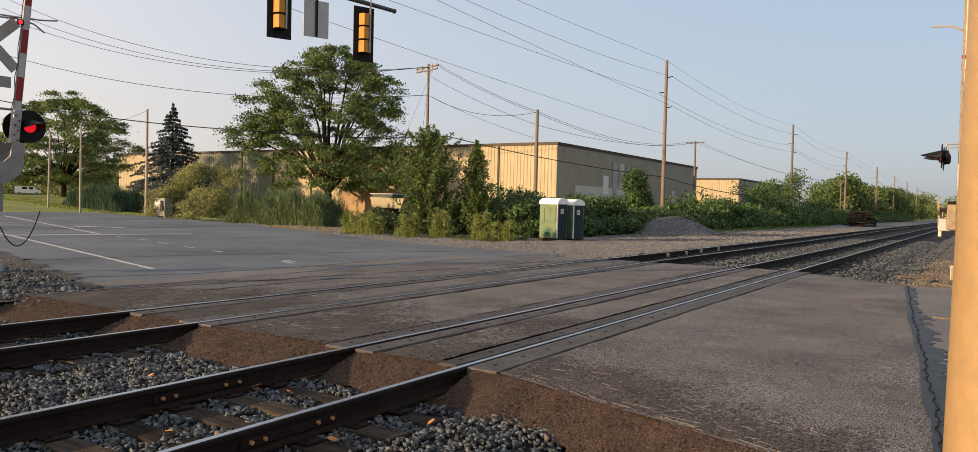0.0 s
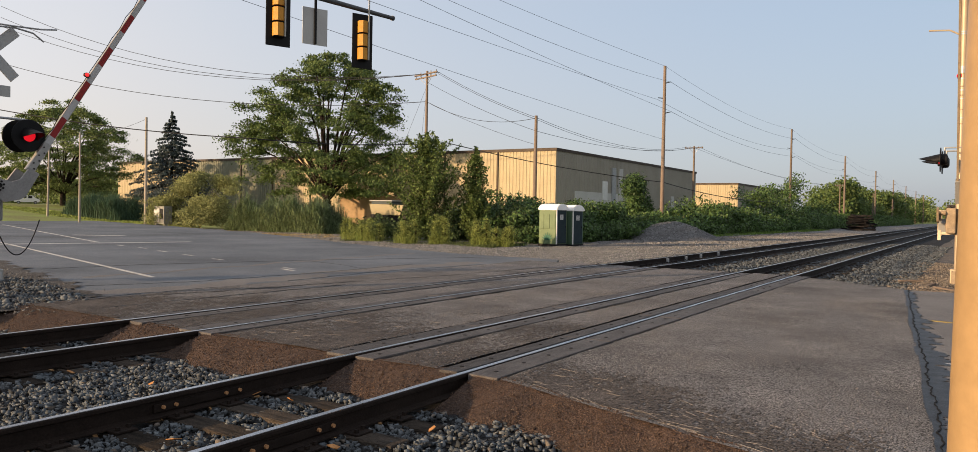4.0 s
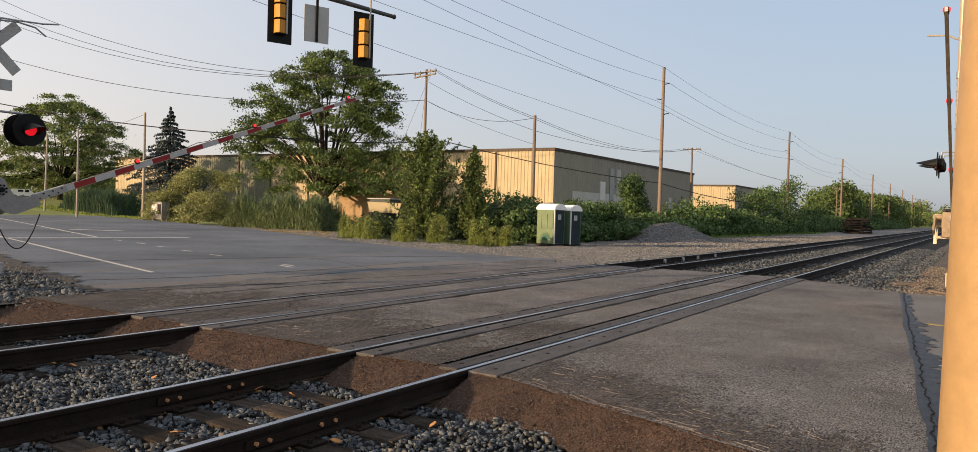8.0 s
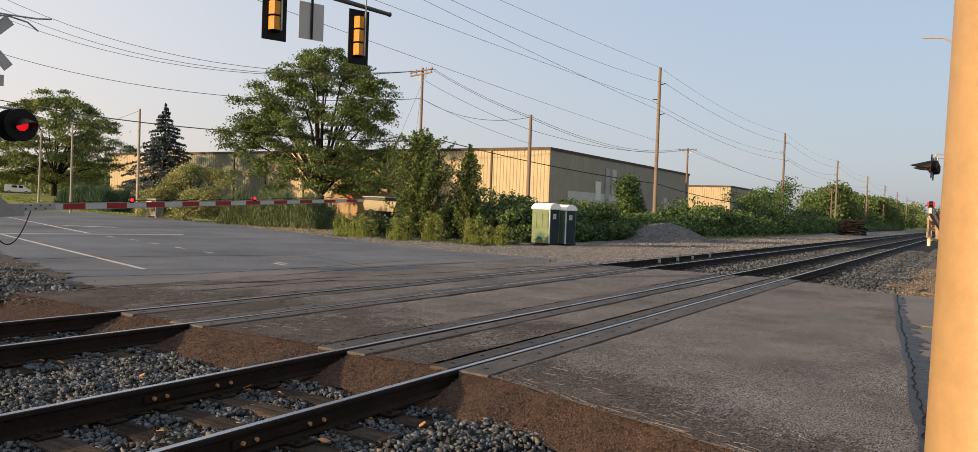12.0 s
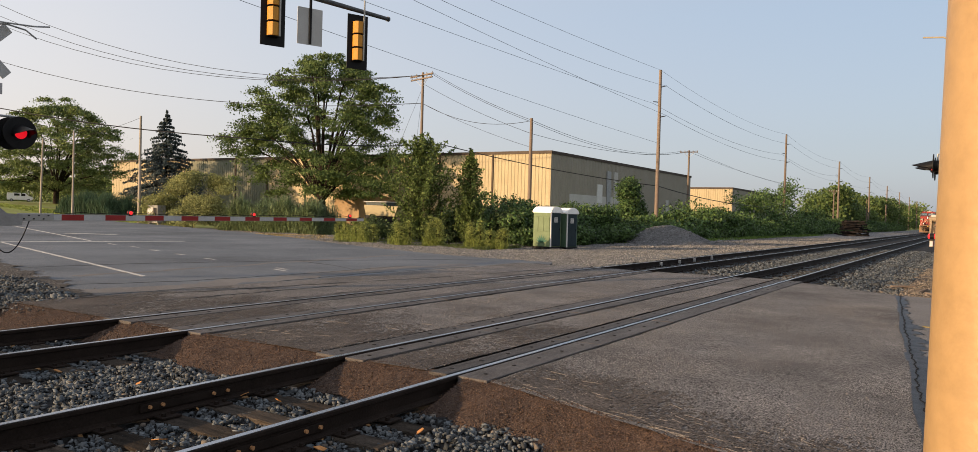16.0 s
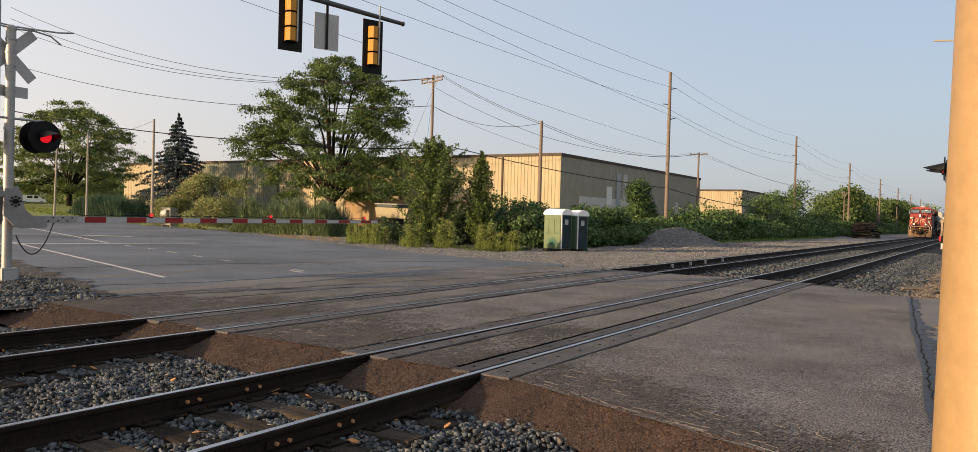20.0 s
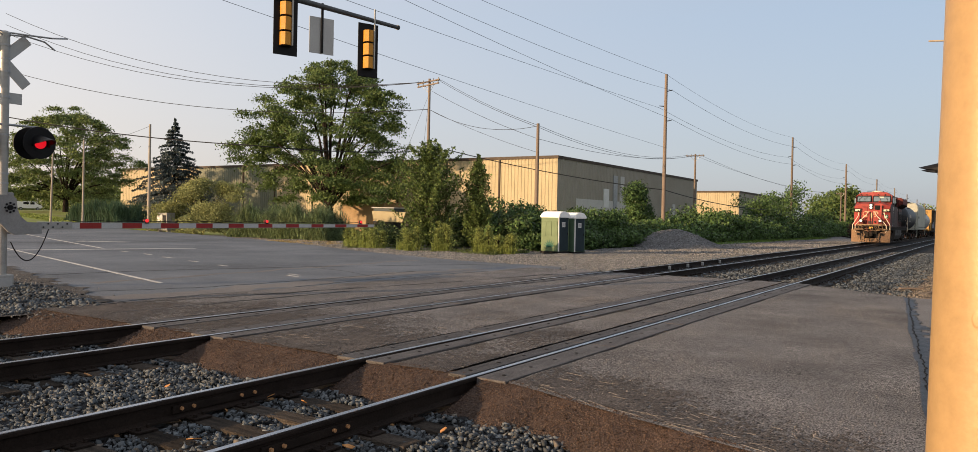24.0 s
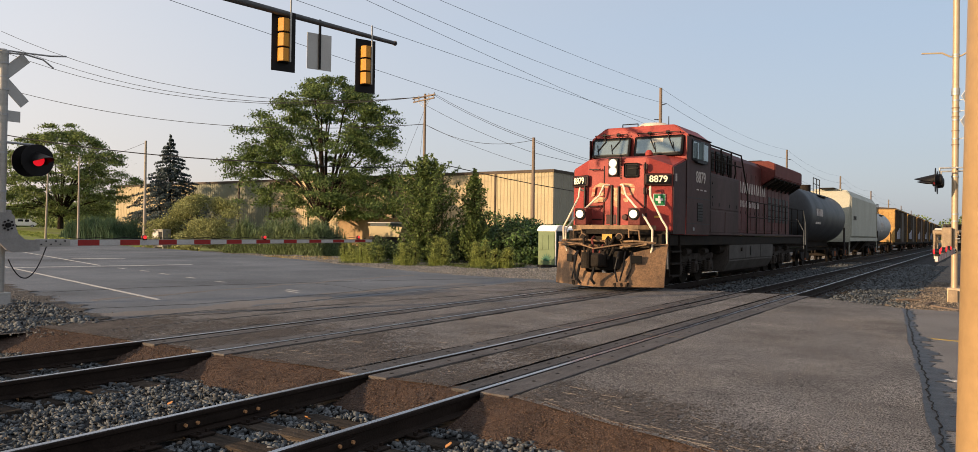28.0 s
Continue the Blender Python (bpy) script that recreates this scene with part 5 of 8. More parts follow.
arm_w = gate_arm(mast_w, 0.2, -0.29, 2.015, 11.25, 1, "long red and white striped crossing gate arm", (3.1, 6.75, 10.6), 1.25, mat("cast_grey_metal", (0.25, 0.245, 0.24), 0.6, metal=0.3, var=0.15, scale=5, fine=40, bump=0.1))
GRIME_EAST = mat("dark_fitting", (.03, .026, .022), .7, var=.3, scale=4, fine=30, bump=.1)
# the low sun's golden tone is put into this mast's metal colour
mast_e = crossing_mast(-0.52, 25.4, -0.28, 8.6, -1, "tall aluminium crossing signal mast, sun's warmth in its colour", 3.25, 5.25, 1.6, RED_LAMP, 0.085, 0.36, mat("sun_tinted_mast_metal", (0.36, 0.285, 0.195), 0.5, metal=0.3, var=0.12, scale=3, fine=50, bump=0.05), TAN_DIM, True)
part("mast_collar", lathe([(.088, 5.98), (.11, 5.98), (.11, 6.18), (.088, 6.18)], 20), ALU, mast_e)
for _z in (4.95, 5.35, 5.6, 4.55):
    part("pipe_clamp", lathe([(.088, _z), (.1, _z), (.1, _z + .03), (.088, _z + .03)], 20), TAN_DIM, mast_e)
CREAM = mat("cream_guard_metal", (.50, .42, .31), .55, metal=.1, var=.15, scale=4, fine=40, bump=.06)
eq = part("equipment_box", box(-0.30, 0.36, 0.24, 0.58, 1.55, 2.30, 0.02), GRIME_EAST, mast_e, "dark gate drive inside a cream guard frame")
for _z in (1.44, 1.76, 2.06):
    part("guard_rail", box(-0.50, 0.42, 0.14, 0.22, _z, _z + .075, .008), CREAM, eq)
    part("guard_rail", box(-0.50, -0.44, 0.22, 0.66, _z, _z + .075, .008), CREAM, eq)
for _x, _yy, _lo in ((-.5, .12, 1.28), (-.5, .6, 1.40), (-.08, .12, 1.40), (.38, .12, 1.40)):
    part("guard_post", box(_x - .012, _x + .075, _yy, _yy + .075, _lo, 2.14, .008), CREAM, eq)
for _z in (1.9, 2.22):
    part("cable_gland", rod((-.26, .2, _z), (-.26, .04, _z), .05, .04, 10), GRIME_EAST, eq)
    part("cable_gland", rod((-.14, .2, _z + .04), (-.02, .1, _z + .04), .03, .03, 8), GRIME_EAST, eq)
part("foot_box", box(-0.14, 0.10, -.30, -0.06, .05, .42, .02), TAN_DIM, mast_e, "tan junction box at the mast's foot")
arm_e = gate_arm(mast_e, -0.04, 0.0, 2.055, 11.0, -1, "red and white striped crossing gate arm on the near side", (4.2, 7.6, 10.8), 0.55, TAN_DIM)
# debris beside the east signal
_dr = random.Random(21)
for _k in range(4):
    _bd = thing("broken_board", pose(-1.3 + _dr.uniform(-.6, 1.0), 21.6 + _dr.uniform(0, 5.5), -.20, _dr.uniform(-6, 6), _dr.uniform(-8, 8), _dr.uniform(0, 180)), "piece of broken weathered timber on the verge", "debris", "timber debris")
    part("board", box(-_dr.uniform(.15, .45), _dr.uniform(.1, .4), -.05, .05, -.02, .03, .006), WOOD_POLE, _bd)
# hanging gate cable
_c = thing("gate_cable", pose(0, 0, 0), "thin black cable looping under the gate", "cable")
part("loop", tube([(-16.7, 7.78 + 0.78 * f, 0.9 + 0.33 * f - 2.2 * f * (1 - f)) for f in np.linspace(0, 1, 16)], 0.012, 6), BLACK_PAINT, _c)
_f = thing("signal_footing", pose(-15.3, 6.95, -0.16), "weathered concrete slab in the stones", "slab")
part("slab", box(-0.7, 0.9, -0.16, 0.16, -0.2, 0.03, 0.03), CONCRETE, _f)

# ---------------------------------------------------------------- traffic signal arm
tl = thing("traffic_signal", pose(-14.1, 6.1, -0.2), "grey mast arm carrying two yellow traffic signals", "traffic signal")
part("pole", lathe([(0.17, -0.2), (0.16, 0.1), (0.11, 7.4), (0.02, 7.45)], 24), STEEL_GREY, tl, smooth=40)
part("handhole", box(0.14, 0.18, -0.06, 0.06, 0.35, 0.7, 0.01), STEEL_GREY, tl)
ARM_DARK = mat("dark_galvanised_arm", (0.085, 0.087, 0.090), 0.55, metal=0.4, var=0.2, scale=4, fine=40, bump=0.08)
part("arm", rod((0, 0.05, 6.72), (-0.12, 10.85, 7.22), 0.10, 0.055, 16), ARM_DARK, tl, "tapered grey steel arm", smooth=40)
part("arm_cap", rod((-0.12, 10.84, 7.22), (-0.12, 10.9, 7.223), 0.07, 0.07, 16), ARM_DARK, tl)


def signal_head(y, ztop, turn):
    hd = part("signal_head", box(-0.012, 0.012, -0.30, 0.30, -1.42, 0.04, 0.01), BLACK_PAINT, tl, "black signal backplate with three sections", m=pose(-0.1, y, ztop, 0, 0, turn))
    for k in range(3):
        z = -0.32 - k * 0.36
        part("section_box", prism([(0.012, -.15), (0.012, .115), (0.11, .115), (0.20, .045), (0.20, -.075), (0.11, -.15)], "z", z - 0.155, z + 0.155), SIGNAL_YELLOW, hd, "yellow faceted signal housing")
        part("section_latch", box(0.06, 0.10, .112, .140, z - .05, z + .05, .006), SIGNAL_YELLOW, hd)
        part("section_seam", box(0.012, 0.150, -0.152, 0.117, z - 0.178, z - 0.162), BLACK_PAINT, hd)
        part("visor", rod((-0.012, 0, z), (-0.26, 0, z - .02), 0.155, 0.15, 16, cap=False), BLACK_PAINT, hd)
    part("hanger", box(0.14, 0.165, 0.10, 0.14, -1.2, 0.42, 0.004), ALU, hd, "bright hanger strap")
    return hd


signal_head(6.65, 7.04, -22)
signal_head(9.60, 7.0, -22)
sg = part("sign_plate", box(-0.006, 0.006, -0.33, 0.33, -0.92, 0.0, 0.004), SIGN_BACK, tl, "bare metal back of a sign", m=pose(-0.1, 7.85, 6.80, 0, 0, -22))
part("sign_strut", box(0.006, 0.05, -0.03, 0.03, -0.9, 0.36, 0.004), BLACK_PAINT, sg)


# ---------------------------------------------------------------- portable toilets
TOILET_GREEN = mat("toilet_green", (0.07, 0.12, 0.075), 0.5, var=0.12, scale=2, fine=30, bump=0.05)
TOILET_PALE = mat("toilet_pale_green", (0.108, 0.152, 0.078), 0.55, var=0.12, scale=2, fine=30, bump=0.05)
TOILET_NAVY = mat("toilet_navy", (0.008, 0.020, 0.026), 0.55, var=0.15, scale=2, fine=30, bump=0.05)
DECAL = mat("sprout_decal", (0.02, 0.10, 0.065), 0.5, var=0.1, scale=5, fine=30, bump=0.0)


def toilet(x, y, turn, side, label):
    t = thing("portable_toilet", pose(x, y, gravel_z(np.array(x), np.array(y)).item() - 0.0, 0, 0, turn), label, "portable toilet", "portable toilets")
    part("skid", box(-0.56, 0.56, -0.6, 0.6, 0, 0.12, 0.01), BLACK_PAINT, t)
    part("cabin", box(-0.54, 0.54, -0.58, 0.58, 0.12, 2.0, 0.03), side, t, "moulded plastic walls")
    for xs in (-0.36, 0.0, 0.36):
        part("side_panel", box(xs - 0.14, xs + 0.14, -0.60, -0.57, 0.95, 1.75, 0.012), side, t)
    d = part("door", box(0.53, 0.57, -0.46, 0.46, 0.16, 1.95, 0.015), TOILET_NAVY, t, "dark blue-green plastic door")
    part("door_trim", box(0.52, 0.575, -0.55, -0.46, 0.12, 2.02, 0.01), WHITE_PAINT, d)
    part("notice", box(0.57, 0.575, -0.2, 0.12, 1.45, 1.72), WHITE_PAINT, d, "white notice on the door")
    for k in range(5):
        part("notice_line", box(0.575, 0.578, -0.17, 0.09 - .04 * (k % 2), 1.49 + k * .043, 1.505 + k * .043), BLACK_PAINT, d)
    part("latch", box(0.57, 0.60, 0.33, 0.40, 1.02, 1.12, 0.01), BLACK_PAINT, d)
    prof = [(-0.62, 1.96), (-0.62, 2.05), (-0.52, 2.17), (-0.32, 2.27), (0.0, 2.31), (0.32, 2.27), (0.52, 2.17), (0.62, 2.05), (0.62, 1.96)]
    rf = prism(prof, "x", -0.6, 0.62)
    bmesh.ops.bevel(rf, geom=list(rf.edges), offset=0.03, segments=2, affect="EDGES")
    part("roof", rf, mat("white_roof_plastic", (0.80, 0.80, 0.78), 0.45, var=0.06, scale=3, fine=30, bump=0.03), t, "translucent white rounded roof", smooth=40)
    part("vent_pipe", rod((-0.45, 0.5, 2.05), (-0.45, 0.5, 2.26), 0.05, 0.05, 10), WHITE_PAINT, t)
    if side is TOILET_PALE:
        for k in range(7):
            a = radians(20 + 23 * k)
            part("decal_leaf", prism([(0, 0), (0.05, 0.16), (0, 0.42), (-0.05, 0.16)], "y", -0.6045, -0.6005), DECAL, t, m=pose(0.02, 0, 0.35, 0, 90 - math.degrees(a)))
    return t


toilet(-19.72, 37.35, -4, TOILET_PALE, "pale green portable toilet with a leafy decal")
toilet(-19.42, 38.75, -6, TOILET_GREEN, "dark green portable toilet beside the pale one")

# ---------------------------------------------------------------- piles and roadside boxes
def cone_z(cx, cy, rx, ry, h, seed):
    def zf(x, y):
        r = np.sqrt(((x - cx) / rx) ** 2 + ((y - cy) / ry) ** 2)
        return -0.3 + h * np.clip(1.03 - r, 0, 1) ** 0.9 * (1 + 0.12 * np.sin(x * 2 + seed) * np.sin(y * 1.4))
    return zf


def pile(name, cx, cy, rx, ry, h, n, s0, s1, material, label, seed):
    zf = cone_z(cx, cy, rx, ry, h, seed)
    t = thing(name, pose(0, 0, 0), label, "gravel pile")
    part("mound", grid_mesh("mound", np.linspace(cx - rx * 1.05, cx + rx * 1.05, 50), np.linspace(cy - ry * 1.05, cy + ry * 1.05, 50), zf), STONE_PILE, t)

    def zs(x, y):
        z = zf(x, y)
        return np.where(z > -0.28, z, np.nan)
    tagged(part("loose_stone_cover", scatter_stones(n, (cx - rx, cx + rx), (cy - ry, cy + ry), zs, s0, s1, seed), material, t), kind="stuff")
    return t


pile("gravel_pile", -19.2, 55.5, 3.5, 4.0, 1.5, 9500, 0.035, 0.075, STONE_PILE, "heap of grey crushed stone beside the track", 5)
_ties = thing("tie_stack", pose(-15.6, 132, -0.3), "dark stack of old timber ties", "tie stack")
_tr = random.Random(3)
for k in range(68):
    lay = k // 12
    part("tie", box(-1.3, 1.3, -0.11, 0.11, -0.09, 0.09), mat("dark_tie", (0.018, 0.015, 0.014), 0.9, var=0.4, scale=3, fine=20, bump=0.6, rnd=0.4), _ties,
         m=pose(_tr.uniform(-1.1, 1.1) * (1 - .12 * lay) - .3 * (k % 2), (k % 12) * 0.55 - 3.0 + _tr.uniform(-.1, .1), 0.12 + lay * 0.42 + _tr.uniform(0, .18), _tr.uniform(-8, 8), _tr.uniform(-9, 9), _tr.uniform(-22, 22)))
cab = thing("roadside_cabinet", pose(-59.0, 40.35, gz(-59, 40)), "small grey metal utility cabinet by the road", "utility cabinet")
part("cabinet_body", box(-0.72, 0.72, -0.4, 0.4, 0.35, 1.85, 0.03), mat("cabinet_grey", (0.24, 0.235, 0.21), 0.6, var=0.12, scale=3, fine=30, bump=0.06), cab)
part("cabinet_door", box(-0.6, 0.1, -0.425, -0.4, 0.5, 1.7, 0.01), SIGN_BACK, cab)
part("meter_panel", box(0.2, 0.62, -0.43, -0.4, 0.8, 1.65, 0.01), BLACK_PAINT, cab)
for _x in (-0.6, 0.6):
    part("leg", box(_x - .06, _x + .06, -0.3, 0.3, -0.2, 0.36), CONCRETE, cab)

# parked boat hull and van far off
DARK_PANE = mat("dark_cabin_window", (0.05, 0.06, 0.06), 0.2, var=0.1, bump=0.0)
boat = thing("parked_boat", pose(-39.55, 47.5, gz(-40, 47)), "cream boat hull on a trailer behind the weeds", "boat")
part("hull", prism([(-1.75, 2.42), (-1.5, 1.6), (1.4, 1.55), (1.75, 2.35)], "y", -0.8, 0.8), mat("cream_hull", (0.24, 0.20, 0.11), 0.4, var=0.1, scale=1, fine=20, bump=0.02), boat)
part("gunwale", box(-1.8, 0.6, -0.8, 0.8, 2.64, 2.72, 0.03), mat("dull_white_gunwale", (0.34, 0.33, 0.30), 0.6, var=0.15, scale=2, fine=20, bump=0.03), boat)
part("cabin_window", box(-1.6, 0.5, -0.72, 0.72, 2.40, 2.64, 0.02), DARK_PANE, boat)
part("trailer", box(-1.9, 1.9, -0.5, 0.5, 0.55, 1.6, 0.05), BLACK_PAINT, boat)
for _x in (-0.5, 0.4):
    part("trailer_wheel", rod((_x, -0.85, 0.33), (_x, -0.65, 0.33), 0.33, 0.33, 18), BLACK_PAINT, boat)


def van(x, y, turn, s=1.0):
    v = thing("white_van", pose(x, y, gz(x, y), 0, 0, turn), "white panel van parked beyond the lawn", "van")
    side = [(-2.6, 0.45), (2.5, 0.45), (2.65, 0.9), (2.5, 1.15), (1.7, 1.35), (1.05, 2.05), (-2.55, 2.1), (-2.65, 1.2)]
    bm = prism(side, "y", -0.95, 0.95)
    bmesh.ops.bevel(bm, geom=list(bm.edges), offset=0.06, segments=2, affect="EDGES")
    part("body", bm, WHITE_PAINT, v, smooth=40)
    for sy in (-1, 1):
        part("side_window", box(0.2, 1.05, sy * 0.955 - .012, sy * 0.955 + .012, 1.35, 1.9), BLACK_PAINT, v)
        part("side_window", box(-1.2, -0.1, sy * 0.955 - .012, sy * 0.955 + .012, 1.4, 1.9), BLACK_PAINT, v)
    for wx in (-1.7, 1.7):
        for sy in (-0.85, 0.85):
            w = part("wheel", rod((wx, sy - .12, 0.36), (wx, sy + .12, 0.36), 0.36, 0.36, 20), BLACK_PAINT, v)
            part("rim", rod((wx, sy - .13, 0.36), (wx, sy + .13, 0.36), 0.2, 0.2, 14), STEEL_GREY, w)
    return v


van(-188.0, 93.0, 64)

# ---------------------------------------------------------------- track details
def tie_mesh():
    bm = box(-1.32, 1.32, -0.115, 0.115, -0.16, 0.0, 0.012)
    me = bpy.data.meshes.new("tie")
    bm.to_mesh(me)
    bm.free()
    me.materials.append(TIE)
    return me


_tm = tie_mesh()
_tr = random.Random(12)


def tie_plate_mesh():
    bm = box(-0.2, 0.2, -0.09, 0.09, 0.0, 0.018, 0.004)
    for x, y in ((-.15, .05), (.15, -.05), (-.12, -.06), (.12, .06)):
        box(x - .014, x + .014, y - .014, y + .014, 0.016, 0.045, 0, bm)
    me = bpy.data.meshes.new("tie_plate")
    bm.to_mesh(me)
    bm.free()
    me.materials.append(RAIL_RUST)
    return me


_pm = tie_plate_mesh()
for _k, _c in enumerate((TRACK_1, TRACK_2)):
    ys = list(np.arange(-2.2, 5.6, 0.52)) + list(np.arange(22.7, 60, 0.52))
    for y in ys:
        o = new("tie", _tm)
        o.parent = railway[_k]
        o.matrix_basis = pose(_c + _tr.uniform(-.06, .06), y + _tr.uniform(-.03, .03), TIE_TOP + _tr.uniform(-.012, .008), _tr.uniform(-1, 1), 0, _tr.uniform(-1.5, 1.5))
        for x in (RAILS[2 * _k], RAILS[2 * _k + 1]):
            if y < 30:
                q = new("tie_plate", _pm)
                q.parent = railway[_k]
                q.matrix_basis = pose(x, y, TIE_TOP + .003)


# joint bars with bolts on the near rails
def joint(x, y, side, k):
    j = part("joint_bar", box(-0.010, 0.010, -0.46, 0.46, -0.036, 0.030, 0.004), RAIL_RUST, railway[k], "bolted steel joint bar", m=pose(x + side * 0.022, y, -0.098))
    for d in (-.38, -.26, .25, .40):
        part("joint_bolt", rod((side * .008, d, 0), (side * .030, d, 0), .016, .016, 8), mat("rusty_bolt", (.42, .22, .10), .7, var=.3, scale=8, fine=60, bump=.2), j, "orange rusty bolt head")


joint(RAILS[0], 3.97, 1, 0)
joint(RAILS[1], 4.32, 1, 0)
for _y in (27.5, 29.6, 31.5, 34):
    for _s in (1, -1):
        part("rail_anchor", box(RAILS[3] + .07, RAILS[3] + .16, _y - .05, _y + .05, -.17, -.03, .01), STEEL_GREY, railway[1])
        break

# flangeway panels along the rails, with countersunk bolts
_seg = 2.64
for _x, _in, _wl, _wr in ((RAILS[0], -1, .22, .34), (RAILS[1], 1, .30, .26), (RAILS[2], -1, .26, .26), (RAILS[3], 1, .24, .28)):
    lo, hi = NEAR_EDGE - 0.05, FAR_EDGE - 0.2
    y = lo
    while y < hi - .2:
        e = min(hi, y + _seg)
        for s, w in ((-1, _wl), (1, _wr)):
            gap = 0.085 if s == _in else 0.042
            a, b = _x + s * gap, _x + s * (gap + w)
            pn = part("flangeway_panel", box(min(a, b), max(a, b), y + .006, e - .006, -0.16, -0.004 + .003 * ((int(y * 7) % 3) - 1), 0.008), RUBBER, crossing, "dark worn flangeway panel")
            for f in np.arange(y + .25, e, .55):
                # black discs paint the shade of the bolt holes
                part("bolt_hole", rod(((a + b) / 2, f, -.012), ((a + b) / 2, f, .0005), .024, .024, 8), BLACK, pn)
        y = e
# black floor boxes put the flangeways' shade into the colour
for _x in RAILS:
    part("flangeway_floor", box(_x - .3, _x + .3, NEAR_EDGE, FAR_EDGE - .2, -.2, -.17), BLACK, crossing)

# ballast stones
def near_bed(x, y):
    z = bed_z(x, y) + 0.012
    edge = NEAR_EDGE - 0.72 + 0.1 * np.sin(x * 3)
    z = np.where(y > edge, np.nan, z)
    for r in RAILS:
        z = np.where(np.abs(x - r) < 0.075, np.nan, z)
    ph = (y + 2.2) / 0.52
    on = np.abs(ph - np.round(ph)) * 0.52 < 0.10
    inside = (np.abs(x - TRACK_1) < 1.28) | (np.abs(x - TRACK_2) < 1.28)
    bare = np.sin(np.round(ph) * 2.7) > -0.4
    return np.where(on & inside & bare, np.nan, z)


tagged(part("ballast", scatter_stones(56000, (-13.0, -0.3), (-1.0, 5.9), near_bed, 0.012, 0.034, 101), STONE), "loose grey crushed stone ballast", "ballast", kind="stuff")
tagged(part("ballast", scatter_stones(5500, (-13.0, -0.3), (-1.0, 5.9), near_bed, 0.014, 0.034, 109), mat("pale_ballast_stone", (0.120, 0.126, 0.130), 0.9, var=0.12, scale=3.0, fine=30, bump=0.0, island=0.5)), "pale grey stones among the ballast", "ballast", kind="stuff")
STONE_TAN = mat("tan_stone", (0.155, 0.135, 0.115), 0.9, var=0.2, scale=3.0, fine=30, bump=0.0, island=0.4, spec=0.06)
tagged(part("ballast", scatter_stones(1300, (-13.0, -0.5), (-1.5, 5.9), near_bed, 0.016, 0.040, 104), STONE_TAN), "scattered tan stones among the ballast", "ballast", kind="stuff")


def far_bed(x, y):
    z = bed_z(x, y) + 0.01
    for r in RAILS:
        z = np.where(np.abs(x - r) < 0.09, np.nan, z)
    ph = (y - 22.7) / 0.52
    on = np.abs(ph - np.round(ph)) * 0.52 < 0.09
    inside = (np.abs(x - TRACK_1) < 1.25) | (np.abs(x - TRACK_2) < 1.25)
    z = np.where(on & inside & (np.sin(np.round(ph) * 3.3) > .2), np.nan, z)
    return np.where(y < 22.5 - 1.2 * (x > -4), np.nan, z)


tagged(part("ballast", scatter_stones(42000, (-12.6, -1.0), (21.2, 62), far_bed, 0.03, 0.06, 102), STONE), "loose grey crushed stone ballast", "ballast", kind="stuff")
tagged(part("verge_stones", scatter_stones(19000, (-2.3, 1.8), (20.2, 38), lambda x, y: shoulder_z(x, y) + .01, 0.01, 0.034, 103), STONE_TAN), "pale stones and debris on the verge", "stones", kind="stuff")
tagged(part("gravel_stones", scatter_stones(30000, (-20.6, -11), (44, 100), lambda x, y: np.where(gravel_keep(x, y), gravel_z(x, y) + .008, np.nan), 0.03, 0.065, 115), mat("grey_gravel", (0.16, 0.158, 0.156), 0.9, var=0.2, scale=3.0, fine=30, bump=0.0, island=0.6)), "loose grey gravel along the service strip", "gravel", kind="stuff")
tagged(part("ballast", scatter_stones(11000, (-3.0, -1.6), (21.0, 62), lambda x, y: np.maximum(shoulder_z(x, y), bed_z(np.clip(x, -12, .8), y)) + .015, 0.025, 0.055, 112), STONE), "grey crushed stone spilling down the shoulder", "ballast", kind="stuff")
tagged(part("gravel_stones", scatter_stones(52000, (-44, -11), (23.5, 44), lambda x, y: np.where(gravel_keep(x, y), gravel_z(x, y) + .008, np.nan), 0.012, 0.036, 105), mat("pale_gravel", (0.185, 0.185, 0.182), 0.9, var=0.3, scale=3.0, fine=70, bump=0.4, island=0.5)), "loose pale gravel on the strip", "gravel", kind="stuff")
tagged(part("verge_stones", scatter_stones(7000, (-19, -10.2), (4.2, 8.4), lambda x, y: np.where(y < 6.3 - 0.28 * (x + 12) * (x < -12) + 0.9, np.where(x < -12.4, -0.03, bed_z(np.clip(x, -12.9, 0), y) + .02), np.nan), 0.015, 0.05, 106), STONE), "dark stones beside the gate mast", "stones", kind="stuff")
tagged(part("verge_stones", scatter_stones(4200, (-20, -11.5), (5.6, 10.6), lambda x, y: np.where(y < np.interp(x, [-20, -15, -11.6], [9.6, 8.3, 6.9]) + np.random.default_rng(8).exponential(.16, len(x)) - .25, -0.034, np.nan), 0.007, 0.024, 113), mat("verge_gravel", (0.13, 0.128, 0.126), 0.92, var=0.2, scale=3.0, fine=30, bump=0.0, island=0.6, spec=0.06)), "loose pale gravel spilling onto the road edge", "stones", kind="stuff")
_lv = random.Random(5)
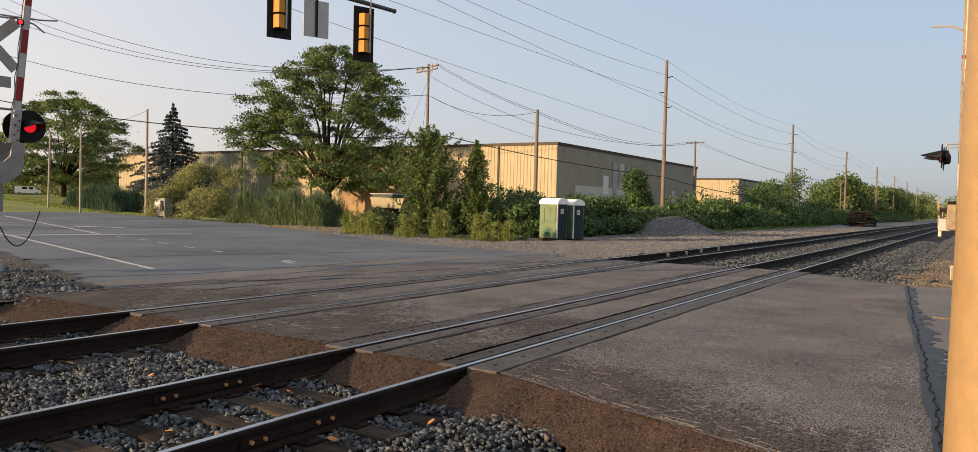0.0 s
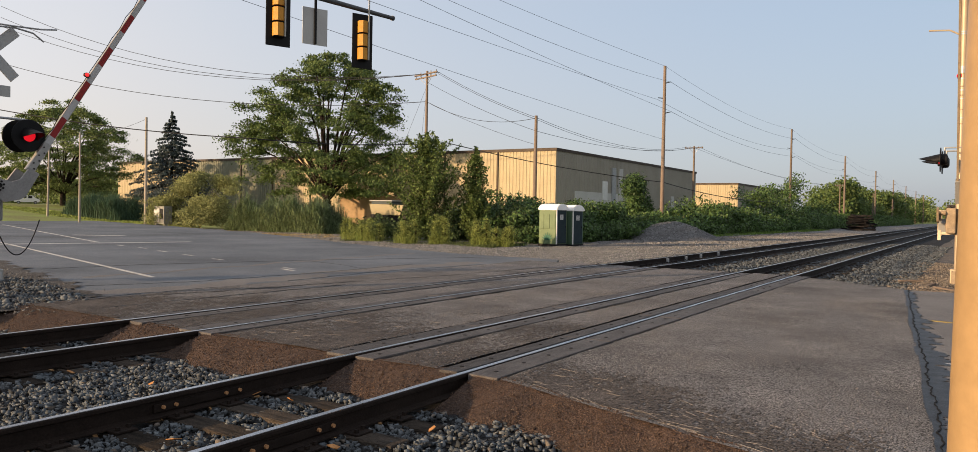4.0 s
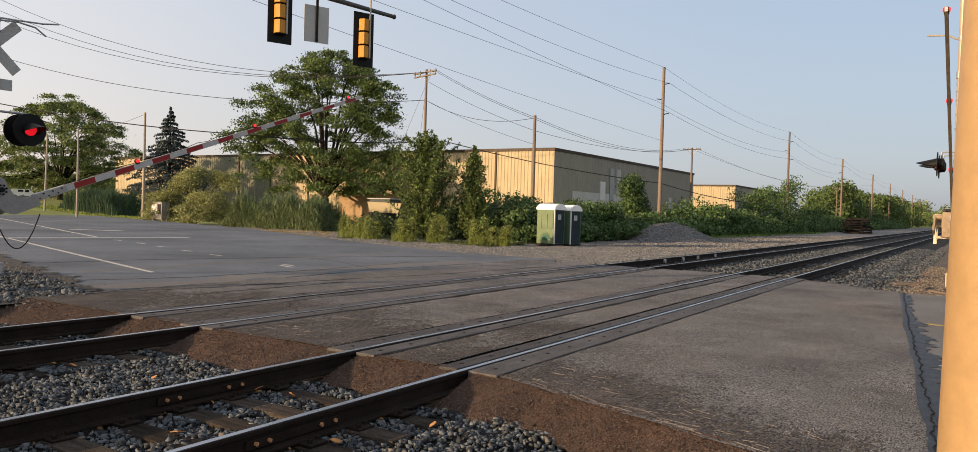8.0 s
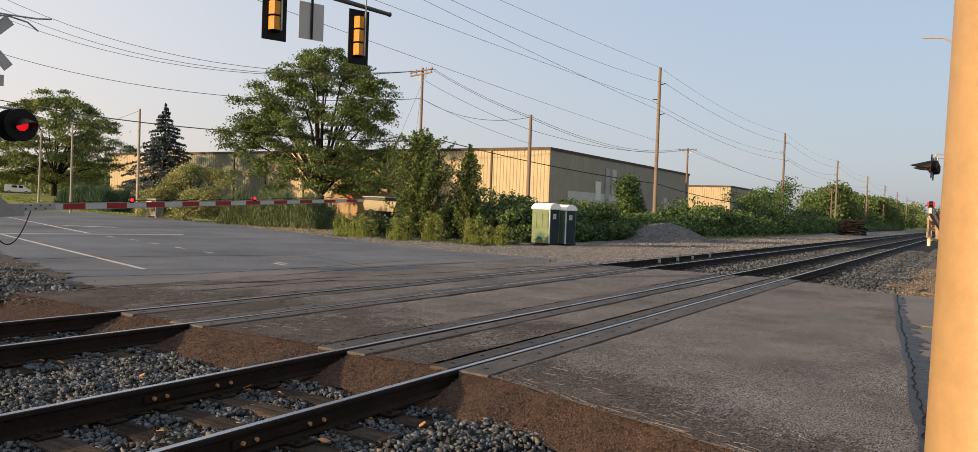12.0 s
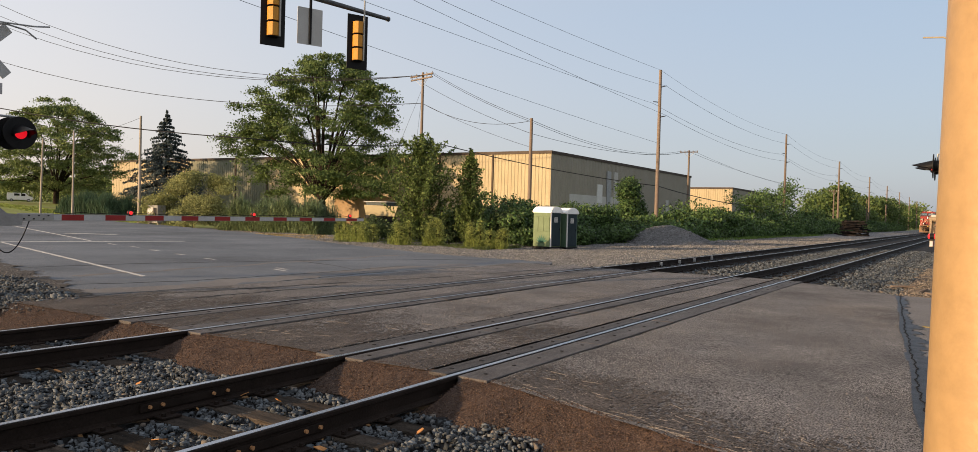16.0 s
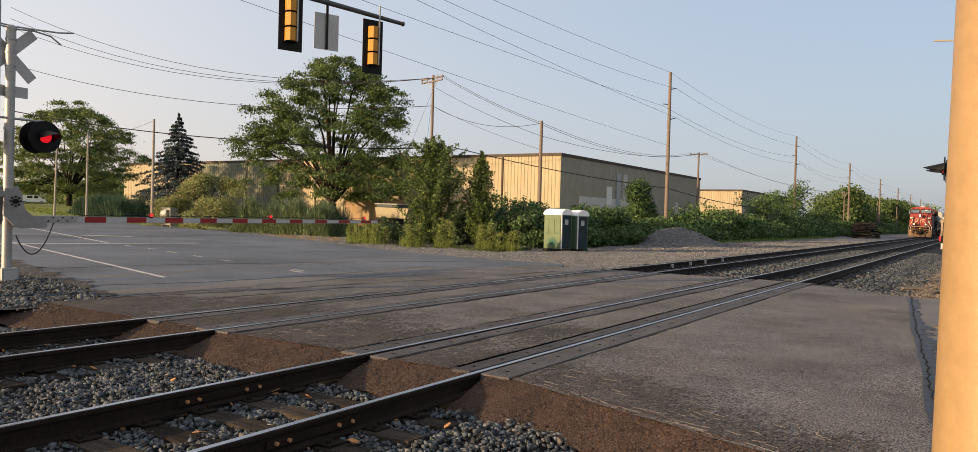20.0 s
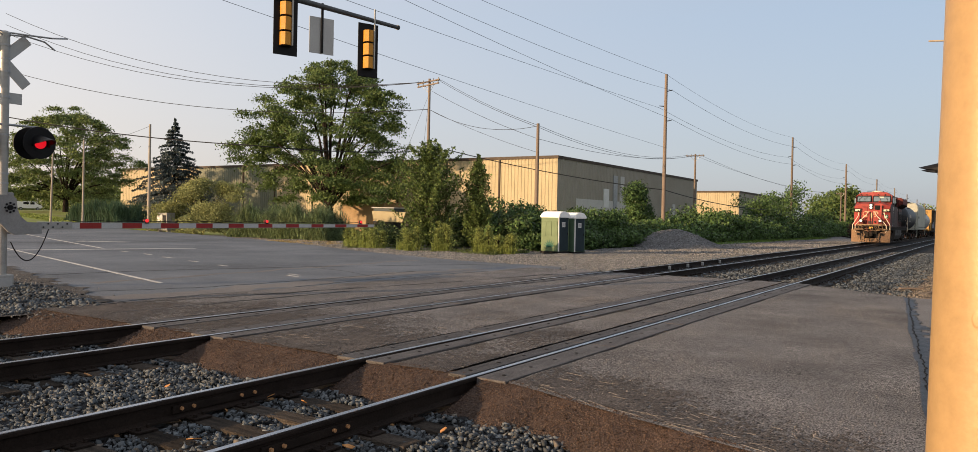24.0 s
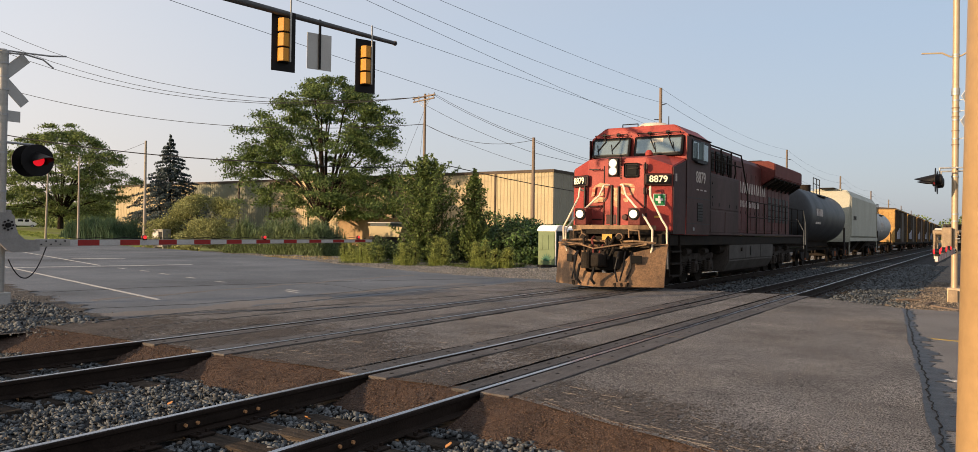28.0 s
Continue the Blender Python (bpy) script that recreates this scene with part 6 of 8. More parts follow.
for _i in range(24):
    _x, _y = _lv.uniform(-12, -3.5), _lv.uniform(2.0, 5.4)
    tagged(part("dry_leaf", prism([(0, -.05), (.03, 0), (.012, .06), (-.02, .03), (-.03, -.01)], "z", 0, .006), mat("dry_leaf", (.42, .20, .07), .8, var=.3, scale=9, fine=40, bump=.1), None, m=pose(_x, _y, float(bed_z(np.array(_x), np.array(_y))) + .06, _lv.uniform(-25, 25), _lv.uniform(-25, 25), _lv.uniform(0, 360))), "curled dry orange leaf on the stones", "leaf", "dry leaves")

# crack with sealant, seam between the two pavements
def ribbon(name, pts, w0, w1, z, material, label, seed, cat="road marking"):
    """A flat strip along a line, with an uneven width."""
    g = random.Random(seed)
    bm = bmesh.new()
    prev = None
    for i, (x, y) in enumerate(pts):
        a, b = g.uniform(w0, w1), g.uniform(w0, w1)
        p = (bm.verts.new((x - a, y, z)), bm.verts.new((x + b, y, z)))
        if prev:
            bm.faces.new((prev[0], prev[1], p[1], p[0]))
        prev = p
    r = bmesh.ops.extrude_face_region(bm, geom=list(bm.faces))
    for v in [e for e in r["geom"] if isinstance(e, bmesh.types.BMVert)]:
        v.co.z -= 0.006
    return tagged(part(name, bm, material), label, cat, kind="structure")


_sr = random.Random(2)


def tar_band():
    """Sealant with a fairly straight edge along the seam and a ragged spread on the grey side."""
    bm = bmesh.new()
    prev, wide = None, .2
    for i, y in enumerate(np.arange(4.4, 19.6, .035)):
        if i % 9 == 0:
            wide = _sr.choice([.10, .17, .26, .33, .22, .30]) * (1.0 if y < 14 else .6)
        tooth = wide * (1 - .55 * ((i % 9) / 9) * _sr.random()) + _sr.uniform(-.03, .03)
        x = float(seam_x(y)) + .015 * math.sin(y * 2.2) + _sr.uniform(-.008, .008)
        p = [bm.verts.new((x - .02, float(y), -.0085)), bm.verts.new((x + max(.04, tooth), float(y), -.0085))]
        if prev:
            bm.faces.new((prev[0], prev[1], p[1], p[0]))
        prev = p
    r = bmesh.ops.extrude_face_region(bm, geom=list(bm.faces))
    for v in [e for e in r["geom"] if isinstance(e, bmesh.types.BMVert)]:
        v.co.z -= 0.005
    return bm


tagged(part("crack_seal", tar_band(), TAR), "black tar sealant smeared along a crack", "road marking", kind="structure")
ribbon("crack", [(float(seam_x(y)) + .012 * math.sin(y * 2.7) + .012 * math.sin(y * 13) + .009 * math.sin(y * 31) + .05, y) for y in np.arange(4.6, 19.6, .07)], 0.001, 0.009, -0.0015, BLACK, "jagged open crack in the asphalt", 5)


def stripe(name, a, b, w, z, material, label):
    a, b = Vector((a[0], a[1], 0)), Vector((b[0], b[1], 0))
    d = (b - a).normalized()
    n = Vector((-d.y, d.x, 0)) * w / 2
    bm = prism([tuple((p)[:2]) for p in (a - n, b - n, b + n, a + n)], "z", z - .004, z)
    return tagged(part(name, bm, material), label, "road marking", kind="structure")


PAINT_FAINT = mat("worn_faint_paint", (0.34, 0.345, 0.35), 0.85, var=0.25, scale=8, fine=90, bump=0.3, speck=0.5)
RW, RE = -0.041, -0.0095
stripe("lane_line", (-33.9, 15.75), (-15.7, 10.55), .105, RW, PAINT_WHITE, "white painted lane line")
stripe("stop_line", (-32.4, 14.0), (-30.2, 22.1), .4, RW, PAINT_WHITE, "worn white stop line across the lanes")
stripe("lane_line", (-61, 28.5), (-31.85, 18.74), .12, RW, PAINT_WHITE, "white painted lane line")
stripe("arrow_mark", (-40.1, 22.2), (-37.9, 23.7), .45, RW, PAINT_WHITE, "worn white arrow mark on the road")
for _p, _q in (((-29.4, 18.05), (-28.6, 17.87)), ((-27.1, 17.56), (-26.4, 17.42)), ((-24.85, 16.86), (-24.1, 16.7)), ((-22.4, 16.14), (-21.7, 16.0)), ((-20.1, 15.5), (-19.45, 15.38)), ((-15.6, 14.25), (-14.9, 14.02)), ((-15.9, 14.6), (-15.3, 14.42))):
    stripe("faint_mark", _p, _q, .09, RW, PAINT_FAINT, "short worn white dash on asphalt")
ribbon("dust_band", [(-13.55 - .25 * math.sin(y * .5) + .12 * math.sin(y * 2.1), y) for y in np.arange(7.7, 20.5, .22)], .28, .62, -.0432, ASPHALT_EAST, "dusty tan band of worn asphalt by the tracks", 55, "road")
ribbon("dust_band", [(-17.2 + .2 * (y - 15) * -.55 + .1 * math.sin(y * 2.3), y) for y in np.arange(9.5, 23, .25)], .05, .22, -.0432, ASPHALT_EAST, "dusty tan streak on the grey road", 56, "road")
# long cracks and joints in the grey road beside the tracks
_way = [[(-12.95, 6.95), (-12.91, 9.1), (-12.83, 11.4), (-13.2, 15.2), (-12.85, 19.4), (-12.3, 23.0)], [(-19.5, 9.95), (-19.2, 12.6), (-17.7, 17.1), (-15.0, 22.5), (-14.2, 24.0)], [(-17.7, 17.05), (-15.6, 16.5), (-13.2, 15.3)], [(-11.3, 6.9), (-11.25, 8.8), (-11.15, 12.0)], [(-12.6, 7.06), (-12.03, 9.2), (-11.71, 11.6), (-11.0, 15.4), (-10.6, 20)], [(-14.9, 8.5), (-14.2, 10.4), (-14.0, 14.0), (-14.3, 18.2)]]
for _i, _l in enumerate(_way):
    _ys = np.arange(_l[0][1], _l[-1][1], .12) if _l[0][1] < _l[-1][1] else np.arange(_l[-1][1], _l[0][1], .12)
    _so = sorted(_l, key=lambda p: p[1])
    _xs = np.interp(_ys, [p[1] for p in _so], [p[0] for p in _so])
    ribbon("road_crack", [(float(x) + .03 * math.sin(y * 5 + _i) + .02 * math.sin(y * 13), float(y)) for x, y in zip(_xs, _ys)], .006, (.022, .03, .016, .02, .05, .012)[_i], (-.039 if _l[0][0] < -12.65 else -.0045), TAR if _i != 4 else RUBBER, "thin dark crack along the pavement joint", 60 + _i)
stripe("lane_line", (-0.43, 9.92), (9, 8.3), .1, RE, PAINT_WHITE, "white painted lane line")
stripe("centre_line", (-0.73, 14.0), (9, 11.5), .1, RE, PAINT_YELLOW, "faded yellow centre line")
# pale scrapes on the crossing
SCRAPE = mat("pale_scrape", (.20, .18, .162), .9, var=.3, scale=8, fine=90, bump=.4, speck=.5)
_sc = random.Random(9)
_pp = np.random.default_rng(22).uniform(0, 6, 4)


def scrape_z(x, y):
    """Height of the crossing surface under a scrape."""
    if x > -4:
        return -0.012 + 0.006 * math.sin(x * 3 + 1) * math.sin(y * 1.1) + 0.004 * math.sin(x * 7) * math.sin(y * 5 + 2)
    return -0.012 + 0.006 * math.sin(x * 3 + _pp[0]) * math.sin(y * 1.1 + _pp[1]) + 0.004 * math.sin(x * 7 + _pp[2]) * math.sin(y * 5 + _pp[3])


for _i in range(70):
    _near = _i < 44
    _x = _sc.uniform(-3.5, -.6) if _near else _sc.uniform(-7.7, -6.3)
    _yy = float(near_y(np.array(_x))) + .06 + _sc.random() ** 2 * .9 if _near else _sc.uniform(6.5, 9.0)
    _a = -19 + _sc.uniform(-22, 22) if _near else _sc.choice([8, 82, 14, 76]) + _sc.uniform(-8, 8)
    _l = _sc.uniform(.06, .30)
    _w = _sc.uniform(.0015, .005)
    bm = prism([(-_l / 2, -_w), (_l / 2, -_w * .5), (_l / 2, _w * .4), (-_l / 2, _w)], "z", -.002, .0012)
    tagged(part("scrape_mark", bm, SCRAPE, None, m=pose(_x, _yy, scrape_z(_x, _yy) + .005, 0, 0, _a)), "thin pale scrape in the asphalt", "scrape", "scrapes", "structure")

# pale aggregate worn out of the crossing surface
def chip_z(x, y):
    ok = (y > near_y(np.maximum(x, -3.8)) + .02) & (x < seam_x(y) - .02)
    for r in RAILS:
        ok &= np.abs(x - r) > .36
    wear = np.sin(x * 2.3 + 1) * np.sin(y * 1.7) + .8 * np.sin(x * .9 + y * .6) + 1.2 * (y < near_y(np.maximum(x, -3.8)) + .9)
    keep = wear > np.random.default_rng(3).uniform(-1.6, 1.3, len(x))
    return np.where(ok & keep, -0.0115, np.nan)


CHIP = mat("worn_aggregate", (0.19, 0.172, 0.156), 0.9, var=0.2, scale=9, fine=60, bump=0.1, island=0.5)
tagged(part("worn_aggregate", scatter_stones(46000, (-8.3, -0.2), (5.0, 17), chip_z, 0.003, 0.0075, 107, 0.35), CHIP), "pale stone chips worn out of the asphalt", "aggregate", kind="stuff")

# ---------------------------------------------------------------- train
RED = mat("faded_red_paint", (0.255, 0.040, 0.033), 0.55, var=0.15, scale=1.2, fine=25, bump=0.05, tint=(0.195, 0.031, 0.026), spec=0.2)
# side red: soot, and the shade of the side away from the sun
RED_DULL = mat("sooty_shaded_red_paint", (0.047, 0.021, 0.020), 0.6, var=0.25, scale=1.0, fine=18, bump=0.05, tint=(0.036, 0.022, 0.020), stretch=(1, 1, 0.35), spec=0.15)
RED_MID = mat("mid_dark_red_paint", (0.115, 0.030, 0.026), 0.65, var=0.25, scale=1.0, fine=18, bump=0.05, spec=0.12)
TAN_STEEL = mat("worn_tan_steel", (0.24, 0.155, 0.085), 0.7, var=0.3, scale=5, fine=40, bump=0.1, tint=(0.12, 0.08, 0.05))
GRIME = mat("grimy_black_steel", (0.011, 0.010, 0.009), 0.8, var=0.4, scale=3, fine=30, bump=0.15, tint=(0.024, 0.019, 0.015), spec=0.08)
RUST_PLOW = mat("rusty_plow", (0.205, 0.125, 0.068), 0.65, var=0.35, scale=1.6, fine=22, bump=0.15, tint=(0.095, 0.062, 0.040))
HANDRAIL = mat("cream_handrail", (0.62, 0.52, 0.40), 0.5, var=0.15, scale=4, fine=40, bump=0.03)
TANK_GREY = mat("dark_tank_grey", (0.033, 0.036, 0.041), 0.5, var=0.2, scale=0.8, fine=15, bump=0.03)
GLASS = mat("cab_glass", (0.15, 0.20, 0.22), 0.05, metal=0.4, var=0.1, bump=0.0, spec=0.8)
DARK_GLASS = mat("dark_door_glass", (0.012, 0.013, 0.014), 0.7, var=0.1, bump=0.0, spec=0.05)
HEADLAMP = mat("headlamp", (0.16, 0.13, 0.09), 0.6, var=0.02, bump=0.0, emit=(1.0, 0.78, 0.45), power=1.5)
# hood red, darkened by the unlit side's shade in the colour
HOOD_RED = mat("shaded_maroon_paint", (0.088, 0.026, 0.025), 0.6, var=0.25, scale=1.0, fine=18, bump=0.05, tint=(0.058, 0.025, 0.024), spec=0.15)
LETTER = mat("faded_white_lettering", (0.52, 0.48, 0.45), 0.7, var=0.3, scale=6, fine=50, bump=0.0, tint=(0.30, 0.26, 0.24))
GREEN_SIGN = mat("green_sign", (0.02, 0.16, 0.05), 0.5, var=0.1, bump=0.0)


def wheelset(parent, y, r=0.53):
    bm = bmesh.new()
    for s in (-1, 1):
        rod((s * 0.69, y, r), (s * 0.80, y, r), r, r, 28, bm)
        rod((s * 0.66, y, r), (s * 0.69, y, r), r + 0.028, r + 0.028, 28, bm)
    rod((-0.7, y, r), (0.7, y, r), 0.09, 0.09, 12, bm)
    return part("wheelset", bm, GRIME, parent, "dark steel wheels and axle")


def loco_truck(parent, y0, y1):
    """Three-axle truck: cast side frames with pedestals, journal boxes, coil springs and brake gear."""
    TRUCK = mat("dusty_truck_casting", (0.050, 0.043, 0.038), 0.85, var=0.4, scale=4, fine=30, bump=0.2, tint=(0.022, 0.019, 0.017), spec=0.08)
    mid = (y0 + y1) / 2
    axles = (y0 + .75, mid, y1 - .75)
    for s in (1, -1):
        bm = box(s * 1.06 - .08, s * 1.06 + .08, y0 + .1, y1 - .1, .80, 1.0, .03)
        for y in axles:
            for d in (-.34, .34):
                prism([(y + d - .12, .82), (y + d + .12, .82), (y + d + .08, .40), (y + d - .08, .40)], "x", s * 1.06 - .09, s * 1.06 + .09, bm)
            prism([(y - .42, .46), (y + .42, .46), (y + .3, .34), (y - .3, .34)], "x", s * 1.06 - .06, s * 1.06 + .06, bm)
        for y in (y0 + 1.55, y1 - 1.55):
            prism([(y - .42, 1.0), (y + .42, 1.0), (y + .30, .62), (y - .30, .62)], "x", s * 1.06 - .07, s * 1.06 + .07, bm)
        f = part("truck_frame", bm, TRUCK, parent, "grimy cast truck side frame")
        for y in axles:
            part("journal_box", box(s * 1.16 - .10, s * 1.16 + .10, y - .2, y + .2, .36, .74, .04), TRUCK, f)
            part("journal_cap", rod((s * 1.25, y, .54), (s * 1.30, y, .54), .13, .11, 16), TRUCK, f)
        for y in (y0 + 1.25, y0 + 1.85, y1 - 1.85, y1 - 1.25):
            bm = bmesh.new()
            for k in range(6):
                rod((s * 1.14, y, .36 + k * .07), (s * 1.14, y, .395 + k * .07), 0.11, 0.11, 12, bm)
            part("coil_spring", bm, GRIME, f, smooth=40)
        for y in (y0 + .2, mid - .95, mid + .95):
            part("brake_cylinder", rod((s * 1.2, y - .22, 1.06), (s * 1.2, y + .22, 1.06), 0.12, 0.12, 14), TRUCK, f, smooth=40)
            part("brake_hanger", rod((s * 1.12, y, 1.0), (s * 1.0, y + .12, .42), .035, .03, 6), GRIME, f)
        part("sand_pipe", tube([(s * 1.1, y0 - .02, 1.2), (s * .95, y0 - .1, .7), (s * .8, y0 + .08, .2)], .03, 6), GRIME, f)
    for y in axles:
        wheelset(parent, y)


def rails_of(parent, pts_list, r, material, name, label=""):
    for pts in pts_list:
        part(name, tube(pts, r, 7), material, parent, label, smooth=40)


def locomotive():
    L = thing("locomotive", pose(TRACK_2, 21.8, 0), "faded red diesel freight locomotive with a grimy plow", "locomotive", "train")
    # frame and deck
    part("frame_sill", box(-1.50, 1.50, 0.25, 20.3, 1.28, 1.60, 0.02), GRIME, L, "dark underframe sill")
    part("deck", box(-1.58, 1.58, 0.05, 20.5, 1.62, 1.70, 0.01), RED_DULL, L)
    # wide nose with angled cheeks and a crowned top
    bm = bmesh.new()
    plan = [(-1.6, 1.5), (-1.6, 0.10), (-.93, -0.28), (.93, -0.28), (1.6, 0.10), (1.6, 1.5)]
    top = [(-1.6, 1.5, 3.97), (-1.6, 0.12, 3.60), (-.93, -0.20, 3.86), (.93, -0.20, 3.86), (1.6, 0.12, 3.60), (1.6, 1.5, 3.97)]
    lo = [bm.verts.new((x, y, 1.70)) for x, y in plan]
    hi = [bm.verts.new(p) for p in top]
    back = [bm.verts.new((x, 1.5, 4.10)) for x in (-.93, .93)]
    for i in range(5):
        bm.faces.new((lo[i], lo[i + 1], hi[i + 1], hi[i]))
    bm.faces.new((lo[5], lo[0], hi[0], back[0], back[1], hi[5]))
    bm.faces.new(lo[::-1])
    bm.faces.new((hi[0], hi[1], hi[2], back[0]))
    bm.faces.new((back[0], hi[2], hi[3], back[1]))
    bm.faces.new((back[1], hi[3], hi[4], hi[5]))
    bmesh.ops.recalc_face_normals(bm, faces=bm.faces)
    bmesh.ops.bevel(bm, geom=list(bm.edges), offset=0.03, segments=2, affect="EDGES")
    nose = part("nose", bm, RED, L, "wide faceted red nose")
    part("nose_door", box(-.36, .88, -0.305, -0.27, 1.86, 3.62, 0.012), RED, nose, "red nose door")
    for x in (.88, -.40):
        part("door_edge", box(x, x + .028, -0.312, -0.275, 1.84, 3.64, 0.006), BLACK_PAINT, nose)
    wf = part("door_window_frame", box(.26, .72, -0.322, -0.30, 3.27, 3.70, 0.05), BLACK_PAINT, nose, "black rubber door window frame")
    part("door_window", box(.32, .66, -0.330, -0.318, 3.33, 3.64, 0.03), DARK_GLASS, wf)
    for z in (3.58, 2.87, 2.14):
        part("door_hinge", box(.86, .98, -.335, -.285, z - .085, z + .085, .015), RED_DULL, nose)
        part("hinge_pin", rod((.92, -.345, z - .12), (.92, -.345, z + .12), .02, .02, 8), BLACK_PAINT, nose)
    hl = part("headlight_housing", box(-0.22, 0.10, -0.40, -0.27, 3.33, 3.86, 0.03), BLACK_PAINT, nose, "black twin headlight housing")
    part("housing_rim", box(-0.25, 0.13, -0.345, -0.27, 3.30, 3.89, 0.03), RED_DULL, nose)
    for z in (3.70, 3.47):
        part("headlight", lathe([(0.108, 0), (0.108, 0.03), (0.05, 0.045)], 20, m=pose(-0.06, -0.40, z, 90)), HEADLAMP, hl, "lit round headlight")
        part("bezel", lathe([(0.13, -.01), (0.13, 0.025), (0.108, 0.028)], 20, m=pose(-0.06, -0.40, z, 90)), STEEL_GREY, hl)
    for k in range(9):
        part("hinge_knuckle", box(.13, .17, -.33, -.28, 3.24 + .075 * k, 3.29 + .075 * k, .008), RED_DULL, nose)
    for s in (-1, 1):
        nb = part("number_board", box(-0.37, 0.37, -0.06, 0.03, -0.135, 0.135, 0.04), BLACK_PAINT, nose, "black number board with lit cream figures", m=pose(s * 1.24, -0.14, 3.21, 0, 0, s * 29.5))
        part("board_rim", box(-0.41, 0.41, -0.035, 0.03, -0.175, 0.175, 0.05), RED_DULL, nb)
        part("figures", text_mesh("8879", 0.27), mat("lit_figures", (.75, .66, .45), .5, var=.05, bump=0, emit=(1.0, .82, .5), power=.22), nb, m=pose(0, -0.064, 0, 90))
        dl = part("ditch_light", box(-0.19, 0.19, -0.06, 0.35, -0.30, 0.20, 0.03), RED_MID, nose, "ditch light in a red bracket", m=pose(s * 0.84 - .02, -0.86, 2.16))
        part("ditch_lens", lathe([(0.115, 0), (0.115, 0.03), (0.06, 0.05)], 20, m=pose(0, -0.10, 0.02, 90)), HEADLAMP, dl, "lit round lamp")
        part("lens_ring", lathe([(0.16, -.05), (0.17, 0.02), (0.125, 0.032)], 20, m=pose(0, -0.08, 0.02, 90)), BLACK_PAINT, dl)
        part("ditch_leg", box(-.10, .10, -.02, .30, -.46, -.28, .01), GRIME, dl)
        part("grab_iron", tube([(s * .62 - .22, -.27, 3.56), (s * .62 - .22, -.36, 3.54), (s * .62 + .1, -.36, 3.54), (s * .62 + .1, -.27, 3.56)], 0.017, 6), BLACK_PAINT, nose)
    for z in (2.42, 2.02):
        part("grab_iron", tube([(-.88, -.27, z), (-.88, -.37, z), (-.46, -.37, z + .02), (-.46, -.27, z + .02)], .017, 6), BLACK_PAINT, nose)
    # dark uprights that hold the front handrails
    for x, z0, z1 in ((-1.0, 1.8, 3.06), (-.12, 1.8, 3.06), (.10, 1.8, 3.02)):
        part("rail_upright", box(x - .028, x + .028, -.37, -.26, z0, z1, .01), BLACK_PAINT, nose)
    # crest, left as plain worn shapes
    CREST = mat("worn_cream_paint", (0.46, 0.34, 0.20), 0.7, var=0.4, scale=7, fine=40, bump=0.0, tint=(0.34, 0.085, 0.055), amount=0.52)
    for poly in ([(-.78, 2.62), (-.72, 2.54), (-.36, 2.57), (-.28, 2.68), (-.66, 2.73)], [(-.80, 2.72), (-.70, 2.74), (-.66, 3.02), (-.76, 2.98)],
                 [(-.72, 3.04), (-.50, 3.14), (-.26, 3.10), (-.24, 2.98), (-.56, 3.01)], [(-.52, 2.74), (-.36, 2.76), (-.40, 2.86), (-.50, 2.86)],
                 [(.16, 3.12), (.56, 3.08), (.60, 2.98), (.16, 3.02)], [(.16, 3.0), (.26, 3.0), (.26, 2.76), (.16, 2.80)], [(.46, 2.97), (.60, 2.96), (.56, 2.78), (.40, 2.74), (.32, 2.80), (.46, 2.84)],
                 [(-.07, 2.98), (.05, 2.98), (.05, 2.40), (-.07, 2.44)], [(.24, 2.66), (.42, 2.70), (.38, 2.56), (.26, 2.54)]):
        part("crest", prism(poly, "y", -0.311, -0.287), CREST, nose, "worn pale crest, plain shape")
    sg = part("first_aid_sign", box(-.17, .17, -.012, .012, -.17, .17), WHITE_PAINT, nose, "white-edged green sign with a cross", m=pose(1.27, -0.105, 2.62, 0, 0, 29.5))
    part("sign_face", box(-.155, .155, -.018, -.011, -.155, .155), GREEN_SIGN, sg)
    part("cross_bar", box(-.11, .11, -.023, -.017, -.035, .035), WHITE_PAINT, sg)
    part("cross_bar", box(-.035, .035, -.0225, -.0165, -.11, .11), WHITE_PAINT, sg)
    part("warning_label", box(-.08, .08, -.012, -.0, -.03, .03), mat("amber_label", (.55, .30, .05), .5, var=.1, bump=0), nose, m=pose(1.22, -.125, 2.12, 0, 0, 29.5))
    part("vent_panel", box(-.30, .02, -.318, -.29, 1.90, 2.18, .01), RED_DULL, nose)
    part("valve", rod((.32, -.28, 2.10), (.32, -.42, 2.10), .10, .08, 14), RED_DULL, nose)
    part("horn_pod", lathe([(.11, 0), (.12, .08), (.07, .16), (.02, .18)], 16, m=pose(.58, .85, 4.02)), RED, nose, "small red dome on the nose")
    # cab with a faceted brow
    bm = bmesh.new()
    sec = lambda y: [bm.verts.new(p) for p in ((-1.62, y, 1.60), (-1.62, y, 4.68), (-1.15, y, 5.04), (1.15, y, 5.04), (1.62, y, 4.68), (1.62, y, 1.60))]
    a, b = sec(1.20), sec(3.75)
    for v in a[1:5]:
        v.co.y += 0.02 + (v.co.z - 4.0) * 0.30
    bm.faces.new(a[::-1])
    bm.faces.new(b)
    for i in range(6):
        j = (i + 1) % 6
        bm.faces.new((a[i], a[j], b[j], b[i]))
    bmesh.ops.recalc_face_normals(bm, faces=bm.faces)
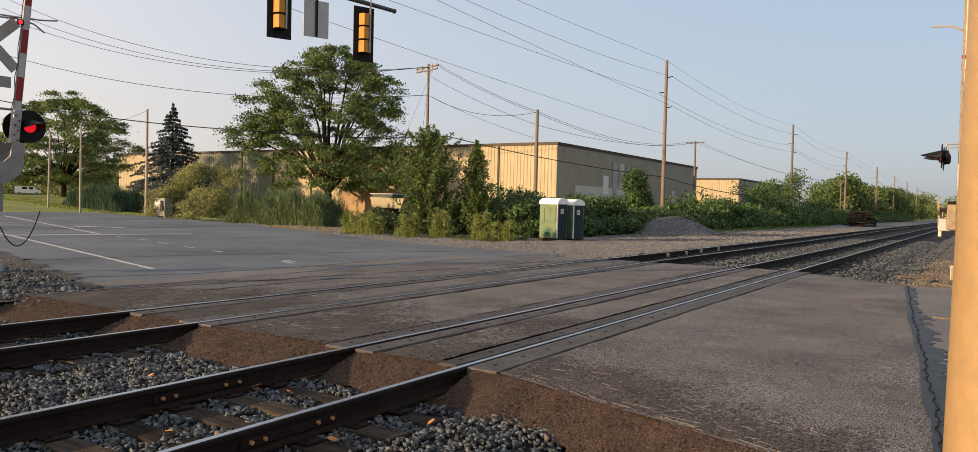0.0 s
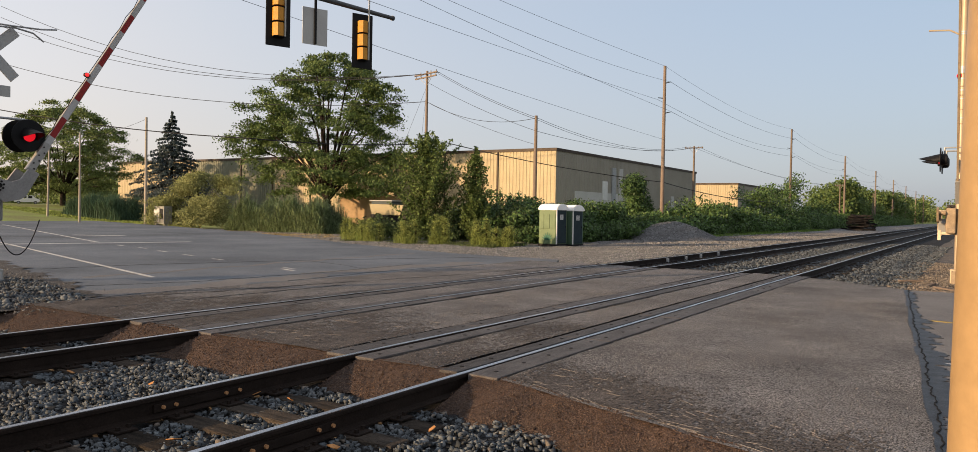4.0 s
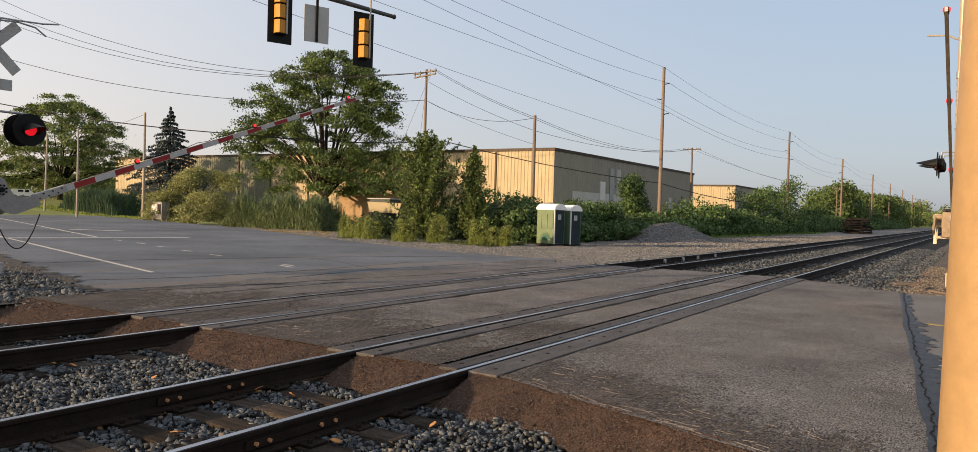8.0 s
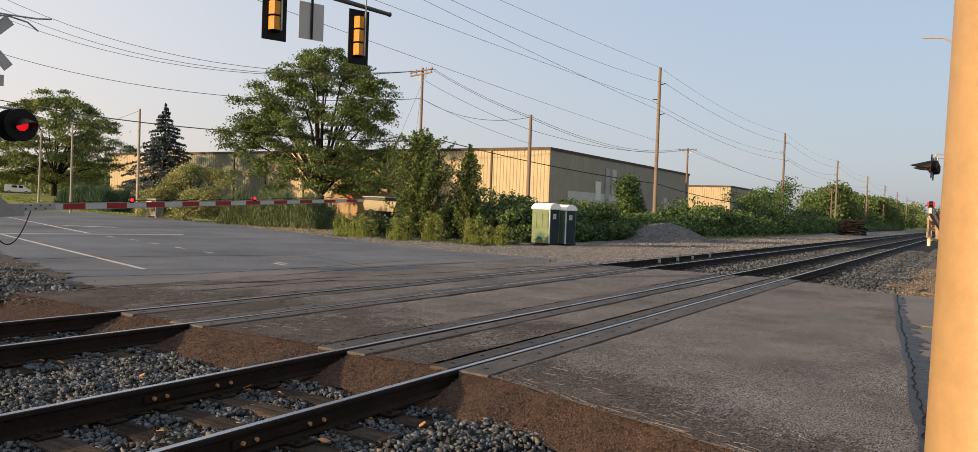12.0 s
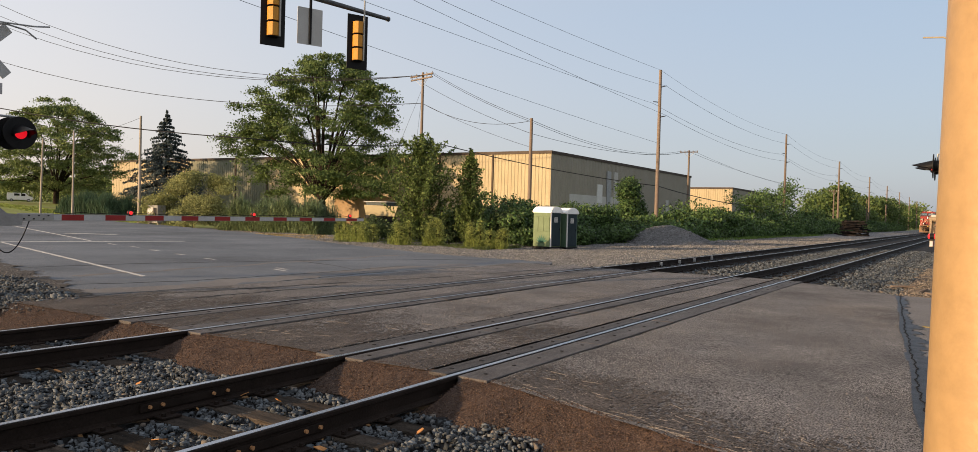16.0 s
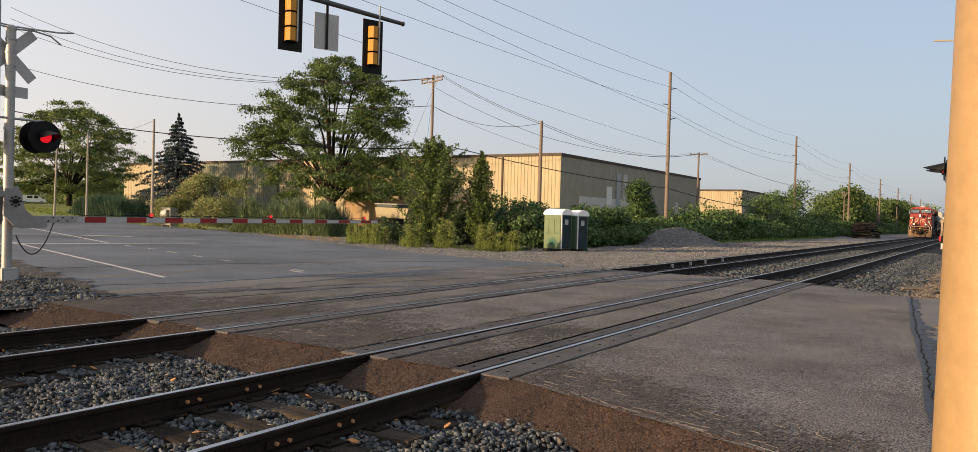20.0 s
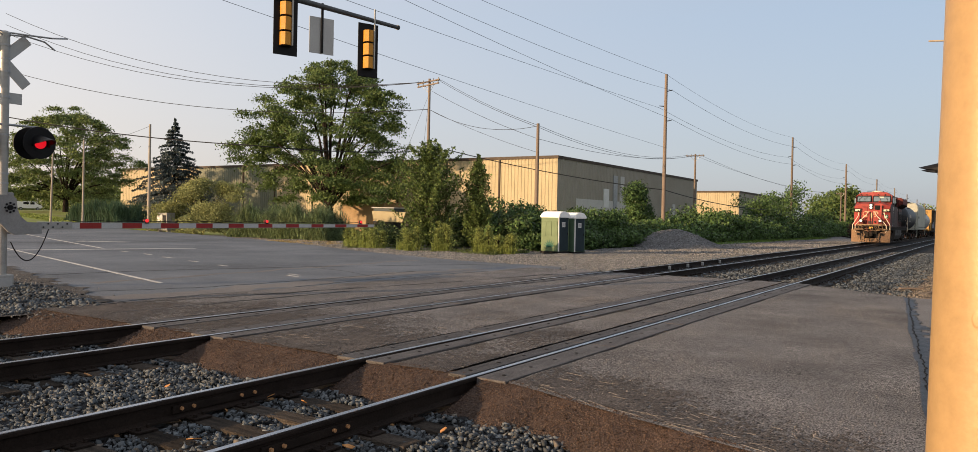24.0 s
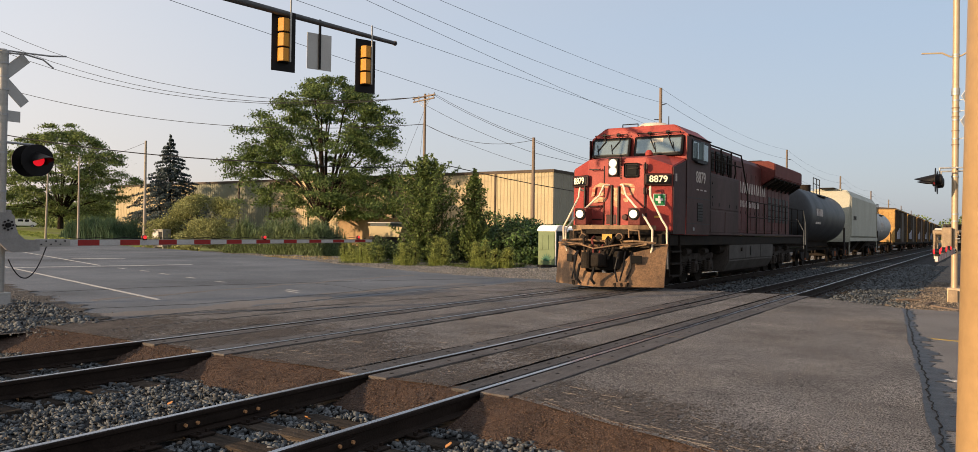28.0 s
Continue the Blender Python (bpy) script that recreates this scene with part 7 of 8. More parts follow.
    bmesh.ops.bevel(bm, geom=list(bm.edges), offset=0.03, segments=2, affect="EDGES")
    cabp = part("cab", bm, RED, L, "red cab with two windshields")
    rake = math.degrees(math.atan(0.22))
    for s, w in ((-1, 0.60), (1, 0.74)):
        cx = -.87 if s < 0 else .71
        fr = part("windshield_frame", box(-w - .06, w + .06, -.05, .03, -.33, .33, .07), BLACK_PAINT, cabp, "black rubber window frame", m=pose(cx, 1.35, 4.36, -rake))
        part("windshield", box(-w, w, -.06, .0, -.265, .265, .05), GLASS, fr, "tinted windshield glass")
        part("sun_visor", box(-w * .35, w * .2, -.064, -.058, .10, .24, .004), mat("pale_visor", (.42, .40, .34), .6, var=.1, bump=0), fr) if s > 0 else None
        part("visor_rail", tube([(-w + .05, -.04, .36), (-w + .05, -.14, .40), (w - .05, -.14, .40), (w - .05, -.04, .36)], .014, 5), BLACK_PAINT, cabp, m=pose(cx, 1.35, 4.36, -rake))
        for k in (-.42, .38):
            part("wiper_arm", tube([(k * w, -.10, .42), (k * w + .06, -.09, .20), (k * w + .20 * s, -.075, -.12)], .016, 5), BLACK_PAINT, cabp, m=pose(cx, 1.35, 4.36, -rake))
            part("wiper_blade", tube([(k * w + .20 * s - .02, -.075, .10), (k * w + .20 * s + .05, -.072, -.22)], .012, 5), BLACK_PAINT, cabp, m=pose(cx, 1.35, 4.36, -rake))
            part("wiper_motor", box(k * w - .06, k * w + .06, -.12, -.02, .38, .46, .015), BLACK_PAINT, cabp, m=pose(cx, 1.35, 4.36, -rake))
        # side plates darker than the front: the side's shade is in the paint
        part("cab_side", box(s * 1.618 - .010, s * 1.618 + .012, 1.30, 3.74, 1.62, 4.64), RED_DULL, cabp, "dull red cab side, soot and shade in the paint")
        part("nose_side", prism([(.14, 1.62), (1.30, 1.62), (1.30, 3.88), (.14, 3.58)], "x", s * 1.596 - .01, s * 1.596 + .012), RED_DULL, nose, "dull red nose side, soot and shade in the paint")
        wfr = part("side_window_frame", box(s * 1.636 - .02, s * 1.636 + .02, 1.72, 3.42, 3.92, 4.58, .03), BLACK_PAINT, cabp)
        for y0, y1 in ((1.80, 2.18), (2.24, 2.84), (2.90, 3.34)):
            part("side_window", box(s * 1.655 - .012, s * 1.655 + .012, y0, y1, 3.99, 4.52, .015), GLASS, wfr, "sliding cab window")
        part("wind_deflector", box(s * 1.70, s * 1.86, 2.22, 2.26, 3.96, 4.50, .01), GLASS, wfr, "small hinged glass wind deflector")
        part("arm_rest", box(s * 1.66 - .02, s * 1.66 + .07, 2.0, 3.0, 3.86, 3.92, .01), BLACK_PAINT, cabp)
        part("drip_rail", box(s * 1.60 - .03, s * 1.60 + .05, 1.55, 3.75, 4.66, 4.70, .01), GRIME, cabp)
        ven = part("cab_vent", box(s * 1.634 - .01, s * 1.634 + .012, 2.34, 2.88, 2.04, 2.62, .01), BLACK_PAINT, cabp, "black louvred vent")
        for k in range(6):
            part("vent_slat", box(s * 1.648 - .006, s * 1.648 + .008, 2.38, 2.84, 2.08 + k * .09, 2.10 + k * .09), GRIME, ven)
        part("figures", text_mesh("8879", 0.50), LETTER, cabp, m=pose(s * 1.634, 2.68, 3.42, 90, 0, 90 * s))
        for k in range(3):
            part("data_bar", box(s * 1.630, s * 1.636, 2.25 + k * .4, 2.48 + k * .4, 3.02, 3.06), LETTER, cabp, "small marking, plain bar")
        for z in (2.76, 1.96):
            part("cab_seam", box(s * 1.622 - .008, s * 1.622 + .014, 1.34, 3.72, z - .012, z + .012), BLACK_PAINT, cabp)
        part("cab_seam", box(s * 1.622 - .008, s * 1.622 + .014, 3.715, 3.745, 1.64, 4.6), BLACK_PAINT, cabp)
        part("nose_seam", box(s * 1.600, s * 1.612, 1.27, 1.30, 1.64, 3.86), BLACK_PAINT, nose)
        part("step_light", box(s * 1.63, s * 1.66, 1.9, 2.0, 1.74, 1.84, .01), STEEL_GREY, cabp)
        part("data_plate", box(s * 1.605, s * 1.615, .30, .44, 3.18, 3.40), LETTER, nose, "small pale plate, plain bar")
    part("roof_plate", box(-1.08, 1.08, 1.75, 3.72, 5.035, 5.06, .01), GRIME, cabp)
    part("roof_hatch", lathe([(.52, 0), (.54, .06), (.40, .15), (.05, .18)], 24, m=pose(.18, 2.35, 5.05)), HANDRAIL, cabp, "round tan roof air unit", smooth=40)
    for k in (-.12, .0, .12):
        part("horn", lathe([(.03, 0), (.035, .26), (.085, .36)], 14, m=pose(.55 + k, 3.4, 5.12, 90)), GRIME, cabp)
    part("antenna", rod((.3, 3.4, 5.1), (.3, 3.4, 5.6), .02, .012, 6), GRIME, cabp)
    rails_of(cabp, [[(-.62, 1.65, 5.04), (-.62, 1.65, 5.14), (-.1, 1.65, 5.14), (-.1, 1.65, 5.04)]], .017, BLACK_PAINT, "roof_grab")
    for y in (2.05, 3.7, 5.35, 15.35, 17.0, 18.65):
        part("traction_motor", box(-.62, .62, y - .4, y + .4, .28, 1.0, .05), GRIME, L)
    part("belly_duct", box(-.9, .9, 1.2, 19.6, 1.0, 1.30, .03), GRIME, L)
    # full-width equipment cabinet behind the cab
    c2 = part("equipment_cabinet", box(-1.57, 1.57, 3.78, 7.6, 1.60, 3.70, .04), RED_DULL, L, "full-width equipment cabinet, soot and shade in its paint")
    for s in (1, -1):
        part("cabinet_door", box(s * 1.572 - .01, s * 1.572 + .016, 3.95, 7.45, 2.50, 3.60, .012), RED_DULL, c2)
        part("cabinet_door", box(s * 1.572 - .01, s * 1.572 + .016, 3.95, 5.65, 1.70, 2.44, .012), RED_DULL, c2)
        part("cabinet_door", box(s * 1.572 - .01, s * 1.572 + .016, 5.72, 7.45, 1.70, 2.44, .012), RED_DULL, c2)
        for y in (4.15, 4.9, 6.2, 7.2):
            part("latch", box(s * 1.59 - .01, s * 1.59 + .012, y, y + .05, 2.60, 2.72, .005), BLACK_PAINT, c2)
        for z in (3.35, 2.9):
            part("door_knob", rod((s * 1.58, 4.12, z), (s * 1.61, 4.12, z), .035, .03, 10), BLACK_PAINT, c2)
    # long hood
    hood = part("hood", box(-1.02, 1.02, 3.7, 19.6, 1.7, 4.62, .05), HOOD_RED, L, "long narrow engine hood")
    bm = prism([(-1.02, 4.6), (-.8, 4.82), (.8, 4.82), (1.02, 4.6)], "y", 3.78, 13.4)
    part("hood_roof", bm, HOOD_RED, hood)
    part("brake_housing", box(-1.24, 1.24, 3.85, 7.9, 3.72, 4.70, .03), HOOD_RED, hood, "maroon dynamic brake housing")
    for k in range(5):
        y = 4.02 + k * .78
        gr = part("brake_grille", box(1.24, 1.29, y, y + .52, 3.86, 4.58, .01), BLACK_PAINT, hood, "black louvred grille")
        for q in range(5):
            part("grille_slat", box(1.28, 1.31, y + .03, y + .49, 3.92 + q * .135, 3.95 + q * .135), GRIME, gr)
        part("cabinet_pipe", tube([(1.34, y + .6, 3.70), (1.40, y + .6, 3.95), (1.36, y + .66, 4.4)], .03, 6), GRIME, hood)
    part("roof_catwalk", box(-.7, .7, 3.8, 13.2, 4.82, 4.86, .01), GRIME, hood)
    rails_of(L, [[(1.56, 3.85, 3.70), (1.56, 3.85, 4.62), (1.56, 7.9, 4.62)], [(1.56, 3.85, 4.18), (1.56, 7.9, 4.18)], [(1.56, 5.2, 3.70), (1.56, 5.2, 4.62)], [(1.56, 6.5, 3.70), (1.56, 6.5, 4.62)],
                 [(1.56, 7.9, 4.62), (1.57, 8.4, 3.9), (1.57, 8.9, 3.2), (1.57, 8.9, 1.72)]], .028, GRIME, "cabinet_rail", "dark pipe rail")
    for k in range(15):
        y = 7.8 + k * 0.76
        hd = part("hood_door", box(1.018, 1.042, y, y + .70, 1.85, 4.20, .008), HOOD_RED, hood)
        part("door_latch", box(1.04, 1.056, y + .60, y + .64, 2.5, 2.62), BLACK_PAINT, hd)
        part("door_latch", box(1.04, 1.056, y + .60, y + .64, 3.3, 3.42), BLACK_PAINT, hd)
        if k > 8:
            lv = part("door_louvre", box(1.04, 1.055, y + .10, y + .58, 2.25, 3.40, .008), BLACK_PAINT, hd)
            for q in range(3):
                part("louvre_slat", box(1.054, 1.066, y + .10, y + .58, 2.5 + q * .3, 2.53 + q * .3), GRIME, lv)
    # worn name lettering as plain slanted bars
    for k in range(8):
        y, t = 9.9 + k * .56, .10 if k % 2 else -.10
        bm = prism([(y, 3.36), (y + .13, 3.36), (y + .13 + t, 3.80), (y + t, 3.80)], "x", 1.041, 1.047)
        prism([(y + .24, 3.36), (y + .36, 3.36), (y + .36 - t, 3.80), (y + .24 - t, 3.80)], "x", 1.041, 1.047, bm)
        part("lettering_bar", bm, LETTER, hood, "worn pale letter, plain bars")
    for k in range(7):
        y = 9.9 + k * .46
        bm = box(1.041, 1.047, y, y + .11, 2.78, 3.06)
        box(1.041, 1.047, y + .20, y + .30, 2.80, 3.04 - .07 * (k % 2), 0, bm)
        part("lettering_bar", bm, LETTER, hood, "worn pale letter, plain bars")
    # flared radiator
    bm = prism([(-1.0, 3.85), (-1.62, 4.22), (-1.62, 4.78), (-1.35, 4.92), (1.35, 4.92), (1.62, 4.78), (1.62, 4.22), (1.0, 3.85)], "y", 13.4, 19.5)
    bmesh.ops.bevel(bm, geom=list(bm.edges), offset=.03, segments=2, affect="EDGES")
    rad = part("radiator", bm, RED_MID, L, "flared red radiator housing")
    for s in (1, -1):
        part("radiator_screen", prism([(s * 1.08, 3.88), (s * 1.58, 4.18), (s * 1.60, 4.15), (s * 1.10, 3.85)], "y", 13.7, 19.2), GRIME, rad, "black radiator intake screen")
        for k in range(7):
            part("radiator_rib", prism([(s * 1.06, 3.84), (s * 1.60, 4.16), (s * 1.60, 4.05), (s * 1.06, 3.70)], "y", 13.6 + k * .92, 13.66 + k * .92), GRIME, rad)
    part("radiator_fan", box(-1.0, 1.0, 13.6, 18.8, 4.92, 4.98, .01), GRIME, rad)
    part("exhaust_stack", box(-.35, .35, 11.2, 12.4, 4.82, 5.02, .03), GRIME, hood)
    # handrails and steps
    for s in (1, -1):
        X = s * 1.57
        rails_of(L, [[(X, 8.9, 2.96), (X, 20.2, 2.96)], [(X, 8.9, 2.35), (X, 20.2, 2.35)]], .021, GRIME, "walkway_rail", "dark walkway handrail")
        for k in range(9):
            y = 8.9 + k * 1.41
            part("stanchion", rod((X, y, 1.70), (X, y, 2.96), .024, .022, 7), GRIME, L)
        rails_of(L, [[(s * 1.06, -.34, 2.90), (s * 1.12, -.44, 2.98), (s * 1.14, -.48, 2.70), (s * 1.50, -.50, 2.02), (s * 1.64, -.48, 1.80), (s * 1.64, -.40, .62)],
                     [(s * .18, -.38, 3.06), (s * .30, -.50, 3.05), (s * .42, -.56, 2.74), (s * 1.12, -.80, 2.05), (s * 1.36, -.88, 1.72), (s * 1.36, -.88, 1.20), (s * 1.30, -.86, 1.06)]], .030, HANDRAIL, "nose_handrail", "cream-painted front handrail")
        rails_of(L, [[(s * .72, -1.02, 1.50), (s * .74, -1.10, 1.72), (s * 1.02, -1.04, 1.70), (s * 1.04, -1.0, 1.42)]], .024, TAN_STEEL, "pilot_grab", "worn grab rail over the plow")
        rails_of(L, [[(X, 20.2, 2.96), (s * 1.6, 20.6, 2.4), (s * 1.6, 20.7, 1.2)], [(X - .1 * s, 19.2, 2.5), (s * 1.58, 20.3, 1.9), (s * 1.58, 20.4, 1.0)]], .024, HANDRAIL, "rear_handrail", "cream-painted rear handrail")
        bm = box(s * 1.28 - .30, s * 1.28 + .28, 0.95, 1.0, 0.36, 1.60)
        box(s * 1.28 - .30, s * 1.28 - .26, 0.02, 1.0, 0.36, 1.60, 0, bm)
        box(s * 1.28 - .30, s * 1.28 + .28, 0.02, 0.07, 0.36, 1.60, 0, bm)
        st = part("step_well", bm, GRIME, L, "boarding step well")
        for z in (.36, .72, 1.08):
            part("step", box(s * 1.46 - .16, s * 1.46 + .16, .07, .95, z, z + .05, .008), TAN_STEEL if s < 0 else GRIME, st)
    # platform edge, pilot and plow
    arc = [(-1.26, -.3), (-1.22, -.74), (-.95, -.94), (-.5, -1.03), (0, -1.06), (.5, -1.03), (.95, -.94), (1.22, -.74), (1.26, -.3)]
    part("anticlimber", prism(arc, "z", 1.74, 1.86), TAN_STEEL, L, "worn tan platform edge above the coupler")
    part("anticlimber_lip", prism([(x * .97, y * .97) for x, y in arc], "z", 1.60, 1.74), GRIME, L)
    part("front_platform", box(-1.56, 1.56, -.30, .06, 1.60, 1.70, .01), GRIME, L)
    part("end_sheet", box(-1.2, 1.2, -.5, -.3, .95, 1.60, .02), GRIME, L, "dark pilot end sheet")
    for x in (-1.32, 1.32):
        part("pilot_post", box(x - .16, x + .16, -.42, -.2, .5, 1.62, .02), GRIME, L)
    for x, z in ((-.70, 1.52), (.44, 1.54), (.10, 1.40)):
        sk = part("cable_socket", rod((x, -.86, z), (x, -1.08, z - .02), .10, .11, 14), RUST_PLOW, L, "round jumper cable socket")
        part("socket_lid", rod((x, -1.085, z - .02), (x, -1.12, z - .02), .085, .07, 14), GRIME, sk)
    part("tag", box(-.10, .22, -1.07, -1.03, 1.42, 1.60, .01), mat("amber_tag", (.45, .26, .05), .6, var=.3, scale=6, fine=30, bump=.05), L, "small amber tag plate")
    for x0, x1, z in ((-1.45, .1, 1.40), (-1.5, -.2, 1.26), (.45, 1.40, 1.38), (.50, 1.30, 1.28)):
        part("pilot_rod", tube([(x0, -.92, z), ((x0 + x1) / 2, -1.22, z + .03), (x1, -.96, z - .02)], .032, 6), TAN_STEEL if x0 > 0 else RUST_PLOW, L)
    part("pilot_plate", prism([(.50, 1.18), (1.30, 1.30), (1.30, 1.36), (.50, 1.26)], "y", -1.16, -.9), TAN_STEEL, L)
    # black box paints the shade of the deep recess behind the coupler
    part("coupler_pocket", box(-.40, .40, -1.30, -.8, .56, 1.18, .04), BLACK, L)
    for s in (1, -1):
        part("draft_lug", box(s * .50 - .10, s * .50 + .10, -1.42, -.9, .62, 1.12, .03), RUST_PLOW if s < 0 else GRIME, L)
    part("draft_housing", box(-.75, .75, -.75, .4, .85, 1.55, .06), GRIME, L)
    # V-shaped plow: two wings swept back, with a raised notch for the coupler
    for s in (1, -1):
        n = 9
        bm = bmesh.new()
        fr_, bk = [], []
        for i in range(n):
            f = i / (n - 1)
            x = s * 1.72 * f
            yb, yt = -1.85 + 1.02 * f ** 1.15, -1.52 + .92 * f ** 1.2
            zt = .50 if f < .3 else (.50 + (f - .3) / .13 * .54 if f < .43 else 1.04 + (f - .43) / .57 * .28)
            fr_.append((bm.verts.new((x * .985, yb, .12)), bm.verts.new((x * .99, (yb * .62 + yt * .38), .12 + (zt - .12) * .5)), bm.verts.new((x, yt, zt))))
            bk.append((bm.verts.new((x * .985, yb + .05, .12)), bm.verts.new((x * .99, (yb * .62 + yt * .38) + .05, .12 + (zt - .12) * .5)), bm.verts.new((x, yt + .05, zt))))
        for i in range(n - 1):
            for q in (0, 1):
                bm.faces.new((fr_[i][q], fr_[i + 1][q], fr_[i + 1][q + 1], fr_[i][q + 1]))
                bm.faces.new((bk[i][q], bk[i][q + 1], bk[i + 1][q + 1], bk[i + 1][q]))
            bm.faces.new((fr_[i][2], fr_[i + 1][2], bk[i + 1][2], bk[i][2]))
            bm.faces.new((fr_[i][0], bk[i][0], bk[i + 1][0], fr_[i + 1][0]))
        for i in (0, n - 1):
            for q in (0, 1):
                bm.faces.new((fr_[i][q], fr_[i][q + 1], bk[i][q + 1], bk[i][q]))
        pl = part("plow", bm, RUST_PLOW, L, "wide rust-brown steel plow wing", smooth=30)
        # black piece set in the wing as the shade of its slot
        part("plow_slot", prism([(s * .92, -1.335), (s * 1.16, -1.17), (s * 1.16, -1.13), (s * .92, -1.295)], "z", .78, 1.00), BLACK, pl, "black piece painting the shade in the plow's slot")
        part("plow_lip", prism([(s * .60, -1.30), (s * 1.74, -.62), (s * 1.70, -.50), (s * .60, -1.18)], "z", 1.30, 1.335), RUST_PLOW, pl)
    cp = part("coupler", box(-.16, .16, -1.95, -.6, .74, .98, .05), GRIME, L, "knuckle coupler")
    part("knuckle", rod((-.14, -2.0, .64), (-.14, -2.0, 1.08), .15, .15, 14), GRIME, cp)
    part("knuckle", box(.04, .30, -2.16, -1.75, .68, 1.04, .06), GRIME, cp)
    part("coupler_shank", box(-.24, .24, -1.62, -1.3, .66, 1.06, .04), GRIME, cp)
    part("uncoupling_lever", tube([(-1.5, -.98, 1.36), (-.6, -1.50, 1.30), (-.1, -1.62, 1.18), (.6, -1.50, 1.30), (1.5, -.98, 1.36)], .022, 6), RUST_PLOW, L)
    hr = random.Random(8)
    for s in (1, -1):
        for k in range(4):
            x = s * (.62 + k * .115)
            yy = -1.62 + .20 * k
            part("air_hose", tube([(x, yy + .12, 1.10), (x + .02 * s, yy - .02, .96), (x + hr.uniform(-.05, .05), yy - .10, .62), (x + hr.uniform(-.06, .08), yy - .16, .26 + .14 * hr.random())], .024, 6), BLACK_PAINT, L, "hanging black air hose")
            part("hose_coupling", rod((x, yy - .17, .24), (x + .02, yy - .18, .14), .038, .03, 8), GRIME, L)
    for k, (x0, x1, d) in enumerate(((-.62, -.22, .45), (-.35, .12, .62), (.10, .48, .5), (.30, -.05, .35))):
        part("jumper_cable", tube([(x0, -1.06, 1.52), (x0 + .05, -1.30, 1.44), ((x0 + x1) / 2, -1.50, 1.38 - d), (x1, -1.45, 1.30)], .032, 6), RED_MID if k == 1 else GRIME, L, "looping jumper cable")
    for x0, x1 in ((-.30, -.42), (.16, .02)):
        part("brake_pipe", tube([(x0, -1.5, 1.0), (x0 - .06, -1.98, .72), (x1, -2.02, .34), (x1 + .08, -1.96, .20)], .038, 7), BLACK_PAINT, L)
    # running gear
    loco_truck(L, 1.15, 5.95)
    loco_truck(L, 14.6, 19.4)
    bm = prism([(-1.30, .30), (-1.52, .72), (-1.52, 1.32), (1.52, 1.32), (1.52, .72), (1.30, .30)], "y", 6.5, 13.6)
    bmesh.ops.bevel(bm, geom=list(bm.edges), offset=.05, segments=2, affect="EDGES")
    ft = part("fuel_tank", bm, mat("dusty_fuel_tank", (0.058, 0.052, 0.047), .7, var=.25, scale=1.5, fine=20, bump=.08), L, "dusty grey fuel tank")
    part("fuel_gauge", box(1.515, 1.54, 9.6, 9.75, .85, 1.2), BLACK_PAINT, ft)
    part("filler_cap", rod((1.5, 8.2, 1.1), (1.57, 8.2, 1.1), .08, .07, 12), GRIME, ft)
    for y in (8.9, 11.3):
        part("tank_seam", box(1.518, 1.526, y, y + .03, .74, 1.3), GRIME, ft)
    part("air_reservoir", rod((1.2, 5.9, 1.12), (1.2, 6.9, 1.12), .17, .17, 16), GRIME, L, smooth=40)
    part("rear_coupler", box(-.15, .15, 20.4, 21.6, .74, .98, .04), GRIME, L)
    return L


def car_truck(parent, y):
    side = [(y - 1.25, .5), (y - 1.2, .72), (y - .5, .78), (y - .25, .92), (y + .25, .92), (y + .5, .78), (y + 1.2, .72), (y + 1.25, .5), (y + .95, .4), (y + .35, .3), (y - .35, .3), (y - .95, .4)]
    for s in (-1, 1):
        f = part("truck_frame", prism(side, "x", s * 1.0 - .07, s * 1.0 + .07), GRIME, parent)
        bm = bmesh.new()
        for k in range(4):
            rod((s * 1.06, y - .15 + .1 * k, .36), (s * 1.06, y - .15 + .1 * k, .72), .045, .045, 8, bm)
        part("spring_group", bm, mat("rusty_spring", (.22, .075, .03), .8, var=.3, scale=5, fine=30, bump=.2), f)
    for d in (-.88, .88):
        wheelset(parent, y + d, .46)


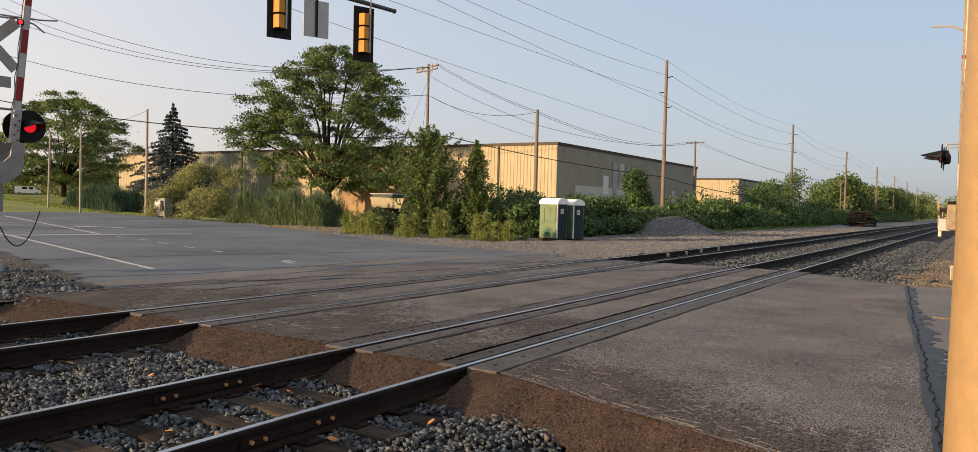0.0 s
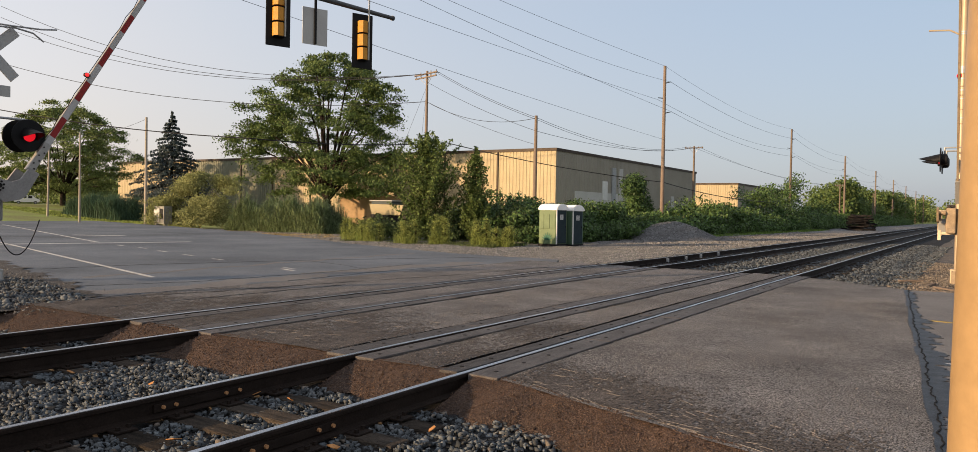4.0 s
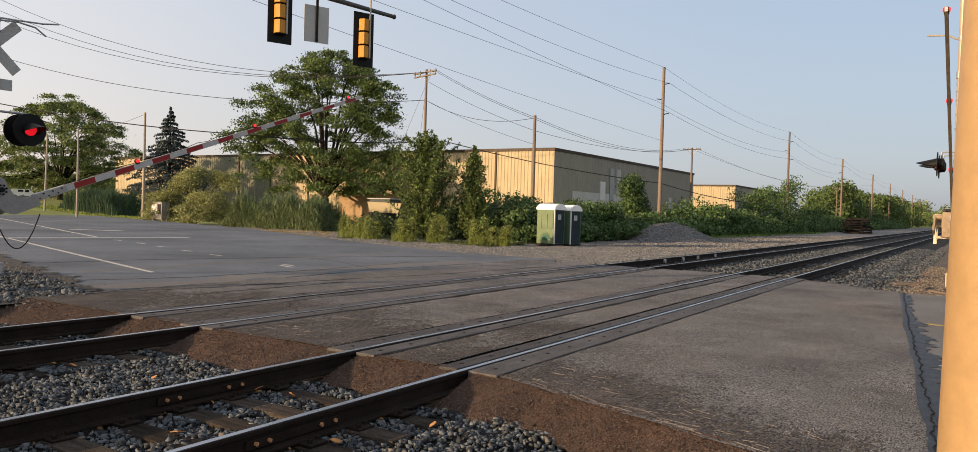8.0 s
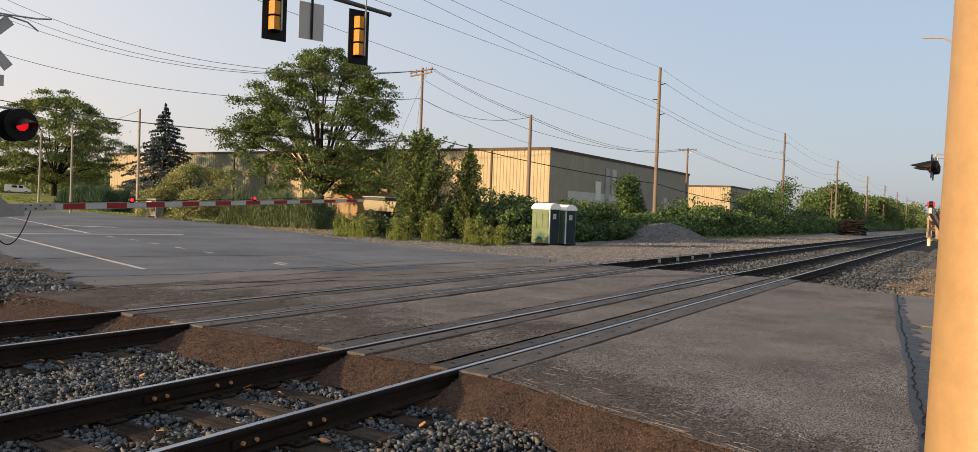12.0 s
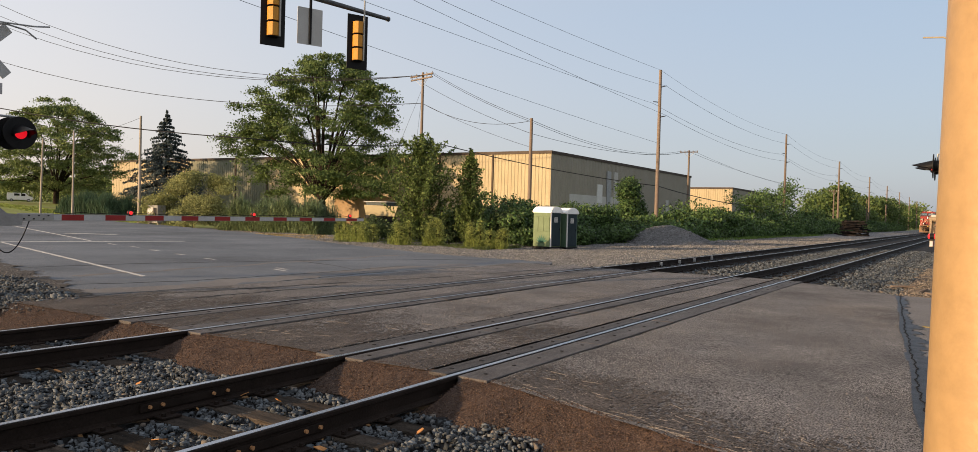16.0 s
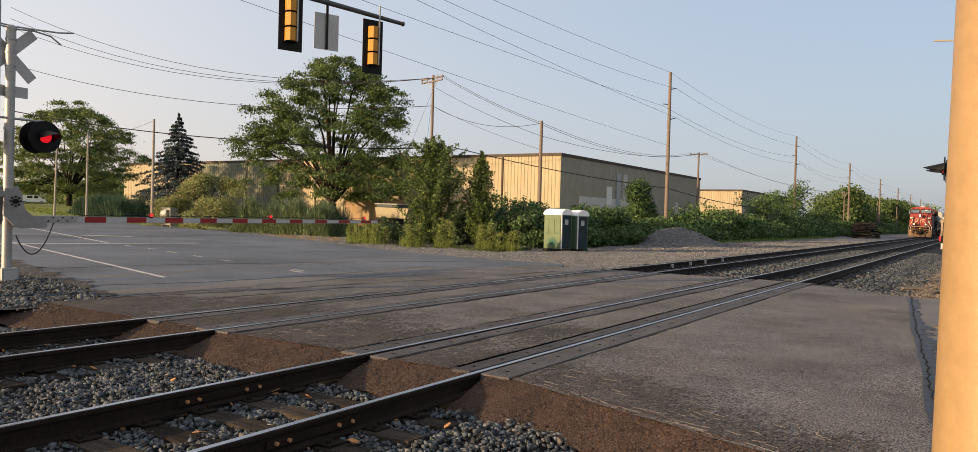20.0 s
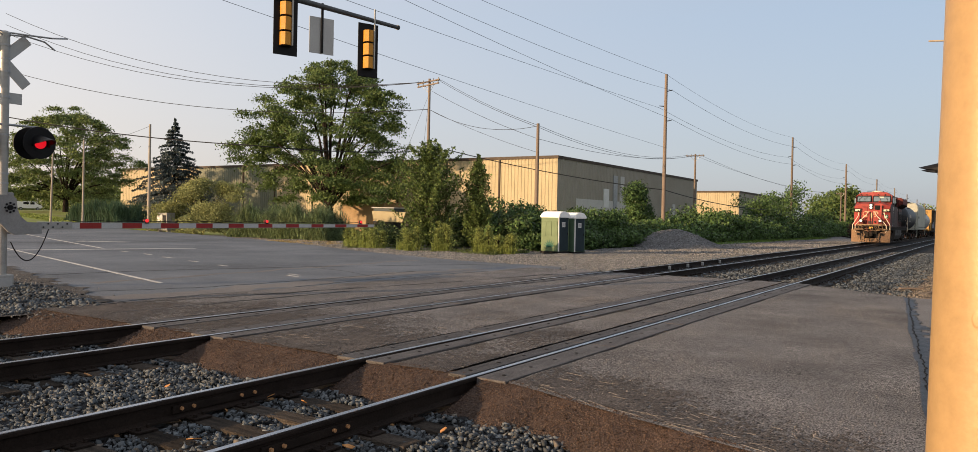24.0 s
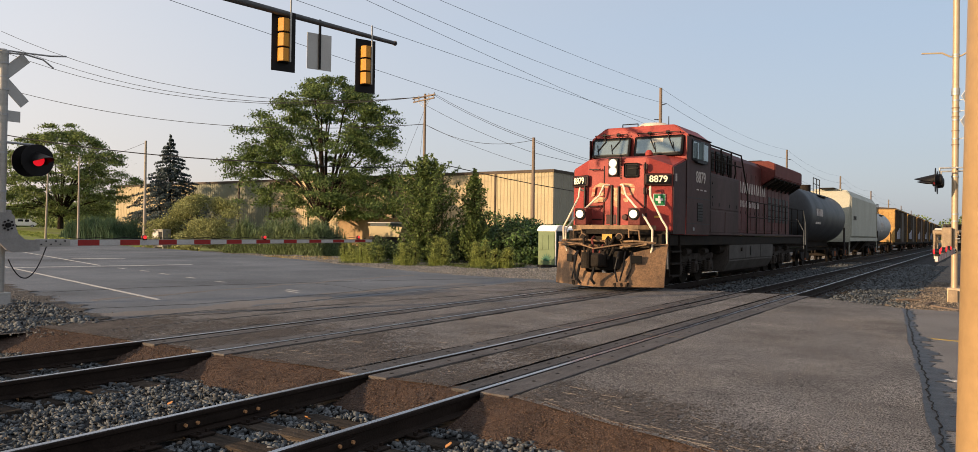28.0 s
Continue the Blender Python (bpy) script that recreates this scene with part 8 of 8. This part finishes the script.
def tank_car(name, length, rad, material, zc, label):
    c = thing(name, pose(TRACK_2, 0, 0), label, "tank car", "train")
    h = length / 2
    prof = [(.05, .25), (rad * .45, .32), (rad * .8, .55), (rad * .97, .95), (rad, 1.3), (rad, length - 1.3), (rad * .97, length - .95), (rad * .8, length - .55), (rad * .45, length - .32), (.05, length - .25)]
    t = part("tank", lathe(prof, 40, m=pose(0, 0, zc, -90)), material, c, "long rounded tank shell", smooth=50)
    for f in (.2, .5, .8):
        part("tank_band", rod((0, length * f - .05, zc), (0, length * f + .05, zc), rad + .012, rad + .012, 40, cap=False), material, t)
    part("frame", box(-.35, .35, 0, length, 1.0, 1.3, .02), GRIME, c)
    for y in (.1, length - .5):
        part("end_platform", box(-1.45, 1.45, y - .1, y + .5, 1.12, 1.22, .01), GRIME, c)
        for s in (-1, 1):
            part("ladder", box(s * 1.4 - .03, s * 1.4 + .03, y, y + .5, .5, 2.3, .01), GRIME, c)
    part("dome", rod((0, h, zc + rad - .05), (0, h, zc + rad + .38), .42, .42, 20), GRIME, t)
    for s in (-1, 1):
        rails_of(t, [[(s * .75, h - 1.1, zc + rad - .35), (s * .75, h - 1.1, zc + rad + .75), (s * .75, h + 1.1, zc + rad + .75), (s * .75, h + 1.1, zc + rad - .35)], [(s * .75, h, zc + rad - .3), (s * .75, h, zc + rad + .75)], [(s * .75, h - 1.1, zc + rad + .4), (s * .75, h + 1.1, zc + rad + .4)]], .025, BLACK_PAINT, "platform_rail")
        part("running_board", box(s * .95 - .25, s * .95 + .25, h - 1.3, h + 1.3, zc + rad - .38, zc + rad - .32), BLACK_PAINT, t)
    for k in range(5):
        part("lettering_bar", box(rad * .985, rad * 1.004, 2.4 + k * .42, 2.4 + k * .42 + .28, zc - .05, zc + .35), LETTER, t, "white marking, plain bar")
    for k in range(3):
        part("lettering_bar", box(rad * .95, rad * .985, 2.4 + k * .5, 2.4 + k * .5 + .35, zc - .5, zc - .38), LETTER, t, "white marking, plain bar")
    car_truck(c, 2.0)
    car_truck(c, length - 2.0)
    part("coupler", box(-.13, .13, -.6, length + .6, .74, .96, .02), GRIME, c)
    return c


def hopper_car(length, label):
    c = thing("covered_hopper", pose(TRACK_2, 0, 0), label, "hopper car", "train")
    HG = mat("pale_hopper_grey", (.33, .335, .285), .55, var=.15, scale=.5, fine=12, bump=.03)
    body = [(-1.35, 1.55), (-1.58, 1.75), (-1.60, 3.2), (-1.58, 4.55), (-1.25, 5.0), (1.25, 5.0), (1.58, 4.55), (1.60, 3.2), (1.58, 1.75), (1.35, 1.55)]
    bm = prism(body, "y", 1.3, length - 1.3)
    for v in bm.verts:
        if v.co.z < 3:
            v.co.y += .0
    b = part("hopper_body", bm, HG, c, "smooth pale grey hopper side", smooth=35)
    part("end_sheet", prism([(-1.5, 1.5), (1.5, 1.5), (1.5, 4.6), (1.2, 4.95), (-1.2, 4.95), (-1.5, 4.6)], "y", 1.18, 1.3), HG, b, "flat pale end sheet")
    part("roof_walk", box(-.5, .5, .6, length - .6, 5.11, 5.17), GRIME, b)
    part("hatch_rail", box(-.9, .9, 1.2, length - 1.2, 4.98, 5.11, .02), HG, b)
    part("side_sill", box(-1.62, 1.62, .4, length - .4, 1.36, 1.62, .02), HG, c, "heavy lower sill")
    for k in range(3):
        y = 3.6 + k * (length - 7.2) / 2
        part("outlet", prism([(-1.2, 1.4), (1.2, 1.4), (.5, .45), (-.5, .45)], "y", y - 1.0, y + 1.0), GRIME, c)
    for y in (.5, length - .5):
        part("end_platform", box(-1.5, 1.5, y - .4, y + .4, 1.3, 1.36), HG, c)
        for s in (-1, 1):
            for z in np.arange(.6, 4.2, .38):
                part("ladder_rung", rod((s * 1.55, y - .2, z), (s * 1.55, y + .2, z), .016, .016, 6), HG, c)
            part("ladder_stile", rod((s * 1.55, y - .2, .5), (s * 1.55, y - .2, 4.3), .022, .022, 6), HG, c)
            part("ladder_stile", rod((s * 1.55, y + .2, .5), (s * 1.55, y + .2, 4.3), .022, .022, 6), HG, c)
    for k in range(4):
        part("lettering_bar", box(1.6, 1.606, 2.2 + k * .4, 2.5 + k * .4, 2.9, 3.2), GRIME, b, "dark marking, plain bar")
    car_truck(c, 2.0)
    car_truck(c, length - 2.0)
    part("coupler", box(-.13, .13, -.6, length + .6, .74, .96, .02), GRIME, c)
    return c


def box_car(length, colour, label, top=4.95):
    c = thing("box_car", pose(TRACK_2, 0, 0), label, "box car", "train")
    b = part("car_body", box(-1.5, 1.5, .3, length - .3, 1.15, top - .15, .03), colour, c)
    part("roof", prism([(-1.55, top - .15), (-1.5, top - .05), (0, top + .05), (1.5, top - .05), (1.55, top - .15)], "y", .25, length - .25), colour, c, "ribbed metal roof")
    for k in range(int((length - .8) / .95)):
        y = .5 + k * .95
        part("side_post", box(1.5, 1.57, y, y + .14, 1.2, top - .2, .01), colour, b)
        part("side_post", box(-1.57, -1.5, y, y + .14, 1.2, top - .2, .01), colour, b)
    for x in (-1.2, -.6, 0, .6, 1.2):
        # ends and roof edge in a brighter ochre that carries the sunlight
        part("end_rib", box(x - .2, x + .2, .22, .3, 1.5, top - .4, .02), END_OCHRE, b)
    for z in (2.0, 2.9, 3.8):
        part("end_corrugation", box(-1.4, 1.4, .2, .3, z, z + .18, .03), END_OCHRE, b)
    part("end_sheet", box(-1.48, 1.48, .26, .31, 1.2, top - .2, .01), END_OCHRE, b, "ochre end sheet, sunlight put into its colour")
    # flat black sheet paints the shade next to the door
    part("door_recess", box(1.50, 1.54, length / 2 - 3.2, length / 2 + 1.7, 1.2, top - .3), BLACK, b, "black sheet painting the shade beside the sliding door")
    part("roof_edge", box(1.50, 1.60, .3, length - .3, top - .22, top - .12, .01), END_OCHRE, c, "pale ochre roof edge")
    part("door", box(1.56, 1.62, length / 2 - 1.6, length / 2 + 1.6, 1.2, top - .35, .02), colour, b, "sliding side door")
    part("side_sill", box(-1.45, 1.45, .3, length - .3, .95, 1.15, .02), GRIME, c)
    for z in np.arange(.7, 4.4, .4):
        part("ladder_rung", rod((1.62, .5, z), (1.62, .95, z), .016, .016, 6), GRIME, c)
    for k in range(3):
        part("marking", box(1.571, 1.575, 1.8 + k * 1.5, 2.9 + k * 1.5, 1.6, 2.4 + .2 * k), mat("pale_scrawl", (.35, .36, .42), .7, var=.4, scale=2, fine=20, bump=0), b, "pale painted scrawl, plain bar")
    car_truck(c, 1.9)
    car_truck(c, length - 1.9)
    part("coupler", box(-.13, .13, -.5, length + .5, .74, .96, .02), GRIME, c)
    return c


# one ochre twice: shade put into the body colour, sunlight into the ends
OCHRE = mat("shaded_ochre_box_car", (.062, .042, .024), .65, var=.3, scale=.8, fine=12, bump=.05, tint=(.036, .027, .019))
END_OCHRE = mat("lit_ochre_end_sheet", (.36, .215, .065), .65, var=.25, scale=.8, fine=12, bump=.05, tint=(.26, .155, .055))
BROWN = mat("brown_box_car", (.050, .034, .024), .65, var=.25, scale=.8, fine=12, bump=.05, tint=(.08, .05, .03))
loco = locomotive()
TRAIN = [(loco, 0.0)]
TRAIN.append((tank_car("tank_car", 14.6, 1.60, TANK_GREY, 2.85, "dark grey tank car with white markings"), 21.7))
TRAIN.append((hopper_car(18.4, "pale grey covered hopper car"), 37.0))
TRAIN.append((tank_car("tank_car", 13.4, 1.5, mat("pale_tank", (.32, .33, .33), .5, var=.2, scale=.8, fine=15, bump=.03), 2.75, "pale grey tank car streaked with grime"), 57.0))
_y = 74.0
for _k in range(7):
    TRAIN.append((box_car(17.4, OCHRE if _k % 3 != 2 else BROWN, "ochre ribbed box car" if _k % 3 != 2 else "brown ribbed box car", 5.05), _y))
    _y += 18.8


def motions():
    V = 15.5
    for car, back in TRAIN:
        walk(car, [(t, pose(TRACK_2, 21.4 + back + V * (28 - t), 0)) for t in (0, 7, 14, 21, 28)])
    # degrees above level
    fall = [(0, 85), (1, 85), (2, 85), (2.5, 83.4), (3, 74.0), (3.5, 65.6), (4.5, 52.0), (5.5, 40.8), (6, 35.8), (6.5, 30.8), (7, 26.7), (8, 19.4), (9, 13.75),
            (10, 9.0), (11, 5.1), (12, 2.5), (12.5, 1.3), (13.5, 0.2), (14.5, 0.2), (28, 0.2)]
    walk(arm_w, [(t, pose(0.2, -0.29, 2.015, a, 0, 0)) for t, a in fall])
    late = [(0, 85), (2.1, 85)] + [(t + 0.2, a) for t, a in fall[3:-1]] + [(28, 0)]
    walk(arm_e, [(t, pose(-0.04, 0.0, 2.055, -a, 0, 0)) for t, a in late])


motions()
